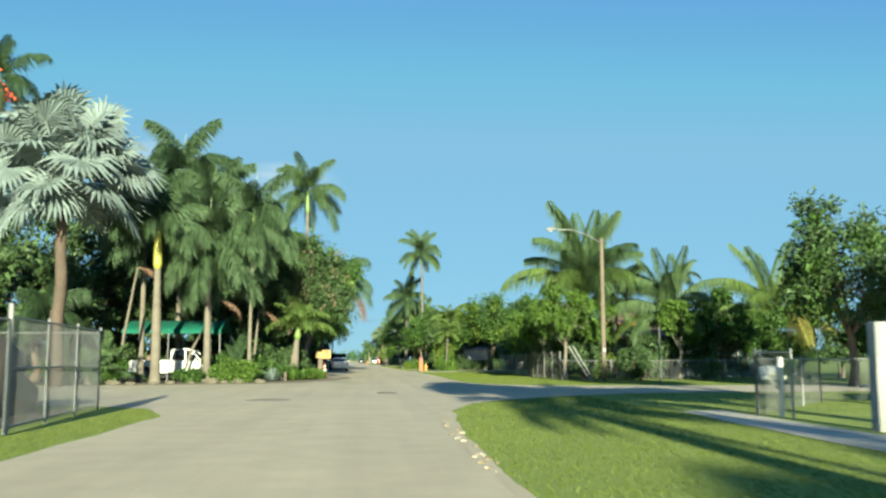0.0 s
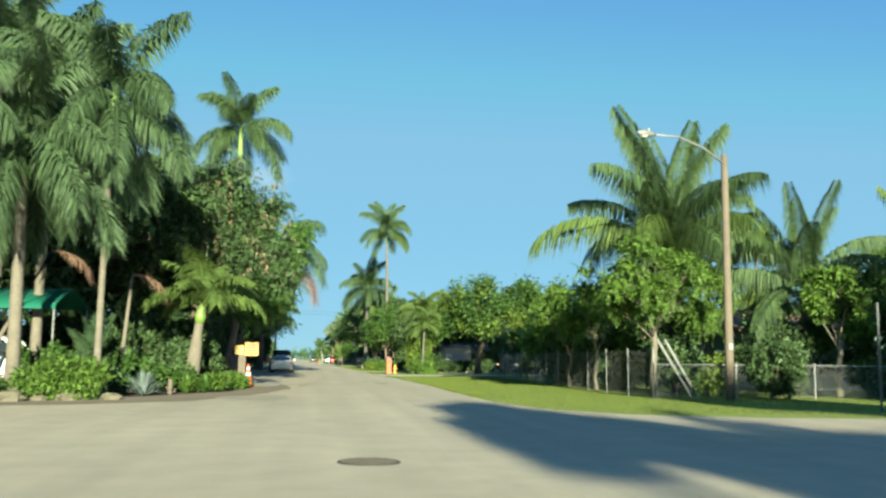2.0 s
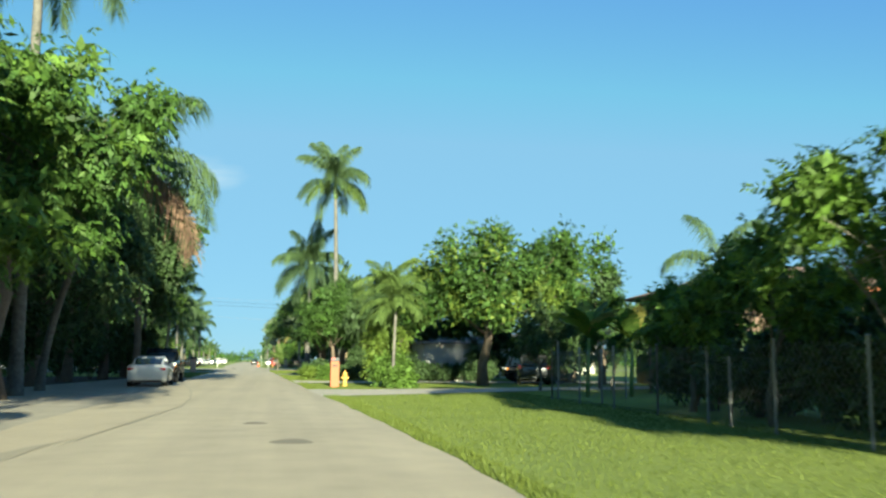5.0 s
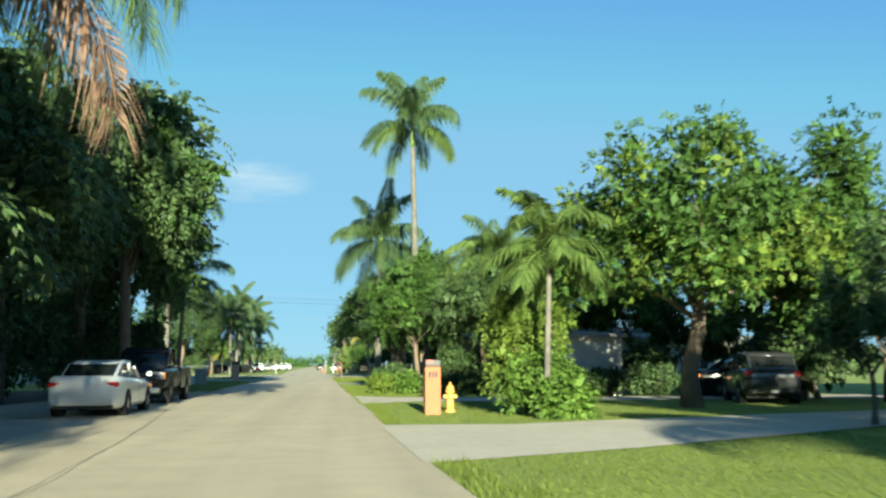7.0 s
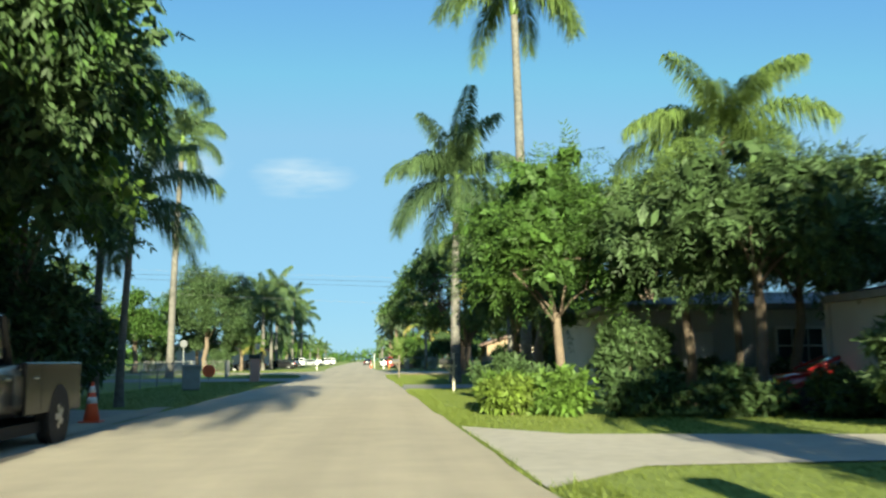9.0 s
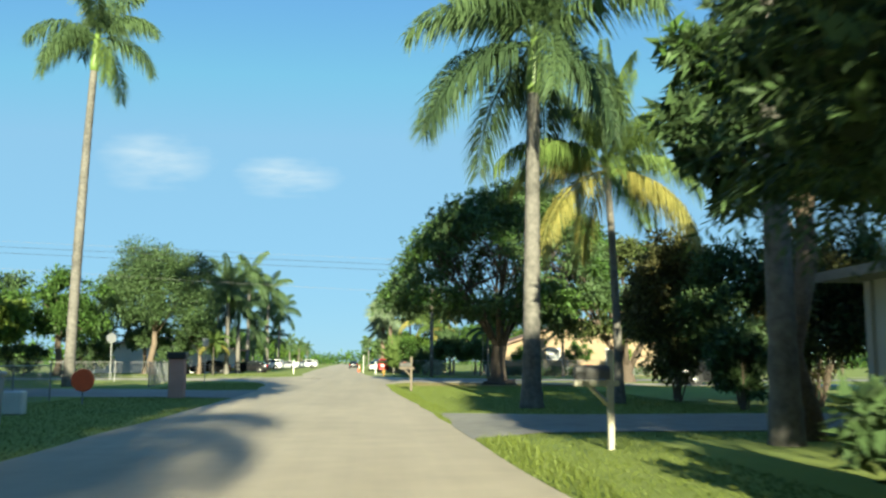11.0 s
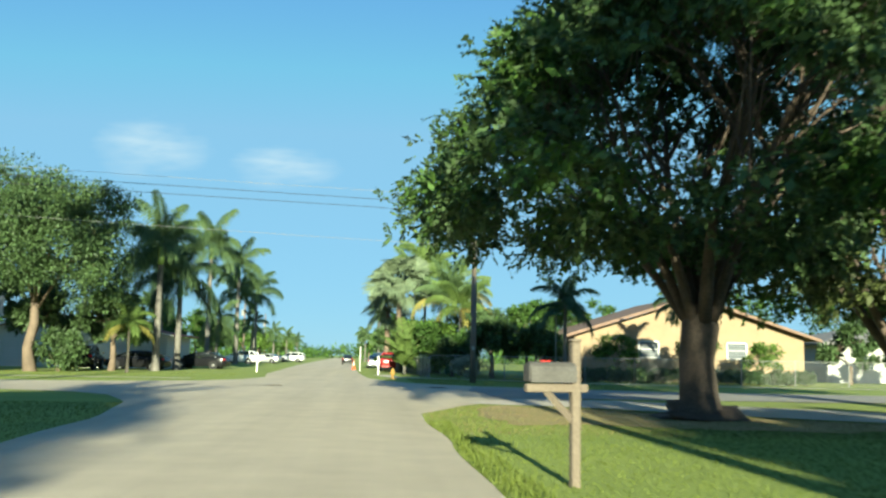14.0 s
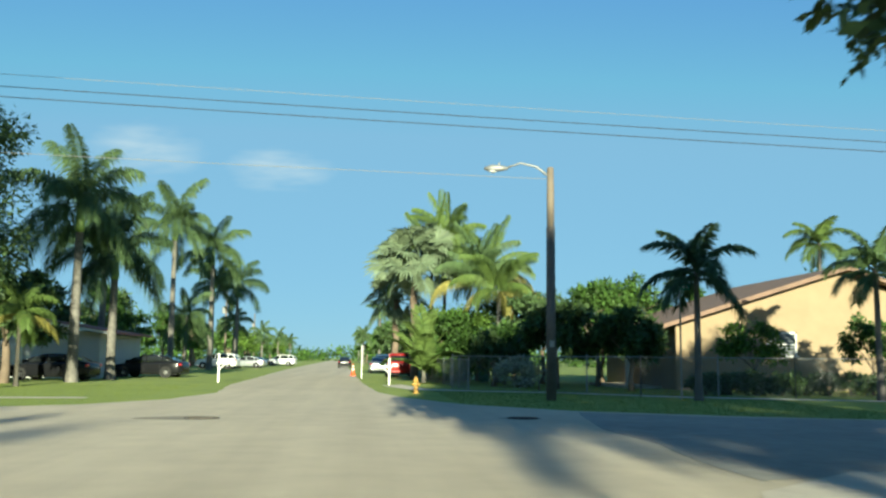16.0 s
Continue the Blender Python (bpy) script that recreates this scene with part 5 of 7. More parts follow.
palm("areca", -14.3, 53.2, 0.5, "clump of young green palm", 1.0, 12, M_FROND, M_PALEBARK, None, 0.1, 0, (0, 0), 1, 10, name="young_palm", spear=False)

palm("areca", -8.34, 61.44, 0.6, "clump of young green palm", 1.0, 12, M_FRONDDK, M_PALEBARK, None, 0.1, 0, (0, 0), 1, 12, name="young_palm", spear=False)
fan_palm(-14.9, 51.6, 0.5, "low green fan palm at the bed's edge", 0.75, 14, M_FROND, 0.12, 3)
# leaning pale stems
for i, (ax, ay, h, dx) in enumerate(((-13.97, 53.96, 6.6, .9), (-7.33, 62, 4.5, .3), (-11.35, 58.61, 5.0, 2.2))):
    root = thing("bare_stem", "pale leaning bare stem among the palms", "tree trunk", "bare stems", at=pose(ax, ay, 0))
    part("stem", Mesh().tube([(0, 0, -.1), (dx * .3, 0, h * .4), (dx, 0, h)], [.09, .08, .06], 8), M_PALEBARK, root, smooth=True)
    part("dry_tuft", frond_set("small", M_FRONDBRN)[4][0], None, root, at=pose(dx, 0, h))
shrub(-7.46, 54.37, 1.25, 1.55, 1.0, "rounded bright green shrub at the bed's edge", M_LEAFLT, 34, 130, .17, 1)
shrub(-10.16, 54.69, .8, 1.0, .6, "low green shrub among border rocks", M_LEAF, 18, 100, .15, 2)
shrub(-14.37, 52.94, 1.6, 1.3, .8, "leafy green shrub among the palms", M_LEAF, 22, 110, .2, 3)
shrub(-16.57, 52.21, 1.8, 1.0, .8, "dark reddish leafy shrub", M_LEAFDK, 20, 110, .2, 4)
for i, (ax, ay) in enumerate(((-3.94, 60.88), (-3.32, 63.36), (-3.11, 65.41), (-4.54, 60.19), (-3.61, 64.5))):
    spiky(ax, ay, .75, 46, "low tuft of green strap leaves", M_LEAFLT if i % 2 else M_LEAF, i, "bed_plant", .045)
for i, (ax, ay, h, r, lm) in enumerate(((-4.1, 61.6, .7, 1.1, M_LEAFLT), (-5.2, 61.0, 1.0, 1.0, M_LEAF), (-6.6, 60.2, 1.5, 1.2, M_LEAF), (-7.6, 58.4, 1.3, 1.2, M_LEAFDK), (-9.0, 57.8, 1.7, 1.3, M_LEAF), (-3.3, 65.6, .6, .7, M_LEAFLT), (-5.6, 63.4, 2.2, 1.2, M_LEAFDK), (-7.4, 64.2, 3.2, 1.6, M_LEAFDK), (-4.9, 66.8, 2.6, 1.3, M_LEAFDK))):
    shrub(ax, ay, h, r, .9, "leafy understorey plant in the palm bed", lm, 22, 90, .19, 460 + i, stems=4)
spiky(-5.65, 57.78, 1.05, 60, "pale silver-green spiky rosette plant", M_SILVER, 9, "agave", .06)
spiky(-6.35, 58.2, .7, 36, "green spiky rosette plant", M_LEAF, 10, "agave", .05)
rng = random.Random(12)
for i in range(11):
    t = i / 10
    ax, ay = -15.5 + 9.5 * t, 50.6 + 4.0 * t
    r = rng.uniform(.16, .36)
    single("border_rock", Mesh().ball((0, 0, r * .3), r, 9, 6, (1.5, .8, .6), .5, i), M_ROCK, "rough pale coral rock edging the bed", "rock", "border rocks", at=pose(ax + rng.uniform(-.2, .2), ay + rng.uniform(-.15, .15), 0, 0, 0, rng.uniform(-30, 30)))
for ax, ay in ((-4.95, 58.95), (-6.76, 56.96)):
    single("wood_stump", Mesh().tube([(0, 0, -.05), (0, 0, .55)], [.09, .08], 9), M_WOODPOLE, "short weathered wooden stump", "stump", "stumps", at=pose(ax, ay, 0))

# carport with green cloth and the white car
root = thing("carport", "green cloth carport on steel posts", "carport", at=pose(-12.05, 61.3, 0))
cl = Mesh()
n = 14
vs, fs = [], []
for i in range(n + 1):
    sag = .05 * math.sin(i * math.pi / 3.5) ** 2
    for yy, zz in ((-2.4, 2.98), (-2.38, 3.16), (-1.4, 3.5 - sag), (-.4, 3.8 - sag), (.3, 3.88), (1.2, 3.55 - sag), (2.4, 3.16)):
        vs.append((-3.05 + 6.1 * i / n, yy, zz))
    if i:
        for j in range(6):
            k = 7 * (i - 1) + j
            fs.append((k, k + 7, k + 8, k + 1))
part("cloth_roof", cl.add(vs, fs), M_GREENCLOTH, root, smooth=True)
for ax in (-2.98, -.2, 2.98):
    for ay in (-2.3, 2.4):
        part("post", Mesh().tube([(ax, ay, -.05), (ax, ay, 3.2)], .035, 8), M_STEEL, root)
P_WHITE = paint("white_car_paint", (0.75, 0.74, 0.72), 0.0)
P_BLACK = mat("dark_car_paint", (0.011, 0.0115, 0.013), (0.009, 0.0095, 0.011), 0.2, 1, 80, 0.0)
P_BLACK.node_tree.nodes["Principled BSDF"].inputs["Specular IOR Level"].default_value = 0.3
P_GREY = paint("grey_car_paint", (0.05, 0.052, 0.056), 0.4)
P_RED = paint("red_car_paint", (0.26, 0.014, 0.014))
P_SILVER = paint("silver_car_paint", (0.45, 0.46, 0.47), 0.6)
truck = car("pickup", -11.9, 60.6, 268, P_WHITE, "white pickup truck under the green carport", "pickup_truck")
truck.matrix_basis = truck.matrix_basis @ Matrix.Diagonal((1.02, 1.0, 1.1, 1))

# cone and sign box at the bed's corner
cone(-2.85, 67.5, "orange traffic cone with white bands beside a sign post", 1.35)
root = thing("notice_post", "weathered wooden post with yellow notice boards", "notice board", at=pose(-3.2, 68.3, 0))
part("post", Mesh().box((0, 0, .75), (.34, .3, 1.6), bev=.02), M_WOODPOLE, root)
b = part("board", Mesh().box((.42, -.1, 1.72), (.62, .05, .62), 8, bev=.01), M_SIGNYEL, root, "yellow notice board")
bars = Mesh()
for k in range(4):
    bars.box((.42, -.135, 1.9 - .12 * k), (.44 - .08 * (k % 2), .012, .045), 8)
part("lettering", bars, M_DARKBAR, b)
part("board", Mesh().box((-.12, -.18, 1.68), (.4, .05, .42), -4, bev=.01), M_YELLOW, root, "faded yellow board")
single("pink_ball", Mesh().ball((0, 0, 0), .16, 12, 8), M_BRICKP, "small pinkish ball on the wooden post", "ball", at=pose(-3.25, 68.25, 1.70))

# ---- gate fence at the near left corner ----
root = chain_fence([(-6.52, 17.63), (-7.29, 26.25)], 2.15, "galvanised chain-link gate panel with rails", .09, 2.8, True, "chain_link_gate", .003)
part("mid_rail", Mesh().tube([(0, 0, 1.2), (-.8, 8.4, 1.2)], .025, 6), M_STEEL, root)
part("bottom_rail", Mesh().tube([(0, 0, .12), (-.8, 8.4, .12)], .025, 6), M_STEEL, root)
part("gate_post", Mesh().tube([(0, 0, -.1), (0, 0, 2.4)], .05, 10), M_STEEL, root)
chain_fence([(-7.29, 26.25), (-15.89, 27.07)], 2.1, "tall galvanised chain-link yard fence", .12, 3.0, thick=.003)
chain_fence([(-6.52, 17.63), (-6.29, 4.1)], 2.1, "tall galvanised chain-link yard fence", .12, 3.0, thick=.003)
M_TARP = mat("dull_brown_tarp", (0.15, 0.115, 0.08), (0.10, 0.075, 0.052), .8, 1.2, 14, .5)
single("tarp_mound", Mesh().ball((0, 0, .6), 1.2, 18, 10, (1.3, 2.15, 1.2), .2, 3), M_TARP, "brown covered heap behind the fence", "covered heap", at=pose(-9.7, 23.1, 0), smooth=True)
shrub(-11.9, 22.56, 1.5, 2.5, 2.5, "rough shrub behind the fence", M_LEAFDK, 24, 100, .2, 8)

# ---- dense trees on the left ----
broad_tree(-5.5, 69.2, 11.2, 4.9, 4.2, "dense tree hung with dry seed pods", 3.4, M_LEAFDK, M_BARK, 130, 200, .23, .2, 21, spray=(30, .5, 6, .16, .36, .9))
broad_tree(-9.2, 70.6, 12.4, 4.6, 4.0, "dark tree behind the palms", .6, M_LEAFDK, M_BARK, 90, 110, .36, .24, 65)
broad_tree(-14.6, 65.2, 12.6, 4.0, 3.0, "dark tree behind the palms", .4, M_LEAFDK, M_BARK, 80, 110, .36, .24, 66)
for i, (ax, ay, h) in enumerate(((-17.0, 66.5, 3.6), (-19.5, 64, 3.8), (-13.5, 66.6, 3.4), (-22.5, 62, 3.8), (-10.2, 66.6, 3.4))):
    shrub(ax, ay, h, 2.4, 1.6, "dark undergrowth behind the carport", M_LEAFDK, 34, 90, .3, 530 + i)
pd = leaf_cloud("seed_pods", M_POD, np.clip(np.random.default_rng(5).normal(size=(60, 3)), -1.35, 1.35) * np.array([2.2, 1.5, 1.5]), np.full(60, .5), 9, .26, np.random.default_rng(6), 1.0, 1.2, .3)
tagged(part("seed_pods", pd, None, None, at=pose(-4.3, 67.9, 7.0)), "dry pale seed pods hanging in the tree", "seed pods", "", "stuff")
LEFT_WOOD = [(-6.5, 81, 14.0, 4.6, 5.0, 1.8, M_LEAFLT), (-5.6, 91.3, 15.0, 5.3, 5.0, 1.8, M_LEAF), (-7.7, 98.5, 14.0, 5.2, 5.5, .8, M_LEAFDK), (-8.4, 107.5, 14.0, 5.4, 5.5, .9, M_LEAFDK),
             (-8.6, 116.5, 15.0, 5.8, 5.5, 1.2, M_LEAFDK), (-8.0, 125.0, 15.6, 6.0, 4.8, 1.4, M_LEAFDK), (-14.6, 75, 13, 6, 5, .6, M_LEAFDK), (-15.6, 87, 14, 6, 6, .6, M_LEAFDK), (-15.6, 101, 14, 6, 6, .6, M_LEAFDK), (-16, 115, 13, 6, 6, .6, M_LEAFDK), (-17, 128, 11, 5, 5, .8, M_LEAFDK)]
for i, (ax, ay, h, rx, ry, bs, lm) in enumerate(LEFT_WOOD):
    broad_tree(ax, ay, h, rx, ry, "dense tall tree crowding the gravel shoulder" if ax > -12 else "dark tree deep in the thicket", bs, lm, M_BARK, (130 if ay > 95 else 95) if ax > -12 else 48, 140 if ax > -12 else 80, .3 if ax > -12 else .5, .26, 30 + i, hang=.35, second=M_LEAFLT if i in (0, 1, 5) else None, limbf=.45, spray=(20, .55, 4, .3, .34, 1.1) if ax > -12 else None)
for i, (ax, ay, h) in enumerate(((-25.5, 54.5, 7), (-32, 50, 7), (-14.5, 67.0, 11), (-10.4, 68.0, 11), (-20.5, 59.5, 8.5), (-18.71, 65.41, 12), (-24.74, 59.74, 12), (-30.76, 56.55, 11), (-22.68, 70.76, 14), (-37.77, 53.45, 10), (-27.79, 49.33, 9))):
    broad_tree(ax, ay, h, 5, 4.5, "dark tree behind the palms", .3, M_LEAFDK, M_BARK, 58, 80, .46, .25, 50 + i)
for i, (ax, ay, h, rr) in enumerate(((-7.23, 77.96, 3.2, 1.8), (-7.38, 85.16, 3.4, 2.0), (-7.73, 93.39, 3.4, 2.0), (-8.09, 101.6, 3.2, 2.0), (-8.73, 109.7, 3.4, 2.2), (-8.75, 117.56, 3.2, 2.2), (-8.28, 125.43, 3.0, 2.0), (-6.08, 70.24, 2.4, 1.6))):
    shrub(ax - .6, ay, h * 1.55, rr * 1.25, 3.4, "dark undergrowth below the trees", M_LEAFDK, 42, 100, .3, 20 + i)
palm("royal", -6.0, 95.1, 18.8, "very tall royal palm with a green crownshaft above the trees", 1.35, 16, M_FROND, M_ROYALTRUNK, M_CSHAFT, .24, .1, (0, 0), 2.3, 13)
palm("queen", -6.4, 100.6, 10.0, "queen palm leaning over the street with a dead frond", 1.3, 13, M_FROND, M_ROYALTRUNK, None, .17, 0, (3.5, -2.4), 1, 14, dead=1, deadlen=1.1, levels=(1, 2, 2, 3, 3))
palm("queen", -7.0, 137, 11.0, "queen palm at the edge of the thicket", 1.1, 17, M_FROND, M_ROYALTRUNK, None, .15, 0, (.3, 0), 1, 15)
palm("queen", -4.6, 131.6, 6.3, "queen palm at the edge of the thicket", .75, 14, M_FROND, M_ROYALTRUNK, None, .12, 0, (.3, 0), 1, 16)
broad_tree(-7.5, 131.5, 12, 4.2, 4.4, "dense tall tree crowding the lawn", 1.5, M_LEAFDK, M_BARK, 90, 130, .34, .24, 47, second=M_LEAF, spray=(16, .55, 4, .3, .34, 1.0))

broad_tree(-5.7, 123.6, 15.2, 4.3, 4.4, "dense tall tree overhanging the gravel shoulder", 3.6, M_LEAFDK, M_BARK, 150, 120, .3, .24, 48, second=M_LEAF, spray=(18, .55, 4, .3, .36, 1.1), clump_r=1.25)
for i, (ax, ay, h, r) in enumerate(((-6.4, 128.4, 4.6, 2.0), (-7.6, 132.5, 4.4, 2.2), (-8.2, 136.6, 3.6, 2.0), (-10.5, 140.5, 3.6, 2.4))):
    shrub(ax, ay, h, r, 2.0, "dark undergrowth at the end of the thicket", M_LEAFDK, 36, 100, .28, 520 + i)
sedan = car("sedan", -2.85, 109.1, 1, P_WHITE, "white sedan parked on the gravel shoulder")
sedan.matrix_basis = sedan.matrix_basis @ Matrix.Diagonal((1.06, 1.03, 1.05, 1))
truck = car("pickup", -3.25, 117.7, 181, P_BLACK, "dark pickup truck parked facing the street's end", "pickup_truck")
truck.matrix_basis = truck.matrix_basis @ Matrix.Diagonal((1.08, 1.06, 1.1, 1))
root = thing("tool_box", "pale metal tool box in the pickup bed", "tool box", at=pose(-3.25, 118.75, 0.72))
part("box_body", Mesh().box((0, 0, .26), (1.5, .5, .5), bev=.02), M_CREAMPAINT, root)
part("lid", Mesh().box((0, 0, .53), (1.56, .54, .06), bev=.015), M_STEEL, root)
cone(-3.2, 124.6, "orange traffic cone with white bands on the grass", 1.15)

# ---- first corner on the right ----
lamp_pole(14.8, 56.2, 8.9, (-3.1, -1.1, 9.25), "weathered wooden pole with a long steel lamp arm")
broad_tree(12.9, 58.6, 6.4, 2.5, 2.2, "young light green tree with a pale trunk", 2.0, M_LEAFLT, M_PALEBARK, 56, 120, .24, .12, 61, split=.3, spray=(18, .4, 5, .16, .34, .6))
for i, (ax, ay, h, r, lm) in enumerate(((14.87, 62, 6.0, 2.2, M_LEAFLT), (13.1, 66.54, 6.2, 2.4, M_LEAFLT), (13.33, 71.78, 5.8, 2.5, M_LEAFLT), (13.96, 76.93, 4.5, 1.9, M_LEAFLT), (14.8, 82.59, 3.9, 1.5, M_LEAFLT), (16.81, 68.7, 5.8, 2.6, M_LEAFDK), (19.9, 82.07, 4.6, 1.8, M_LEAFLT))):
    broad_tree(ax, ay, h, r, r * 1.15, "slender-stemmed small tree in a screen along the fence", 1.0, lm, M_PALEBARK, 46, 110, .26, .08, 70 + i, limbs=5, split=.3, spray=(16, .4, 5, .16, .34, .6))
root = thing("leaning_pipes", "two pale grey pipes leaning against the fence", "pipe", at=pose(14.65, 59.29, 0, 0, 0, 0))
for k in range(2):
    part("pipe", Mesh().tube([(.25 * k, 0, -.02), (-1.45 + .3 * k, -.25, 2.2)], .06, 8), M_STEEL, root)
palm("coconut", 15.6, 63.6, 6.2, "large coconut palm with feathery upright fronds", 1.38, 24, M_FROND, M_ROYALTRUNK, None, .2, 0, (0, 0), 1, 17, levels=(0, 0, 1, 1, 2, 2), lower=M_FRONDLT)
palm("coconut", 21.2, 62.4, 4.4, "coconut palm behind the chain-link fence", 1.05, 18, M_FROND, M_ROYALTRUNK, None, .16, 0, (0, 0), 1, 18, levels=(0, 1, 2, 3), lower=M_FRONDLT)
palm("coconut", 29.2, 63.5, 4.4, "coconut palm with yellowing fronds", 1.25, 19, M_FRONDLT, M_ROYALTRUNK, None, .2, 0, (0, 0), 1, 19, levels=(0, 1, 2, 3), lower=M_FRONDYEL)
palm("coconut", 18.1, 65.97, 5.6, "coconut palm with drooping olive fronds", .95, 14, M_FROND, M_ROYALTRUNK, None, .16, 0, (.4, 0), 1, 20, levels=(1, 2, 3, 3), lower=M_FRONDLT)
palm("small", 29.4, 83.1, 9.2, "slim palm rising behind the trees", 1.2, 10, M_FRONDDK, M_ROYALTRUNK, None, .12, 0, (0, 0), 1, 21)
for i, (ax, ay, h, r, bs, lm) in enumerate(((20.6, 58.8, 5.6, 1.5, 1.8, M_LEAFLT), (24.2, 60.6, 6.4, 2.0, .7, M_LEAF), (26.9, 62, 5.6, 2.4, .5, M_LEAF), (33.27, 62, 7.0, 3.2, .4, M_LEAF), (38.25, 58.61, 7.2, 3.4, .6, M_LEAFDK), (34.5, 54.5, 8.6, 3.6, .5, M_LEAF), (24.34, 72.82, 6.5, 3.4, .8, M_LEAFDK), (31.35, 74.87, 7, 3.6, .8, M_LEAFDK), (45.27, 62, 8, 4, .6, M_LEAFDK))):
    broad_tree(ax, ay, h, r, r, "leafy green garden tree by the fence", bs, lm, M_PALEBARK, 44, 110, .27, .11, 90 + i, limbs=5, split=.25)
shrub(16.84, 56.96, 2.3, 1.1, 1.0, "rounded dark shrub by the pole", M_LEAFDK, 30, 120, .18, 40)
for i, (ax, ay, h, r, lm) in enumerate(((18.25, 59.29, 2.0, 1.2, M_LEAFDK), (15.86, 60.42, 1.6, 1.2, M_LEAFYEL), (22.25, 59.06, 1.6, 1.3, M_LEAF), (27.25, 59.17, 1.8, 1.4, M_LEAF), (14.95, 73.85, 2.2, 1.4, M_LEAFDK), (15.38, 80.01, 2.4, 1.6, M_LEAFDK), (14.81, 68.19, 2.2, 1.4, M_LEAFDK), (17.93, 87.21, 1.6, 1.2, M_LEAFLT), (19.34, 72.82, 3, 2, M_LEAFDK), (20.38, 81.04, 3.0, 2.0, M_LEAFLT))):
    shrub(ax, ay, h, r, r, "leafy shrub behind the chain-link fence", lm, 24, 110, .2, 41 + i)
for i in range(11):
    shrub(14.6 + .12 * i + (i % 3) * .5, 60.5 + 2.5 * i, 2.6 + .5 * (i % 2), 1.5, 1.5, "dark leafy screen of shrubs behind the fence", M_LEAFDK, 26, 80, .25, 420 + i, stems=4)
for i in range(7):
    shrub(19 + 3.4 * i, 61.3 + .3 * (i % 2), 3.6 + .6 * (i % 3), 2.2, 1.5, "dark leafy screen of shrubs behind the fence", M_LEAF if i % 2 else M_LEAFDK, 26, 80, .25, 440 + i, stems=4)
chain_fence([(12.15, 56.7), (12.51, 68.7), (13.1, 81.04), (13.4, 91.1), (18.8, 90.3)], 1.75, "grey chain-link fence along the lawn", .2, 3.4, top=False, thick=.003)
chain_fence([(12.15, 56.7), (22.25, 58.2), (46.26, 59.74)], 1.25, "low chain-link fence along the side street", .13, 3.2, thick=.0035)
sign_post(16.11, 49.33, 3.1, "plain dark steel sign post on the verge", None, 0, M_SIGNBACK)
for k, (ax, ay) in enumerate(((13.65, 91.12), (14.03, 87.63), (12.96, 76.93))):
    single("garden_stake", Mesh().tube([(0, 0, -.05), (0, 0, 2.1 - .3 * k)], .035, 7), M_STEEL, "thin grey metal stake in the lawn", "stake", "stakes", at=pose(ax, ay, 0))
M_TEAL = mat("pale_teal_wall", (0.22, 0.31, 0.30), (0.18, 0.26, 0.25), .85, 1, 30, .2)
M_TANWALL = mat("brown_tan_wall", (0.19, 0.13, 0.09), (0.15, 0.10, 0.07), .88, 1, 30, .3)
M_CREAM = mat("cream_wall", (0.62, 0.58, 0.50), (0.54, 0.50, 0.43), .85, 1, 30, .2)
M_YELLOWWALL = mat("warm_yellow_stucco", (0.30, 0.222, 0.138), (0.245, 0.18, 0.11), .88, 1.2, 50, .35)
M_WHITEWALL = mat("white_wall", (0.52, 0.51, 0.48), (0.44, 0.43, 0.40), .85, 1, 30, .2)
M_BROWNROOF = mat("brown_shingle_roof", (0.24, 0.155, 0.11), (0.15, 0.10, 0.075), .9, 2, 14, .6)
M_GREYROOF = mat("grey_shingle_roof", (0.25, 0.24, 0.23), (0.17, 0.16, 0.155), .9, 2, 14, .6)
M_REDROOF = mat("dull_red_gable", (0.30, 0.12, 0.09), (0.22, 0.09, 0.07), .9, 2, 14, .5)
house(19.81, 68.7, 0, 14, 9, 2.9, 1.4, M_TEAL, M_BROWNROOF, "pale teal bungalow behind the garden trees", [(2.5, 1.6, 1.5, 1.1, 2), (8, 1.6, 1.5, 1.1, 2)], 5.2, gable=False)
house(26.2, 102.8, 0, 13, 11, 5.2, 1.9, M_TANWALL, M_BROWNROOF, "cream house with a brown hipped roof and orange eaves", [(2.2, 2.4, 1.4, 1.1, 2), (9, 2.4, 1.6, 1.1, 2)], 5.5, gable=False)
single("eave_board", Mesh().box((0, 0, 0), (14.6, .08, .26), bev=.01), M_ORANGE, "orange painted eave board under the roof", "eave board", at=pose(32.7, 102.04, 5.26))
root = thing("open_carport", "low open carport roof on thin posts beside the house", "carport", at=pose(22.4, 99.8, 0))
part("roof_slab", Mesh().box((0, 0, 2.85), (6.0, 7, .16), bev=.02), M_GREYROOF, root)
part("fascia_board", Mesh().box((0, -3.53, 2.85), (6.1, .05, .24), bev=.01), M_TANWALL, root, "pale eave board")
for ax in (-2.8, 2.8):
    for ay in (-3.2, 3.2):
        part("post", Mesh().box((ax, ay, 1.35), (.11, .11, 2.86), bev=.01), M_TANWALL, root)
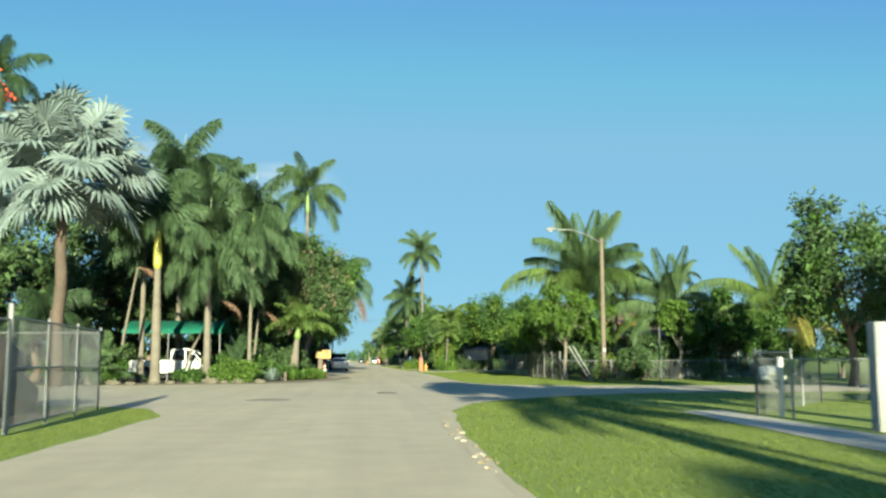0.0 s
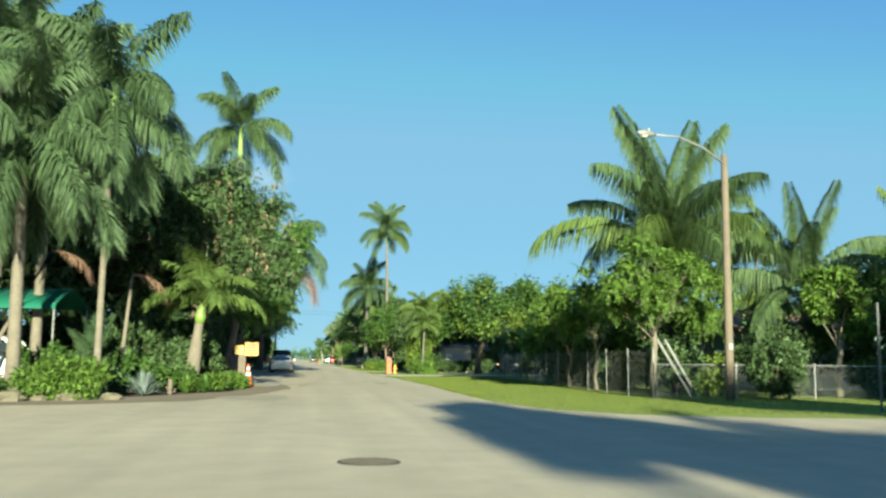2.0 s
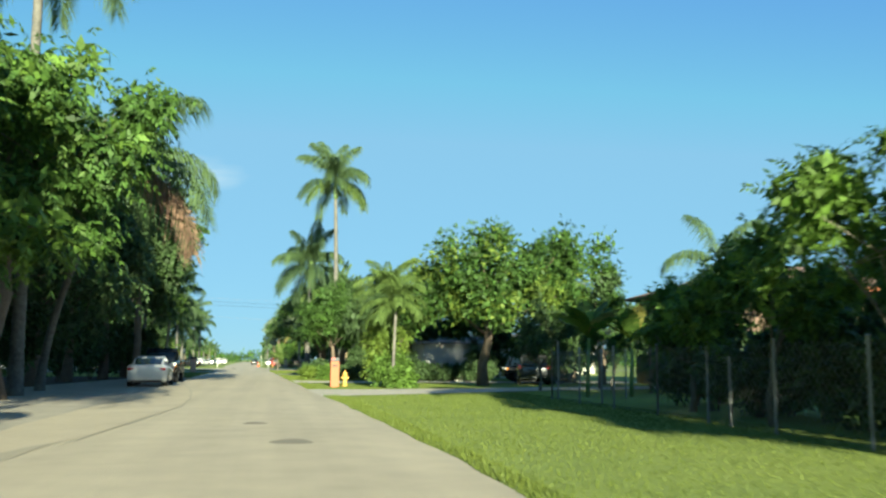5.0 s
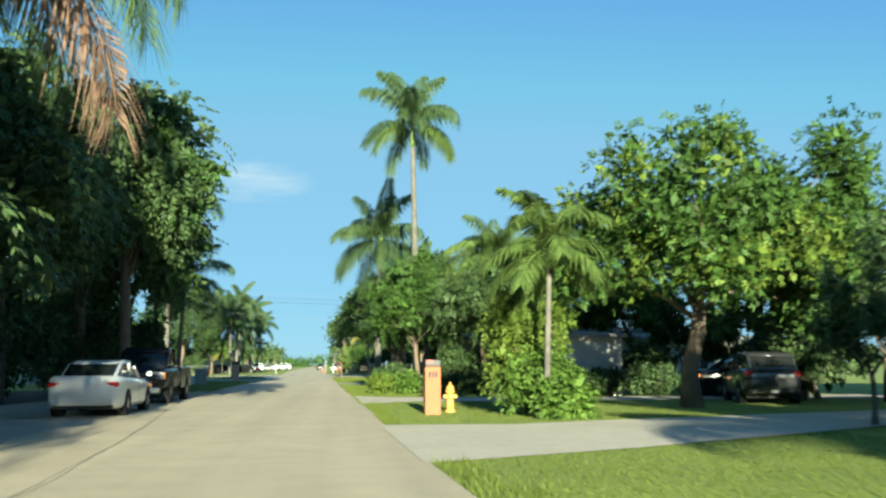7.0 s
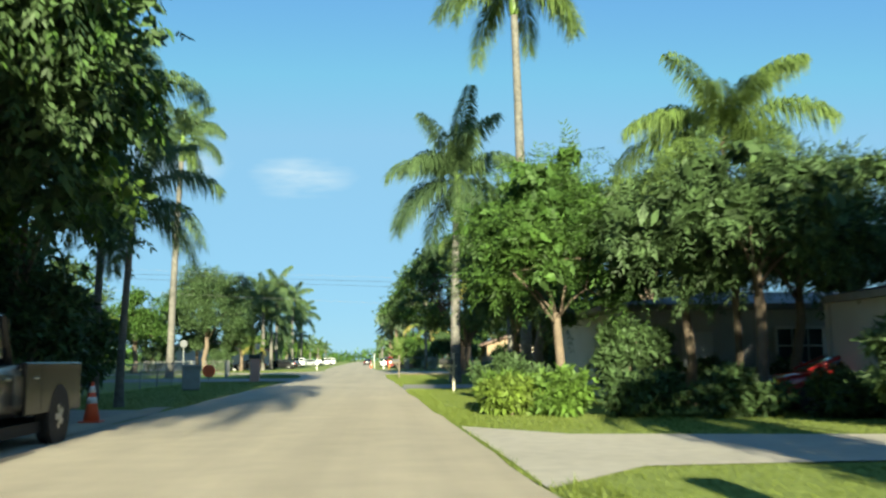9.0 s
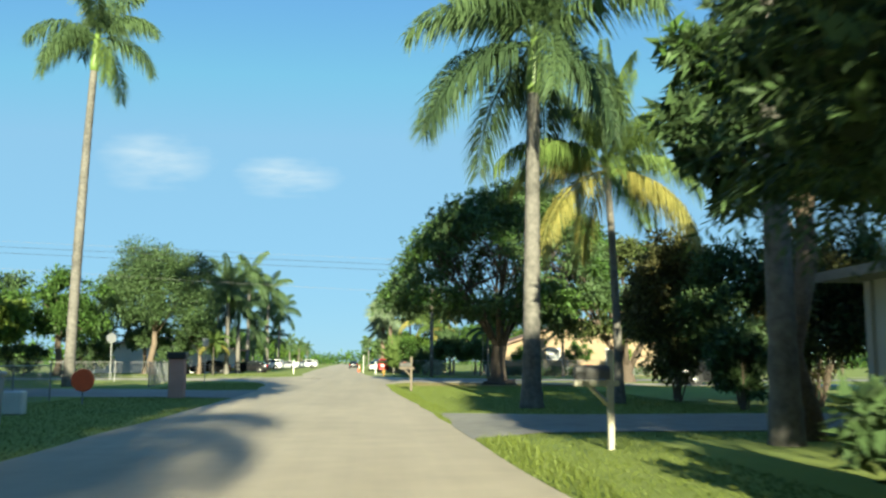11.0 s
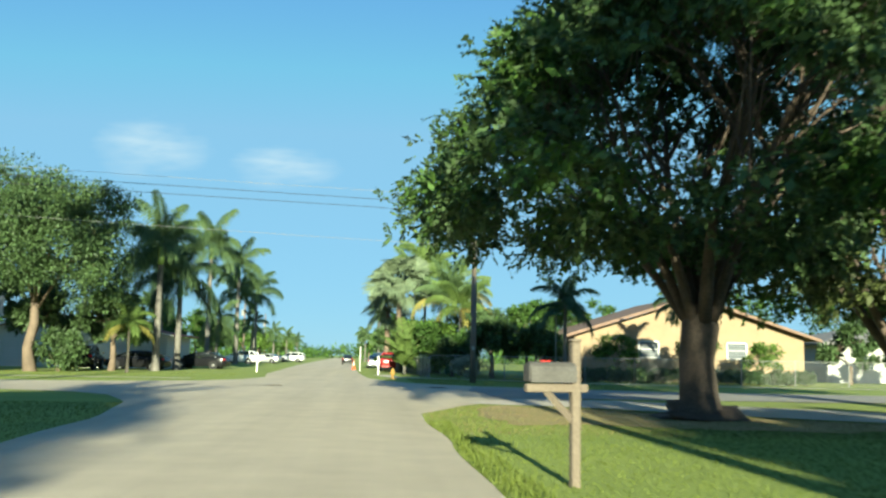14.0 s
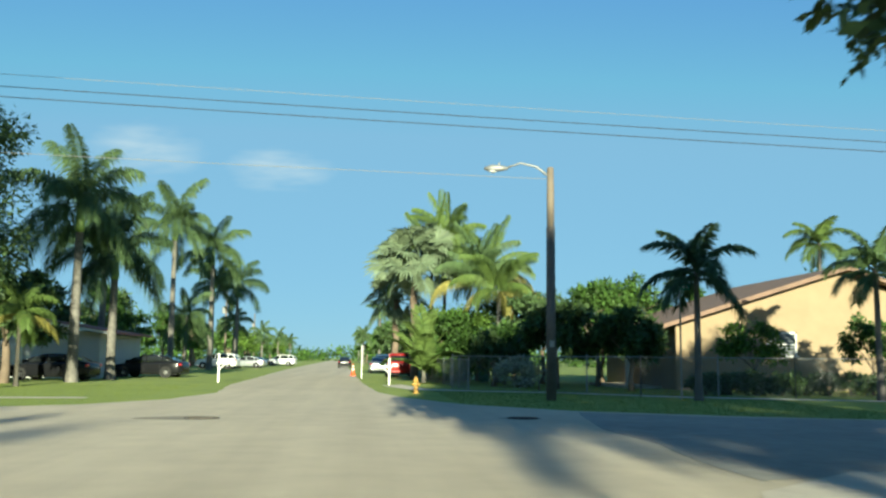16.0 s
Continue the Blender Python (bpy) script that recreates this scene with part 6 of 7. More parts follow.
# right corner lot in front: tree, fence posts, wall
broad_tree(23.6, 43.0, 9.6, 4.4, 4.0, "bushy dark green tree behind the corner lot", .9, M_LEAFDK, M_BARK, 110, 110, .26, .2, 360, second=M_LEAF)
chain_fence([(9.29, 21.33), (9.59, 20.1)], 1.5, "short galvanised gate frame", .1, 1.2, True, "metal_gate", .0025)
chain_fence([(9.29, 21.33), (14.11, 27.68), (26.14, 32.31), (50.15, 34.37)], 1.35, "low chain-link fence round the corner lot", .13, 3.0, thick=.0035)
post_mailbox(9.75, 21.0, 20, M_WHITE, "white mailbox on a pale post beside the path", box=M_WHITE, h=1.35)
single("white_post", Mesh().box((0, 0, 1.0), (.3, .3, 2.1), bev=.02), M_BINGREY, "pale grey square post at the lawn's edge", "post", at=pose(9.72, 16.72, 0))
car("suv", 18.61, 25.63, 100, P_RED, "dark red car parked behind the fence", "parked_suv")
broad_tree(24.14, 31.27, 7.6, 3.6, 3.4, "dense green tree on the corner lot", 1.2, M_LEAF, M_BARK, 60, 130, .28, .2, 120)
broad_tree(30.15, 36.33, 7.5, 3.0, 3.0, "dense green tree on the corner lot", 1.6, M_LEAFDK, M_BARK, 50, 120, .3, .2, 121)

# ---- right side, middle ----
root = thing("mailbox_pillar", "orange stucco mailbox pillar with a black box on top", "mailbox", "mailboxes", at=pose(6.55, 106.8, 0, 0, 0, 2))
part("pillar", Mesh().box((0, 0, .68), (.56, .56, 1.46), bev=.02), M_ORANGE, root)
bx = part("box", Mesh().box((0, 0, 1.52), (.58, .56, .22), bev=.03), M_BLACK, root, "black metal letter box")
part("flag", Mesh().box((-.12, -.29, 1.56), (.22, .02, .1)), M_RED, bx, "red flag")
nb = Mesh()
for k in range(3):
    nb.box((-.12 + .12 * k, -.287, 1.18), (.085, .012, .17))
part("number_bars", nb, M_DARKBAR, root)
root.matrix_basis = root.matrix_basis @ Matrix.Diagonal((.77, .77, .93, 1))
root = thing("fire_hydrant", "yellow fire hydrant beside the mailbox pillar", "fire hydrant", "hydrants", at=pose(7.18, 107.83, 0))
part("barrel", Mesh().tube([(0, 0, -.05), (0, 0, .06), (0, 0, .08), (0, 0, .55), (0, 0, .58), (0, 0, .62)], [.16, .16, .11, .11, .15, .15], 14), M_YELLOW, root, smooth=True)
part("bonnet", Mesh().tube([(0, 0, .62), (0, 0, .72), (0, 0, .78), (0, 0, .80), (0, 0, .86)], [.13, .11, .06, .035, .035], 12), M_YELLOW, root, smooth=True)
for dx, dy in ((-.2, 0), (.2, 0), (0, -.22)):
    part("nozzle", Mesh().tube([(dx * .4, dy * .4, .45), (dx * .9, dy * .9, .45), (dx, dy, .45)], [.065, .065, .05], 10), M_YELLOW, root)
HYDRANT = root
palm("small", 9.3, 104.5, 4.5, "slender palm with arching fronds rising from vines", 1.08, 17, M_FRONDLT, M_ROYALTRUNK, M_CSHAFT, .095, 0, (.15, 0), .6, 22, spear=False)
shrub(9.35, 106.9, 3.9, 1.4, 1.2, "vine-covered bright yellow-green shrub round the palm", M_LEAFYEL, 46, 95, .15, 60, stems=10, spray=(22, .3, 3, .18, .36, .6))
shrub(9.4, 105.7, 1.8, 1.1, 1.0, "leafy green vine climbing round the palm", M_LEAFLT, 36, 95, .13, 62, stems=6, spray=(20, .28, 3, .17, .5, .6))
shrub(9.7, 104.4, .9, .9, .8, "low leafy vine at the palm's foot", M_LEAFLT, 30, 90, .2, 61, spray=(18, .26, 3, .2, .6, .7))
broad_tree(15.0, 109.2, 9.3, 6.1, 5.4, "large round mango tree with dense bright crown", 1.5, M_LEAF, M_BARK, 190, 185, .25, .26, 130, second=M_LEAFYEL, spray=(34, .2, 4, .19, .36, .35), flat=.8, lean=(1.3, .4), clump_r=1.15)
broad_tree(22.2, 116.5, 9.6, 5.0, 4.4, "large dense garden tree", .8, M_LEAF, M_BARK, 80, 140, .34, .35, 131, second=M_LEAFYEL, spray=(22, .22, 4, .27, .34, .35), flat=.8, clump_r=1.15)
for i, (ax, ay, h, r) in enumerate(((21.2, 96.47, 3.4, 1.6), (24.6, 93.39, 3.6, 1.8), (21.4, 92.2, 2.6, 1.3), (25.5, 99.04, 3.2, 1.5))):
    broad_tree(ax, ay, h, r, r, "leafy garden tree in front of the bungalow", .6, M_LEAF if i % 2 else M_LEAFDK, M_PALEBARK, 40, 110, .25, .09, 140 + i, limbs=5)
palm("queen", 19.95, 90.81, 5.2, "garden palm with pale trunk", .7, 11, M_FROND, M_ROYALTRUNK, None, .13, 0, (0, 0), 1, 23)
def banana(x, y, h, label, seed):
    """A banana clump: pale stems and large arching split leaves."""
    rng = random.Random(seed)
    root = thing("banana_plant", label, "banana plant", "banana plants", at=pose(x, y, 0))
    part("stem", Mesh().tube([(0, 0, -.05), (.03, 0, h * .5), (.08, 0, h)], [.09, .075, .05], 9), M_CSHAFT, root, smooth=True)
    for k in range(13):
        a, e = k * 2.4 + rng.random(), radians(rng.uniform(38, 84))
        d, t = Vector((math.cos(a), math.sin(a), 0)), Vector((-math.sin(a), math.cos(a), 0))
        L = rng.uniform(1.5, 2.3)
        m = Mesh()
        spine = [Vector((.08, 0, h)) + d * L * (q * math.cos(e) + .22 * q * q) + Vector((0, 0, L * (q * math.sin(e) - .28 * q * q))) for q in (0, .15, .3, .45, .6, .75, .9, 1)]
        wd = (.03, .2, .34, .4, .39, .32, .18, .02)
        for i in range(7):
            for sg in (-1, 1):
                p, q = spine[i], spine[i + 1]
                lift = Vector((0, 0, rng.uniform(-.02, .09)))
                m.add([p, q, q + t * sg * wd[i + 1] + lift, p + t * sg * wd[i] * .95 + lift], [(0, 1, 2, 3)])
        part("leaf", m, M_FRONDYEL if k == 7 else M_LEAFYEL if k % 3 == 0 else M_LEAFLT, root, "yellowed leaf" if k == 7 else "")


for i, (ax, ay, h, r) in enumerate(((20.6, 124.6, 4.6, 2.0), (23.5, 123.5, 4.6, 2.3))):
    broad_tree(ax, ay, h, r, r, "dark bushy tree before the white house", .3, M_LEAFDK, M_BARK, 40, 90, .27, .1, 350 + i, limbs=4)
broad_tree(23, 111.5, 6.5, 3.2, 3.0, "dark bushy tree by the driveway", .4, M_LEAFDK, M_BARK, 44, 90, .3, .12, 356, limbs=4)
broad_tree(22.6, 96.6, 4.6, 2.2, 2.0, "bushy light tree before the brown house", .05, M_LEAF, M_BARK, 40, 90, .27, .1, 358, limbs=4, spray=(14, .35, 4, .2, .4, .6))
broad_tree(18.3, 97.6, 4.4, 1.7, 1.4, "small feathery tree by the driveway's end", .3, M_LEAF, M_PALEBARK, 46, 90, .22, .06, 146, limbs=5, spray=(16, .4, 6, .13, .3, .5))
banana(15.4, 92.9, 2.3, "banana plant with large leaves and one yellow leaf", 1)
banana(17.4, 93.4, 2.2, "low banana plant with large split leaves", 2)
banana(19.4, 92.6, 2.0, "banana plant with large split leaves", 5)
shrub(21.0, 113.6, 2.9, 1.9, 1.4, "dark leafy shrub before the white house", M_LEAFDK, 30, 90, .24, 361)
broad_tree(22.6, 115.5, 5.4, 2.7, 2.3, "dark bushy tree before the white house", .2, M_LEAFDK, M_BARK, 40, 90, .27, .1, 359, limbs=4)
broad_tree(15.7, 100.4, 4.3, 1.8, 1.6, "small feathery tree on the lawn by the driveway", .3, M_LEAFDK, M_PALEBARK, 50, 90, .22, .06, 145, limbs=5, spray=(16, .4, 6, .13, .3, .5))
car("suv", 19.0, 113.0, -14, P_GREY, "grey sport utility vehicle parked on the driveway", "parked_suv")
car("suv", 21.0, 118.4, 84, P_BLACK, "dark car parked by the white garage", "parked_suv")
house(10.4, 131.5, 0, 16, 10, 2.7, .9, M_WHITEWALL, M_GREYROOF, "white bungalow behind dark trees", [(5.4, 1.6, 1.5, 1.1, 2), (9.5, 1.6, 1.5, 1.1, 2), (13.6, 1.6, 1.5, 1.1, 2)], 2.2, gable=False)
house(13.5, 120.2, 0, 2.7, 4.5, 2.5, .35, M_WHITEWALL, M_GREYROOF, "small white garage beside the driveway", (), None, over=.2, gable=False, name="garage")
for i, (ax, ay, h, r) in enumerate(((17.6, 121.4, 2.6, 1.6), (12.4, 119.4, 2.2, 1.0), (15.4, 119.2, 1.3, 1.3), (13.6, 119.2, 1.2, 1.1), (17.2, 119.0, 1.5, 1.2), (21.8, 117.5, 2.6, 1.8))):
    shrub(ax, ay, h, r, 1.0, "dark leafy shrub beside the white garage", M_LEAFDK, 26, 90, .2, 500 + i)
car("sedan", 14.32, 124.93, 80, P_RED, "dark red car in front of the white house")
for i, (ax, ay, h, r, bs, lm) in enumerate(((7.9, 129.4, 7.9, 2.5, 1.0, M_LEAF), (11.7, 124.6, 6.2, 3.0, 2.5, M_LEAFDK), (15.4, 127.0, 7.0, 3.4, 2.0, M_LEAFDK), (11.3, 128.6, 6.8, 2.8, 2.0, M_LEAFDK), (13.4, 126.2, 6.4, 2.8, 2.0, M_LEAFDK), (7.6, 135.5, 7.4, 2.4, .9, M_LEAFDK), (18.22, 125.43, 6.6, 2.8, 1.6, M_LEAF), (17.4, 147.5, 5.6, 2.4, 1.4, M_LEAFDK))):
    broad_tree(ax, ay, h, r, r, "dark feathery tree with layered branches", bs, lm, M_BARK, 110, 125, .26, .13, 150 + i, flat=.38, spray=(11, .8, 7, .22, .19, .35))
# two mostly hidden trees by the bungalow, added to shade the lawn further on
broad_tree(9.9, 142.9, 9.6, 2.4, 1.8, "dense tall tree added to shade the lawn", 2.8, M_LEAFDK, M_BARK, 90, 120, .3, .2, 162, second=M_LEAF)
broad_tree(14.6, 143.2, 10.6, 3.8, 2.6, "dense tall tree added to shade the lawn", 2.8, M_LEAFDK, M_BARK, 90, 120, .3, .2, 163, second=M_LEAF)
for i, (ax, ay, h, r) in enumerate(((10.6, 130.2, 2.3, 1.1), (12.6, 130.5, 1.2, 1.0), (17.5, 129.6, 2.5, 1.8), (20.2, 129.2, 2.4, 1.6), (14.8, 130.4, 1.2, 1.0))):
    shrub(ax, ay, h, r, .8, "dark leafy shrub against the white bungalow", M_LEAFDK, 28, 90, .2, 540 + i)
palm("queen", 12.0, 126.6, 6.9, "palm with light green arching fronds among dark trees", .8, 19, M_FRONDLT, M_BARK, None, .1, 0, (-.2, 0), 1, 25, levels=(0, 1, 1, 2, 3))
for i, (ax, ay, h, rx, lm) in enumerate(((5.95, 125.4, .85, .7, M_LEAFYEL), (7.1, 124.9, 1.0, .8, M_LEAFLT), (8.9, 124.3, 1.0, 1.1, M_LEAFDK), (9.7, 129.6, 2.6, 1.0, M_LEAFDK), (10.8, 123.6, 1.0, 1.3, M_LEAFDK), (13.0, 122.9, .95, 1.4, M_LEAFDK), (15.5, 122.4, 1.0, 1.4, M_LEAFDK), (6.33, 127, 1.0, .9, M_LEAFLT), (7.15, 129.36, 1.2, 1.1, M_LEAFDK), (7, 134.29, 1.4, 1.2, M_LEAFDK))):
    shrub(ax, ay, h, rx, .9, "leafy hedge shrub along the driveway", lm, 26, 110, .17, 70 + i)
palm("royal", 9.0, 142.0, 17.9, "very tall royal palm with a pale trunk", 1.25, 17, M_FROND, M_ROYALTRUNK, M_CSHAFT, .22, .1, (-.3, 0), 1.8, 26, lower=M_FRONDLT)
palm("royal", 6.95, 154.3, 11.4, "royal palm with a stout grey trunk and yellow spear", 1.4, 18, M_FROND, M_ROYALTRUNK, M_CSHAFT, .27, .05, (.2, 0), 1.8, 27, lower=M_FRONDDK)
M_OLDMETAL = mat("weathered_dark_metal", (0.09, 0.085, 0.078), (0.05, 0.046, 0.042), 0.7, 4, 30, 0.3)
post_mailbox(5.9, 141.4, 0, M_CREAMPAINT, "pale wooden mailbox post with a dark box and red flag", box=M_OLDMETAL, h=1.5, flag=True)
palm("coconut", 10.4, 157.2, 8.2, "coconut palm with yellowing lower fronds", .9, 22, M_FRONDLT, M_ROYALTRUNK, None, .15, 0, (-.3, 0), 1, 28, levels=(0, 1, 2, 3, 3, 4), lower=M_FRONDYEL)
for i, (ax, ay, h, r, lm) in enumerate(((12.7, 158.2, 6.2, 1.9, M_LEAFAUT), (13.9, 155.6, 5.8, 2.0, M_LEAFDK), (13.6, 161, 6.2, 2.2, M_LEAFAUT), (15.9, 154.6, 6.0, 2.2, M_LEAFAUT), (18.1, 153.6, 6.0, 2.4, M_LEAFDK), (17.15, 158, 6.2, 2.4, M_LEAF), (20.8, 153.9, 6.4, 2.6, M_LEAFAUT))):
    shrub(ax, ay, h, r, 1.8, "tall croton hedge with yellow and rust leaves", lm, 70, 130, .2, 90 + i, stems=9)
shrub(12.89, 152.99, 2.6, 1.2, 1.0, "dark green garden shrub by the driveway", M_LEAFDK, 30, 110, .2, 99)
post_mailbox(4.12, 170.4, 12, M_WOODPOLE, "weathered wooden mailbox post with a grey box", box=M_OLDMETAL, h=1.55, flag=True)
spread_tree(9.9, 182.3, "large spreading shade tree with a thick forked trunk", 0.44, 2.5, 6.4, 7.8, 11.8, 4.9, 3.8, peak=(.9, -.3), shift=(.15, .9), mains=9, clumps=400, clump_r=1.05, material=M_LEAFDK, second=M_LEAF, bark=M_GNARLBARK, seed=48, spray=(34, .36, 4, .17, .6, .5))
M_OLIVELEAF = leafmat("leaf_olive", (0.095, 0.115, 0.034), (0.055, 0.072, 0.022), 0.5, 0.25)
spread_tree(19.6, 189, "spreading shade tree with several gnarled stems", 0.5, 1.2, 5.8, 5.0, 9.6, 3.8, 3.0, peak=(.3, 0), mains=9, clumps=150, clump_r=1.0, material=M_OLIVELEAF, second=M_LEAF, bark=M_GNARLBARK, seed=161, spray=(20, .4, 4, .22, .55, .5))
single("tree_root_flare", Mesh().ball((0, 0, 0), .85, 18, 10, (1.15, 1.0, .36), .9, 2), M_GNARLBARK, "gnarled roots at the shade tree's foot", "tree roots", at=pose(9.9, 182.3, 0.05), smooth=True)
car("suv", 22.7, 181.2, 92, P_BLACK, "black sport utility vehicle parked beside the walk", "parked_suv")
house(25.37, 158.17, 0, 14, 10, 2.9, 1.6, M_CREAM, M_GREYROOF, "cream bungalow behind the croton hedge", [(3, 1.6, 1.5, 1.1, 2), (9, 1.6, 1.5, 1.1, 2)], 6, gable=False)

# ---- left side, middle ----
chain_fence([(-8.69, 136.26), (-8.81, 160.11)], 1.2, "low chain-link fence along the lawn", .15, 3.2, thick=.0035)
chain_fence([(-9.07, 175.61), (-11.05, 189.4), (-28.53, 191.18)], 1.3, "low chain-link fence along the lawn", .15, 3.2, thick=.0035)
root = thing("wheeled_bin", "grey wheeled waste bin on the grass", "waste bin", at=pose(-5.5, 146.0, 0, 0, 0, 10))
part("bin_body", Mesh().box((0, 0, .55), (.75, .75, 1.0), bev=.04, taper=1.1), M_BINGREY, root)
part("lid", Mesh().box((0, 0, 1.1), (.9, .9, .1), bev=.03), M_BINGREY, root)
for dx in (-.3, .3):
    part("wheel", Mesh().tube([(dx - .04, .38, .12), (dx + .04, .38, .12)], .12, 12), M_TYRE, root)
root = thing("brick_mailbox", "brownish pink stucco mailbox pillar with a dark cap", "mailbox", "mailboxes", at=pose(-5.0, 162.5, 0))
part("pillar", Mesh().box((0, 0, .7), (.55, .55, 1.5), bev=.02), M_BRICKP, root)
part("cap", Mesh().box((0, 0, 1.56), (.7, .7, .26), bev=.04), M_BLACK, root, "dark letter box cap")
root = thing("round_marker", "round orange disc marker on a short stake on the lawn", "marker", at=pose(-6.85, 157.21, 0))
part("stake", Mesh().tube([(0, .03, -.05), (0, .03, .5)], .025, 7), M_STEEL, root)
part("disc", Mesh().tube([(0, -.03, .75), (0, -.01, .75), (0, .01, .75), (0, .03, .75)], [.33, .36, .36, .33], 20), M_CONE, root)
single("white_bin", Mesh().box((0, 0, .3), (.5, .4, .6), bev=.04), M_WHITE, "white box on the lawn", "box", at=pose(-6.78, 151.42, 0))
palm("royal", -13.77, 177.92, 19.4, "very tall royal palm with a pale trunk on the lawn", 1.2, 15, M_FROND, M_ROYALTRUNK, M_CSHAFT, .27, .08, (.6, 0), 2.0, 29, lower=M_FRONDLT)
for i, (ax, ay, h, r, lm) in enumerate(((-15.9, 147.73, 9, 4, M_LEAFDK), (-20.63, 158.17, 9.5, 4.5, M_LEAFDK), (-22.57, 171.93, 10, 5, M_LEAFDK), (-25.56, 185.21, 10.5, 5, M_LEAF), (-16.11, 160.11, 5.5, 2.5, M_LEAF), (-32.51, 194.73, 11, 5, M_LEAFDK), (-14.14, 141.17, 8, 3.6, M_LEAFDK), (-22.55, 189.4, 6.5, 2.6, M_LEAFYEL))):
    broad_tree(ax, ay, h, r, r, "leafy tree behind the lawn", 1.2, lm, M_BARK, 60, 88, .38, .2, 170 + i)
house(-32.79, 151.02, 0, 14, 9, 2.9, 1.5, M_WHITEWALL, M_GREYROOF, "white bungalow behind the trees", [(3, 1.6, 1.4, 1.1, 2), (9, 1.6, 1.4, 1.1, 2)], 6, gable=False)
house(-33.57, 173.77, 0, 13, 9, 2.9, 1.5, M_CREAM, M_BROWNROOF, "cream bungalow behind the lawn", [(3, 1.6, 1.4, 1.1, 2), (9, 1.6, 1.4, 1.1, 2)], 6, gable=False)
for ax, ay, rz, pm in ((-12.29, 151.02, 20, P_BLACK), (-14.15, 156.72, 0, P_GREY)):
    car("sedan", ax, ay, rz, pm, "dark car parked by the lawn")
sign_post(-8.1, 186.2, 2.8, "road sign with a pale rectangular plate", "rect")
sign_post(-16.9, 197.3, 3.45, "stop sign seen from behind", "octagon")

# ---- second crossing: left ----
broad_tree(-19.2, 221, 14.4, 7.0, 6.2, "large round-headed dark tree", 1.4, M_LEAFDK, M_BARK, 200, 220, .23, .3, 190)
for i, (ax, ay, h, r) in enumerate(((-24, 216.5, 3.4, 2.4), (-18, 222.5, 2.8, 2.0), (-29, 213.5, 3.4, 2.6), (-34, 209.5, 3.6, 2.8), (-39, 208, 3.6, 2.8))):
    shrub(ax, ay, h, r, 1.8, "dark rounded shrub under the corner trees", M_LEAFDK, 34, 90, .26, 400 + i)
for i, (ax, ay, h, r, bs, lm) in enumerate(((-15.8, 227, 6.2, 2.6, .8, M_LEAFDK), (-22, 229, 8, 3.4, .7, M_LEAFDK), (-30, 206, 9, 4, .8, M_LEAF), (-27, 224, 8.5, 3.6, .7, M_LEAFDK))):
    broad_tree(ax, ay, h, r, r, "leafy dark tree massed beside the house", bs, lm, M_BARK, 60, 110, .34, .2, 195 + i)
broad_tree(-25.89, 212.93, 10.5, 4.6, 4.4, "leafy tree beside the house", 1.4, M_LEAF, M_BARK, 70, 120, .34, .3, 191)
broad_tree(-34.39, 216.27, 11.5, 5, 5, "leafy tree beside the house", 1.4, M_LEAFDK, M_BARK, 70, 120, .36, .3, 192)
for i, (ax, ay, tp, sc, lm) in enumerate(((-13.3, 229.3, 9.4, 1.25, M_FROND), (-12.9, 235, 7.4, 1.25, M_FRONDDK), (-15.8, 266, 13.6, 1.35, M_FROND), (-14.3, 278.5, 12.6, 1.3, M_FROND), (-14.6, 301, 10.8, 1.3, M_FRONDDK), (-17.6, 250, 10.0, 1.3, M_FRONDDK), (-16.0, 290, 10.0, 1.2, M_FROND))):
    palm("royal", ax, ay, tp, "royal palm in a row along the verge", sc, 14, lm, M_ROYALTRUNK, M_CSHAFT, .27, .05, (0, 0), 1.6, 200 + i, group="row of royal palms")
for i, (ax, ay, h, r) in enumerate(((-20.5, 246, 7.5, 3.2), (-20, 259, 7.5, 3.2), (-22.5, 271, 8.5, 3.6), (-20.5, 285, 8, 3.4), (-21, 300, 8, 3.4))):
    broad_tree(ax, ay, h, r, r, "dark leafy tree behind the row of palms", .6, M_LEAF if i % 2 else M_LEAFDK, M_BARK, 40, 80, .4, .16, 370 + i, limbs=4)
palm("small", -13.6, 222.5, 3.3, "small palm with drooping yellow-green fronds", 1.1, 11, M_FRONDLT, M_PALEBARK, None, .1, 0, (0, 0), 1, 210, lower=M_FRONDYEL)
palm("queen", -16.1, 274.89, 5.4, "bushy palm with drooping fronds", .95, 13, M_FROND, M_ROYALTRUNK, None, .15, 0, (0, 0), 1, 211)
house(-31.49, 238.54, 0, 17, 10, 2.7, 1.4, M_WHITEWALL, M_REDROOF, "white bungalow with a dull red gable", [(3, 1.5, 1.4, 1.1, 2), (8, 1.5, 1.4, 1.1, 2)], 12, gable=True, fascia=M_WHITE)
single("garage_door", Mesh().box((0, 0, 1.1), (2.6, .1, 2.2), bev=.01), mat("pale_blue_door", (0.45, 0.5, 0.55), None, .6, 2, 20, .1), "pale blue garage door", "garage door", at=pose(-22.79, 238.39, 0))
car("suv", -18.45, 229.9, 5, P_BLACK, "dark sport utility vehicle parked before the house", "parked_suv")
car("sedan", -15.46, 233.08, 80, P_BLACK, "dark car parked between palm trunks")
car("sedan", -12.31, 242.52, 80, P_BLACK, "dark car parked between palm trunks")
post_mailbox(-6.2, 231.2, 180, M_WHITE, "white mailbox post with a white box on the verge", box=M_WHITE, h=1.5)
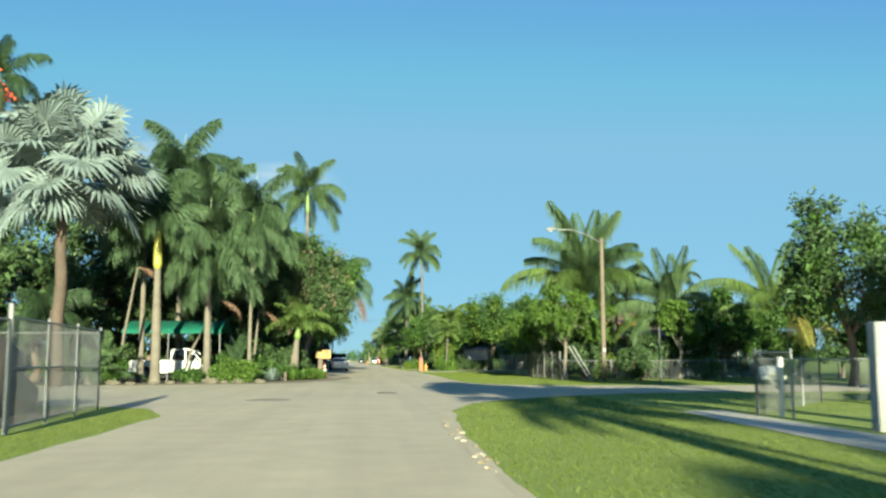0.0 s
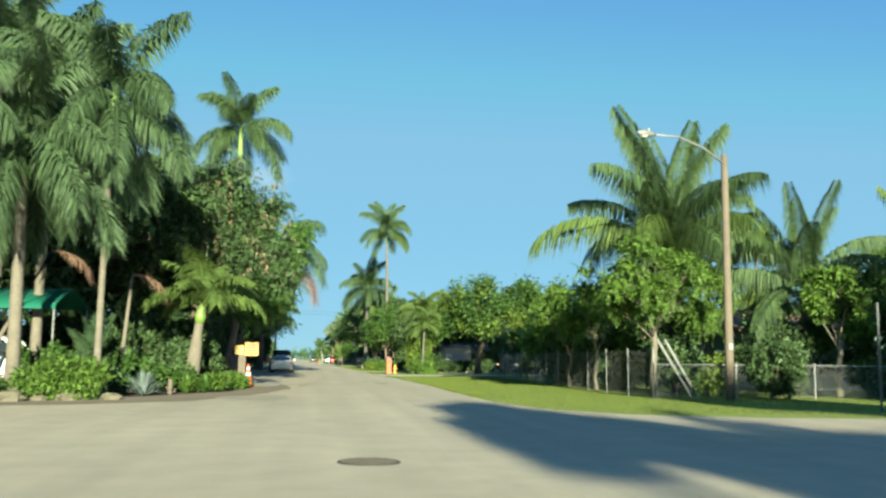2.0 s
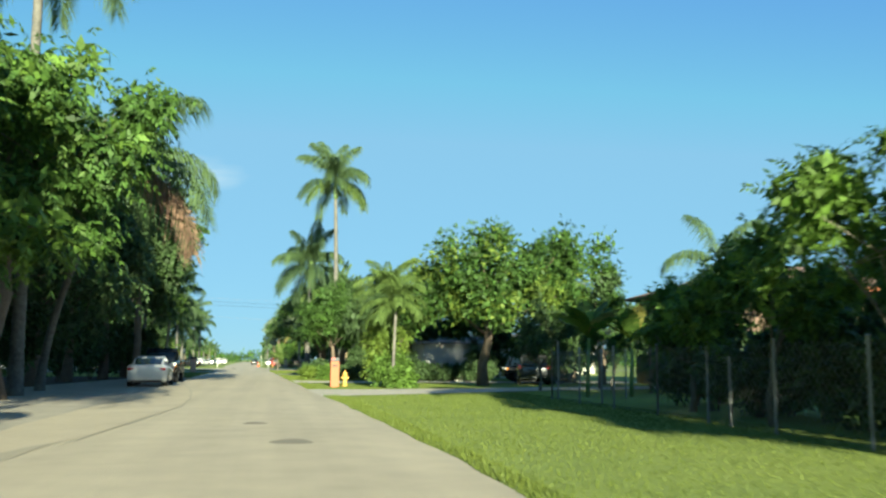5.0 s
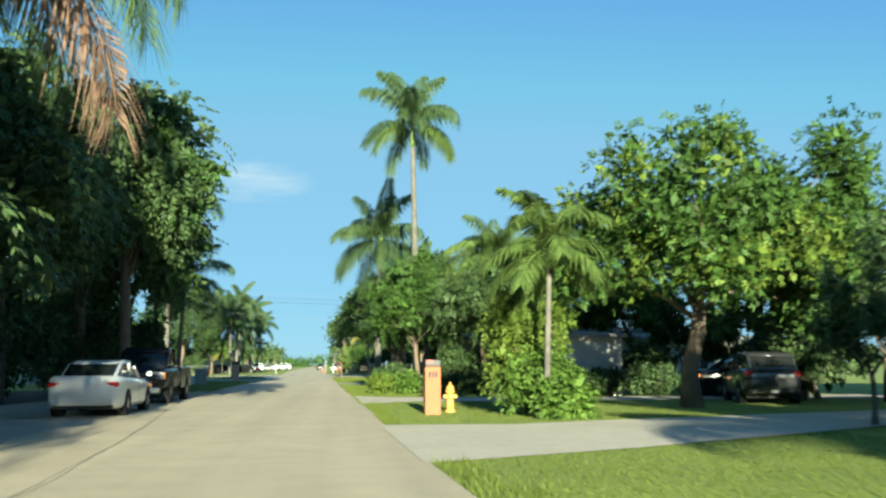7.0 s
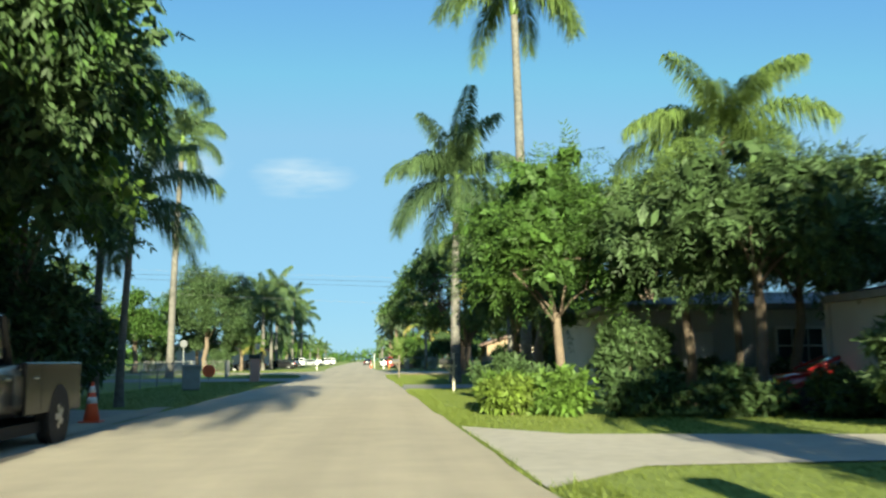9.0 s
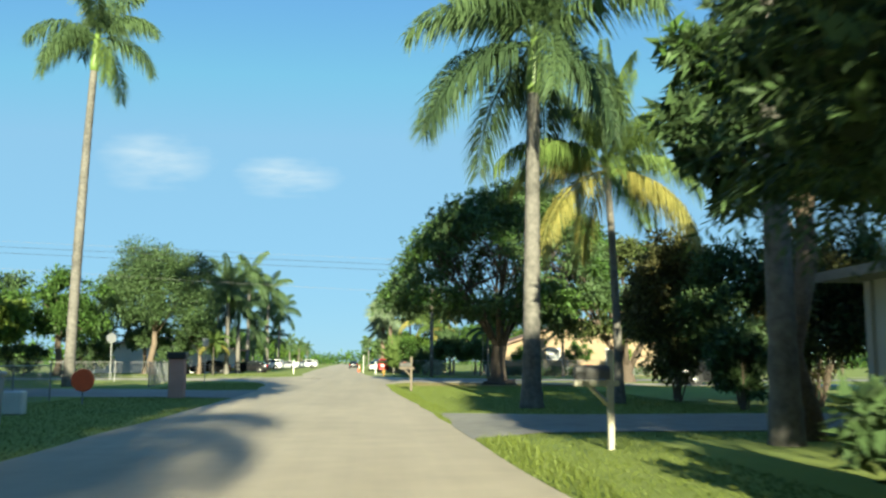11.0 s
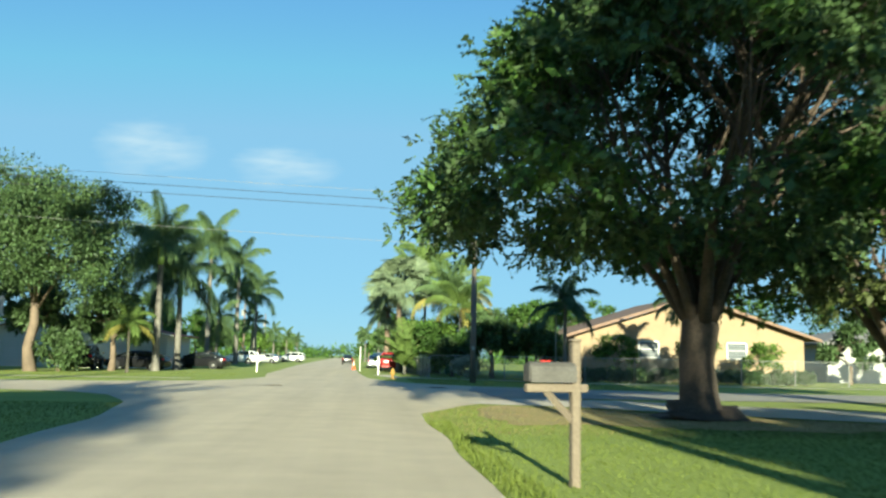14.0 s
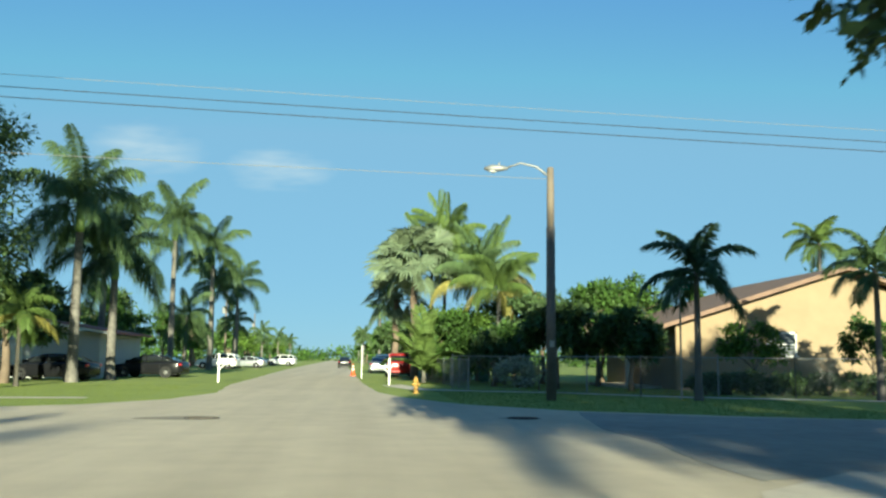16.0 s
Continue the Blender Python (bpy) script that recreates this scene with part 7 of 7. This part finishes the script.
# ---- second crossing: right ----
lamp_pole(7.85, 211.4, 8.0, (-1.55, .3, 8.0), "wooden pole with a dark lower half and steel lamp arm", 5.9)
sign_post(12.7, 212.3, 3.9, "street name sign on a pale post", "street")
house(16.3, 223.1, 0, 16.4, 12, 3.1, 2.6, M_YELLOWWALL, M_BROWNROOF, "warm yellow stucco house with a low brown gable roof", [(5.2, 2.2, 1.4, 1.1, 0), (11.5, 2.2, 1.4, 1.1, 0)], None, 0.9, True, "house", M_BROWNROOF)
house(37.5, 229, 0, 14, 10, 2.9, 1.5, M_WHITEWALL, M_GREYROOF, "white bungalow beyond the yellow house", [(3, 1.6, 1.4, 1.1, 2), (9, 1.6, 1.4, 1.1, 2)], 6, gable=False)
for i, (ax, ay, h, r) in enumerate(((35.5, 222, 4.6, 2.2), (39.5, 220, 3.6, 2.4), (45, 219, 5.4, 2.8), (36, 243, 9.5, 4.4), (47, 242, 10, 4.6))):
    broad_tree(ax, ay, h, r, r, "leafy garden tree beside the white bungalow", .3, M_LEAF if i % 2 else M_LEAFDK, M_BARK, 44, 80, .3, .12, 480 + i, limbs=4)
root = thing("porch", "open porch with a pale column beside the yellow house", "porch", at=pose(16.0, 226.8, 0))
part("porch_roof", Mesh().box((-.4, 2, 2.85), (2.4, 7, .18), bev=.02), M_BROWNROOF, root)
part("column", Mesh().box((-1.3, -1.2, 1.4), (.26, .26, 2.8), bev=.02), M_CREAM, root)
part("porch_floor", Mesh().box((-.4, 2, .06), (2.4, 7, .12)), M_CONC, root)
chain_fence([(5.6, 222.5), (9, 219.5), (12, 214.8), (17.9, 214.4), (46, 211)], 1.5, "low chain-link fence along the corner lot", .13, 3.2, thick=.0035)
chain_fence([(6.1, 220.53), (5.74, 232.59), (5.44, 252.44)], 1.35, "low chain-link fence along the verge", .15, 3.2, thick=.0035)
palm("small", 13.1, 211.7, 4.5, "short palm with dark drooping fronds", 1.15, 13, M_FRONDDK, M_DARKWOOD, None, .13, 0, (0, 0), .5, 212, spear=False)
palm("small", 20.3, 212.7, 4.8, "short palm with dark drooping fronds", 1.1, 13, M_FROND, M_DARKWOOD, None, .13, 0, (0, 0), .5, 213, spear=False)
palm("small", 29.04, 233.59, 8.6, "palm crown rising behind the roof", 1.2, 12, M_FRONDLT, M_ROYALTRUNK, None, .13, 0, (0, 0), .5, 214, spear=False)
broad_tree(17.9, 218, 3.2, 1.7, 1.3, "small leafy garden tree before the yellow wall", .5, M_LEAFLT, M_BARK, 70, 30, .2, .06, 220, limbs=9, clump_r=.34)
broad_tree(23.1, 218, 3.5, 1.4, 1.2, "small leafy garden tree before the yellow wall", .7, M_LEAF, M_BARK, 60, 30, .2, .06, 221, limbs=9, clump_r=.32)
broad_tree(27.4, 218, 2.9, 1.4, 1.2, "small leafy garden tree before the yellow wall", .5, M_LEAFLT, M_BARK, 60, 30, .2, .06, 222, limbs=9, clump_r=.32)
for k in range(15):
    shrub(15.4 + 1.0 * k, 217.0 - .06 * k, .95, .85, .6, "clipped low hedge before the yellow wall", M_LEAFDK, 26, 80, .13, 110 + k, group="clipped hedge", stems=3)
for i, (ax, ay, h, r, lm) in enumerate(((13.76, 227.94, 5.6, 2.6, M_LEAF), (11.74, 232.59, 6.0, 2.8, M_LEAFDK), (15.54, 233.59, 6.8, 2.8, M_LEAF), (10.59, 223.43, 4.6, 2.0, M_LEAFDK), (13.6, 221.34, 4.0, 1.9, M_LEAFDK), (11.5, 240.53, 6.4, 3, M_LEAFDK), (19.51, 237.55, 7.6, 3.4, M_LEAF), (8.17, 227.04, 2.8, 1.4, M_LEAFDK))):
    broad_tree(ax, ay, h, r, r, "dark leafy garden tree by the corner fence", .7, lm, M_BARK, 50, 110, .28, .12, 230 + i)
shrub(9.18, 225.23, 1.6, 1.4, 1.2, "white-flowering garden shrub by the fence", leafmat("pale_blossom", (.5, .5, .44), (.25, .3, .18), .4, .2), 22, 70, .2, 130)
fan_palm(4.8, 240, 7.4, "silver-green fan palm by the verge", 1.3, 32, leafmat("grey_green_fan", (.17, .21, .12), (.11, .15, .085), .25, .15), .22, 7)
fan_palm(4.0, 250, 5.8, "silver-green fan palm by the verge", 1.1, 26, leafmat("grey_green_fan_b", (.16, .20, .115), (.105, .14, .08), .25, .15), .22, 8)
palm("coconut", 7.5, 248, 9.8, "coconut palm above the garden", .9, 18, M_FRONDLT, M_ROYALTRUNK, None, .16, 0, (0, 0), 1, 215, levels=(0, 1, 1, 2, 3))
palm("coconut", 10.0, 243, 7.2, "coconut palm above the garden", .85, 17, M_FRONDLT, M_ROYALTRUNK, None, .15, 0, (0, 0), 1, 216, levels=(0, 1, 2, 3), lower=M_FRONDYEL)
palm("coconut", 9.53, 234.58, 5.4, "coconut palm above the garden", .7, 14, M_FRONDLT, M_ROYALTRUNK, None, .15, 0, (0, 0), 1, 217, levels=(1, 1, 2, 3), lower=M_FRONDYEL)
palm("areca", 5.0, 233, .9, "golden-green feather palm on the verge", 1.5, 18, M_FRONDLT, M_ROYALTRUNK, None, .14, 0, (0, 0), 1, 218, name="young_palm", spear=False)
shrub(6.74, 233.59, 4.6, 2.0, 2.0, "tall leafy shrub below the palms", M_LEAF, 44, 100, .26, 131)
shrub(8.11, 237.55, 5.0, 2.0, 2.0, "tall leafy shrub below the palms", M_LEAFLT, 44, 100, .26, 132)
for i, (ax, ay, h, r, lm) in enumerate(((6.6, 237, 4.2, 1.7, M_LEAF), (6.6, 241.5, 5.2, 2.2, M_LEAFLT), (7.6, 246, 5.2, 2.3, M_LEAF), (5.2, 253, 4.2, 2.0, M_LEAFDK), (9.2, 230, 3.6, 1.8, M_LEAF))):
    shrub(ax, ay, h, r, r, "tall leafy shrub massed below the palms", lm, 40, 80, .27, 470 + i)
palm("coconut", 6.2, 243.5, 7.8, "coconut palm above the garden", .8, 18, M_FRONDLT, M_ROYALTRUNK, None, .15, 0, (0, 0), 1, 219, levels=(0, 1, 2, 3))
palm("coconut", 8.8, 238.5, 6.6, "coconut palm above the garden", .75, 17, M_FROND, M_ROYALTRUNK, None, .15, 0, (0, 0), 1, 221, levels=(0, 1, 2, 3), lower=M_FRONDYEL)
root = thing("wheeled_bin", "dark green wheeled waste bin by the fence", "waste bin", at=pose(8.7, 235.1, 0, 0, 0, -8))
M_BINGREEN = mat("green_bin_plastic", (0.01, 0.12, 0.07), None, 0.55, 3, 30, 0.1)
part("bin_body", Mesh().box((0, 0, .52), (.58, .66, .96), bev=.04, taper=1.12), M_BINGREEN, root)
part("lid", Mesh().box((0, 0, 1.04), (.7, .78, .09), bev=.03), M_BINGREEN, root)
for dx in (-.24, .24):
    part("wheel", Mesh().tube([(dx - .04, .34, .1), (dx + .04, .34, .1)], .1, 12), M_TYRE, root)
root = thing("board_fence", "weathered wooden board fence below the palms", "fence", "fences", at=pose(6.3, 238.7, 0, 0, 0, 35))
for k in range(15):
    part("board", Mesh().box((k * .17, .02 * (k % 3), .72 + .03 * (k % 4)), (.15, .03, 1.5 + .06 * (k % 4)), bev=.006), M_WOODPOLE, root)
part("rail", Mesh().box((1.2, .05, .45), (2.55, .05, .09)), M_WOODPOLE, root)
part("rail", Mesh().box((1.2, .05, 1.15), (2.55, .05, .09)), M_WOODPOLE, root)
post_mailbox(2.9, 228.6, 0, M_WHITE, "white mailbox post on the verge", h=1.35)
copy_thing(HYDRANT, pose(3.6, 217.0, 0) @ Matrix.Diagonal((.8, .8, .8, 1)))
car("suv", 4.3, 250, 0, P_RED, "red sport utility vehicle parked on the verge", "parked_suv")
car("sedan", 3.1, 266.15, 0, P_SILVER, "silver car parked at the street's edge")
car("suv", 3.7, 275.86, 0, P_WHITE, "white van parked at the street's edge", "parked_suv")
car("sedan", -0.8, 311.35, 0, P_BLACK, "small dark car far down the street")
cone(0.84, 252.44, "orange marker far down the street", 1.2)
single("street_post", Mesh().tube([(0, 0, -.05), (0, 0, 2.2)], .045, 8), M_WHITE, "white post on the verge far down the street", "post", at=pose(1.49, 242.52, 0))
for i, (ax, ay, rz, st, pm) in enumerate(((-15.1, 289.48, 80, "suv", P_WHITE), (-13.1, 301.41, 80, "sedan", P_SILVER), (-14.6, 319.3, 85, "sedan", P_BLACK), (-11.6, 334.2, 80, "suv", P_WHITE), (4.4, 319.3, 0, "suv", P_BLACK))):
    car(st, ax, ay, rz, pm, "car parked far down the street", "parked_car")

# ---- overhead wires and their poles ----
def utility_pole(x, y, h):
    root = thing("utility_pole", "tall wooden utility pole with a cross arm", "utility pole", "utility poles", at=pose(x, y, 0))
    part("pole", Mesh().tube([(0, 0, -.1), (0, 0, h)], [.17, .12], 10), M_WOODPOLE, root, smooth=True)
    part("cross_arm", Mesh().box((0, 0, h - .8), (.12, 2.2, .12), bev=.01), M_WOODPOLE, root)
    for dy in (-1, 0, 1):
        part("insulator", Mesh().tube([(0, dy, h - .74), (0, dy, h - .55)], [.05, .03], 8), M_STEEL, root)
    part("transformer", Mesh().tube([(-.35, 0, h - 3.2), (-.35, 0, h - 2.2)], .25, 12), M_STEEL, root)


utility_pole(48.2, 214.0, 10.2)
utility_pole(-50.2, 214.6, 13.6)
utility_pole(-24.6, 408.72, 12)
utility_pole(-18.6, 319.3, 11)
for x0, y0, z0, x1, y1, z1, r, m in ((-50.2, 214.6, 12.6, 48.2, 214.0, 9.25, .017, M_WIRE), (-50.2, 214.9, 13.15, 48.2, 214.3, 9.8, .010, M_STEEL), (-50.2, 213.6, 11.95, 48.2, 213.0, 8.6, .017, M_WIRE), (-50.2, 222.0, 11.6, 7.85, 211.4, 7.6, .011, M_STEEL)):
    pts = [(x0 + (x1 - x0) * a, y0 + (y1 - y0) * a, z0 + (z1 - z0) * a - .8 * a * (1 - a)) for a in (k / 24 for k in range(25))]
    single("overhead_wire", Mesh().tube(pts, r, 5), m, "thin overhead wire across the street", "wire", "overhead wires")

# ---- far along the street ----
rng = random.Random(77)
for i in range(26):
    d = 300 + 15 * (i // 2) + rng.uniform(0, 8)
    cx = -4.0 - (d - 240) * .02
    side = 1 if i % 2 else -1
    off = rng.uniform(11, 17) * side
    if side < 0:
        off -= 3
    h = rng.uniform(6, 9.5)
    broad_tree(cx + off, d, h, h * .45, h * .45, "leafy street tree far down the road", 1.4, (M_LEAF, M_LEAFDK, M_LEAFLT)[i % 3], M_BARK, 30, 55, .65, .2, 300 + i, limbs=4)
for i in range(8):
    d = 310 + 26 * i
    side = 1 if i % 2 else -1
    palm("royal", -4 - (d - 240) * .02 + side * rng.uniform(9, 12), d, rng.uniform(6, 10), "palm far down the street", .9, 11, M_FROND, M_ROYALTRUNK, M_CSHAFT, .2, 0, (0, 0), 1, 320 + i)
RNGF = np.random.default_rng(9)
cx = np.concatenate([RNGF.uniform(-420, -30, 260), RNGF.uniform(24, 420, 240), RNGF.uniform(-60, 30, 60)])
cy = np.concatenate([RNGF.uniform(300, 640, 260), RNGF.uniform(300, 640, 240), RNGF.uniform(560, 700, 60)])
cz = RNGF.uniform(1.0, 4.5, 560)
tagged(part("distant_trees", leaf_cloud("distant_trees", M_LEAF, np.stack([cx, cy, cz], 1), RNGF.uniform(3, 5.5, 560), 52, 1.7, RNGF, .8), None, None), "hazy line of trees beyond the street", "trees", "", "stuff")
# trees out of view behind and beside the start, added to shade lawn and crossing
for i, (ax, ay, h, r) in enumerate(((9, -30, 11, 3.6), (5.5, -42, 13, 4.5), (13, -40, 13.5, 5), (21, -34, 13, 5), (29, -26, 12, 5), (-14, -40, 12, 5), (-19, -16, 10, 5), (31, 6, 8, 4))):
    broad_tree(ax, ay, h, r, r, "leafy unseen tree near the start", 2, M_LEAF, M_BARK, 50, 60, .5, .3, 400 + i)
broad_tree(5.6, -9.5, 13.8, 2.6, 3.4, "tall unseen tree shading the crossing", 8.2, M_LEAF, M_BARK, 50, 80, .5, .3, 430)
broad_tree(15.5, -6, 15.0, 3.6, 3.0, "tall unseen tree shading the crossing", 10.5, M_LEAF, M_BARK, 44, 70, .5, .3, 434)
broad_tree(23.5, -6, 15.0, 3.6, 3.0, "tall unseen tree shading the crossing", 10.5, M_LEAF, M_BARK, 44, 70, .5, .3, 435)
broad_tree(10.5, -12, 5.9, 3.2, 2.4, "low bushy unseen tree shading the lawn", .5, M_LEAF, M_BARK, 44, 80, .4, .2, 432)
broad_tree(16.5, -11, 6.4, 3.4, 2.4, "low bushy unseen tree shading the lawn", .5, M_LEAF, M_BARK, 44, 80, .4, .2, 433)
broad_tree(11.2, -9.5, 11.2, 4.4, 3.8, "spreading unseen tree shading the crossing", 8.0, M_LEAF, M_BARK, 60, 80, .5, .3, 431)
palm("coconut", 6.2, -17, 9.5, "unseen coconut palm shading the crossing", .8, 16, M_FROND, M_ROYALTRUNK, None, .16, 0, (0, 0), 1, 260)
palm("royal", 8.6, -12, 10.5, "unseen royal palm shading the crossing", 1.0, 14, M_FROND, M_ROYALTRUNK, M_CSHAFT, .2, 0, (0, 0), 1.4, 261)


# ---- grass ----
def inside(px, py, poly):
    """Which points lie in the outline."""
    hit = np.zeros(len(px), bool)
    for (x0, y0), (x1, y1) in zip(poly, poly[1:] + poly[:1]):
        if y0 != y1:
            hit ^= ((y0 > py) != (y1 > py)) & (px < (x1 - x0) * (py - y0) / (y1 - y0) + x0)
    return hit


def grass(zones, seed, label, material=None, tall=1.0):
    """Blades over stretches (x0, y0, x1, y1, count) of open lawn, off the paving."""
    rg = np.random.default_rng(seed)
    P = []
    for x0, y0, x1, y1, n in zones:
        P.append(np.stack([rg.uniform(x0, x1, n), rg.uniform(y0, y1, n), np.zeros(n)], 1))
    p = np.concatenate(P)
    for o in PAVED + ([] if material else WORN):
        p = p[~inside(p[:, 0], p[:, 1], o)]
    n = len(p)
    a = rg.uniform(0, 2 * np.pi, n)
    h = tall * rg.uniform(.018, .045, n) * (1 + .8 * (rg.random(n) < .03))
    d = np.stack([np.cos(a), np.sin(a), np.zeros(n)], 1)
    b = rg.normal(size=(n, 3)) * .022 * tall ** .6
    b[:, 2] = h
    v = np.empty((n, 3, 3))
    v[:, 0] = p - d * .009
    v[:, 1] = p + d * .009
    v[:, 2] = p + b
    tagged(part("grass", np_mesh("grass", v.reshape(-1, 3), np.arange(n * 3).reshape(n, 3), material or M_GRASS), None, None), label, "grass", "", "stuff")


grass([(1.4, 5, 8, 34, 46000), (8, 22, 26, 36, 14000), (13, 47, 26, 58.5, 14000), (5.5, 48, 13, 72, 36000), (5, 72, 14, 95, 56000), (4.6, 95, 14, 125, 50000), (3.8, 121, 7, 143, 18000), (3.2, 143, 13, 187, 78000)], 1, "short green lawn grass along the right verge")
grass([(-8.5, 130, -2.5, 186, 46000), (-6.3, 12, -4.7, 26, 6000), (-40, 202, -6, 226, 30000), (4.5, 201, 16, 222, 24000)], 2, "short green lawn grass along the left verge")
M_DRYBLADE = leafmat("dry_grass_blades", (0.20, 0.165, 0.07), (0.13, 0.13, 0.045), 0.3, 0.2)
grass([(3, 177, 14.5, 188.5, 17000)], 3, "sparse dry grass under the shade tree", M_DRYBLADE)
EDGE_TUFTS = [(min(a[0], b[0]) - .05, a[1], max(a[0], b[0]) + .42, b[1], int((b[1] - a[1]) * 230)) for a, b in zip(RIGHT_EDGE, RIGHT_EDGE[1:])]
grass(EDGE_TUFTS, 4, "longer uncut grass along the street's edge", None, 2.6)
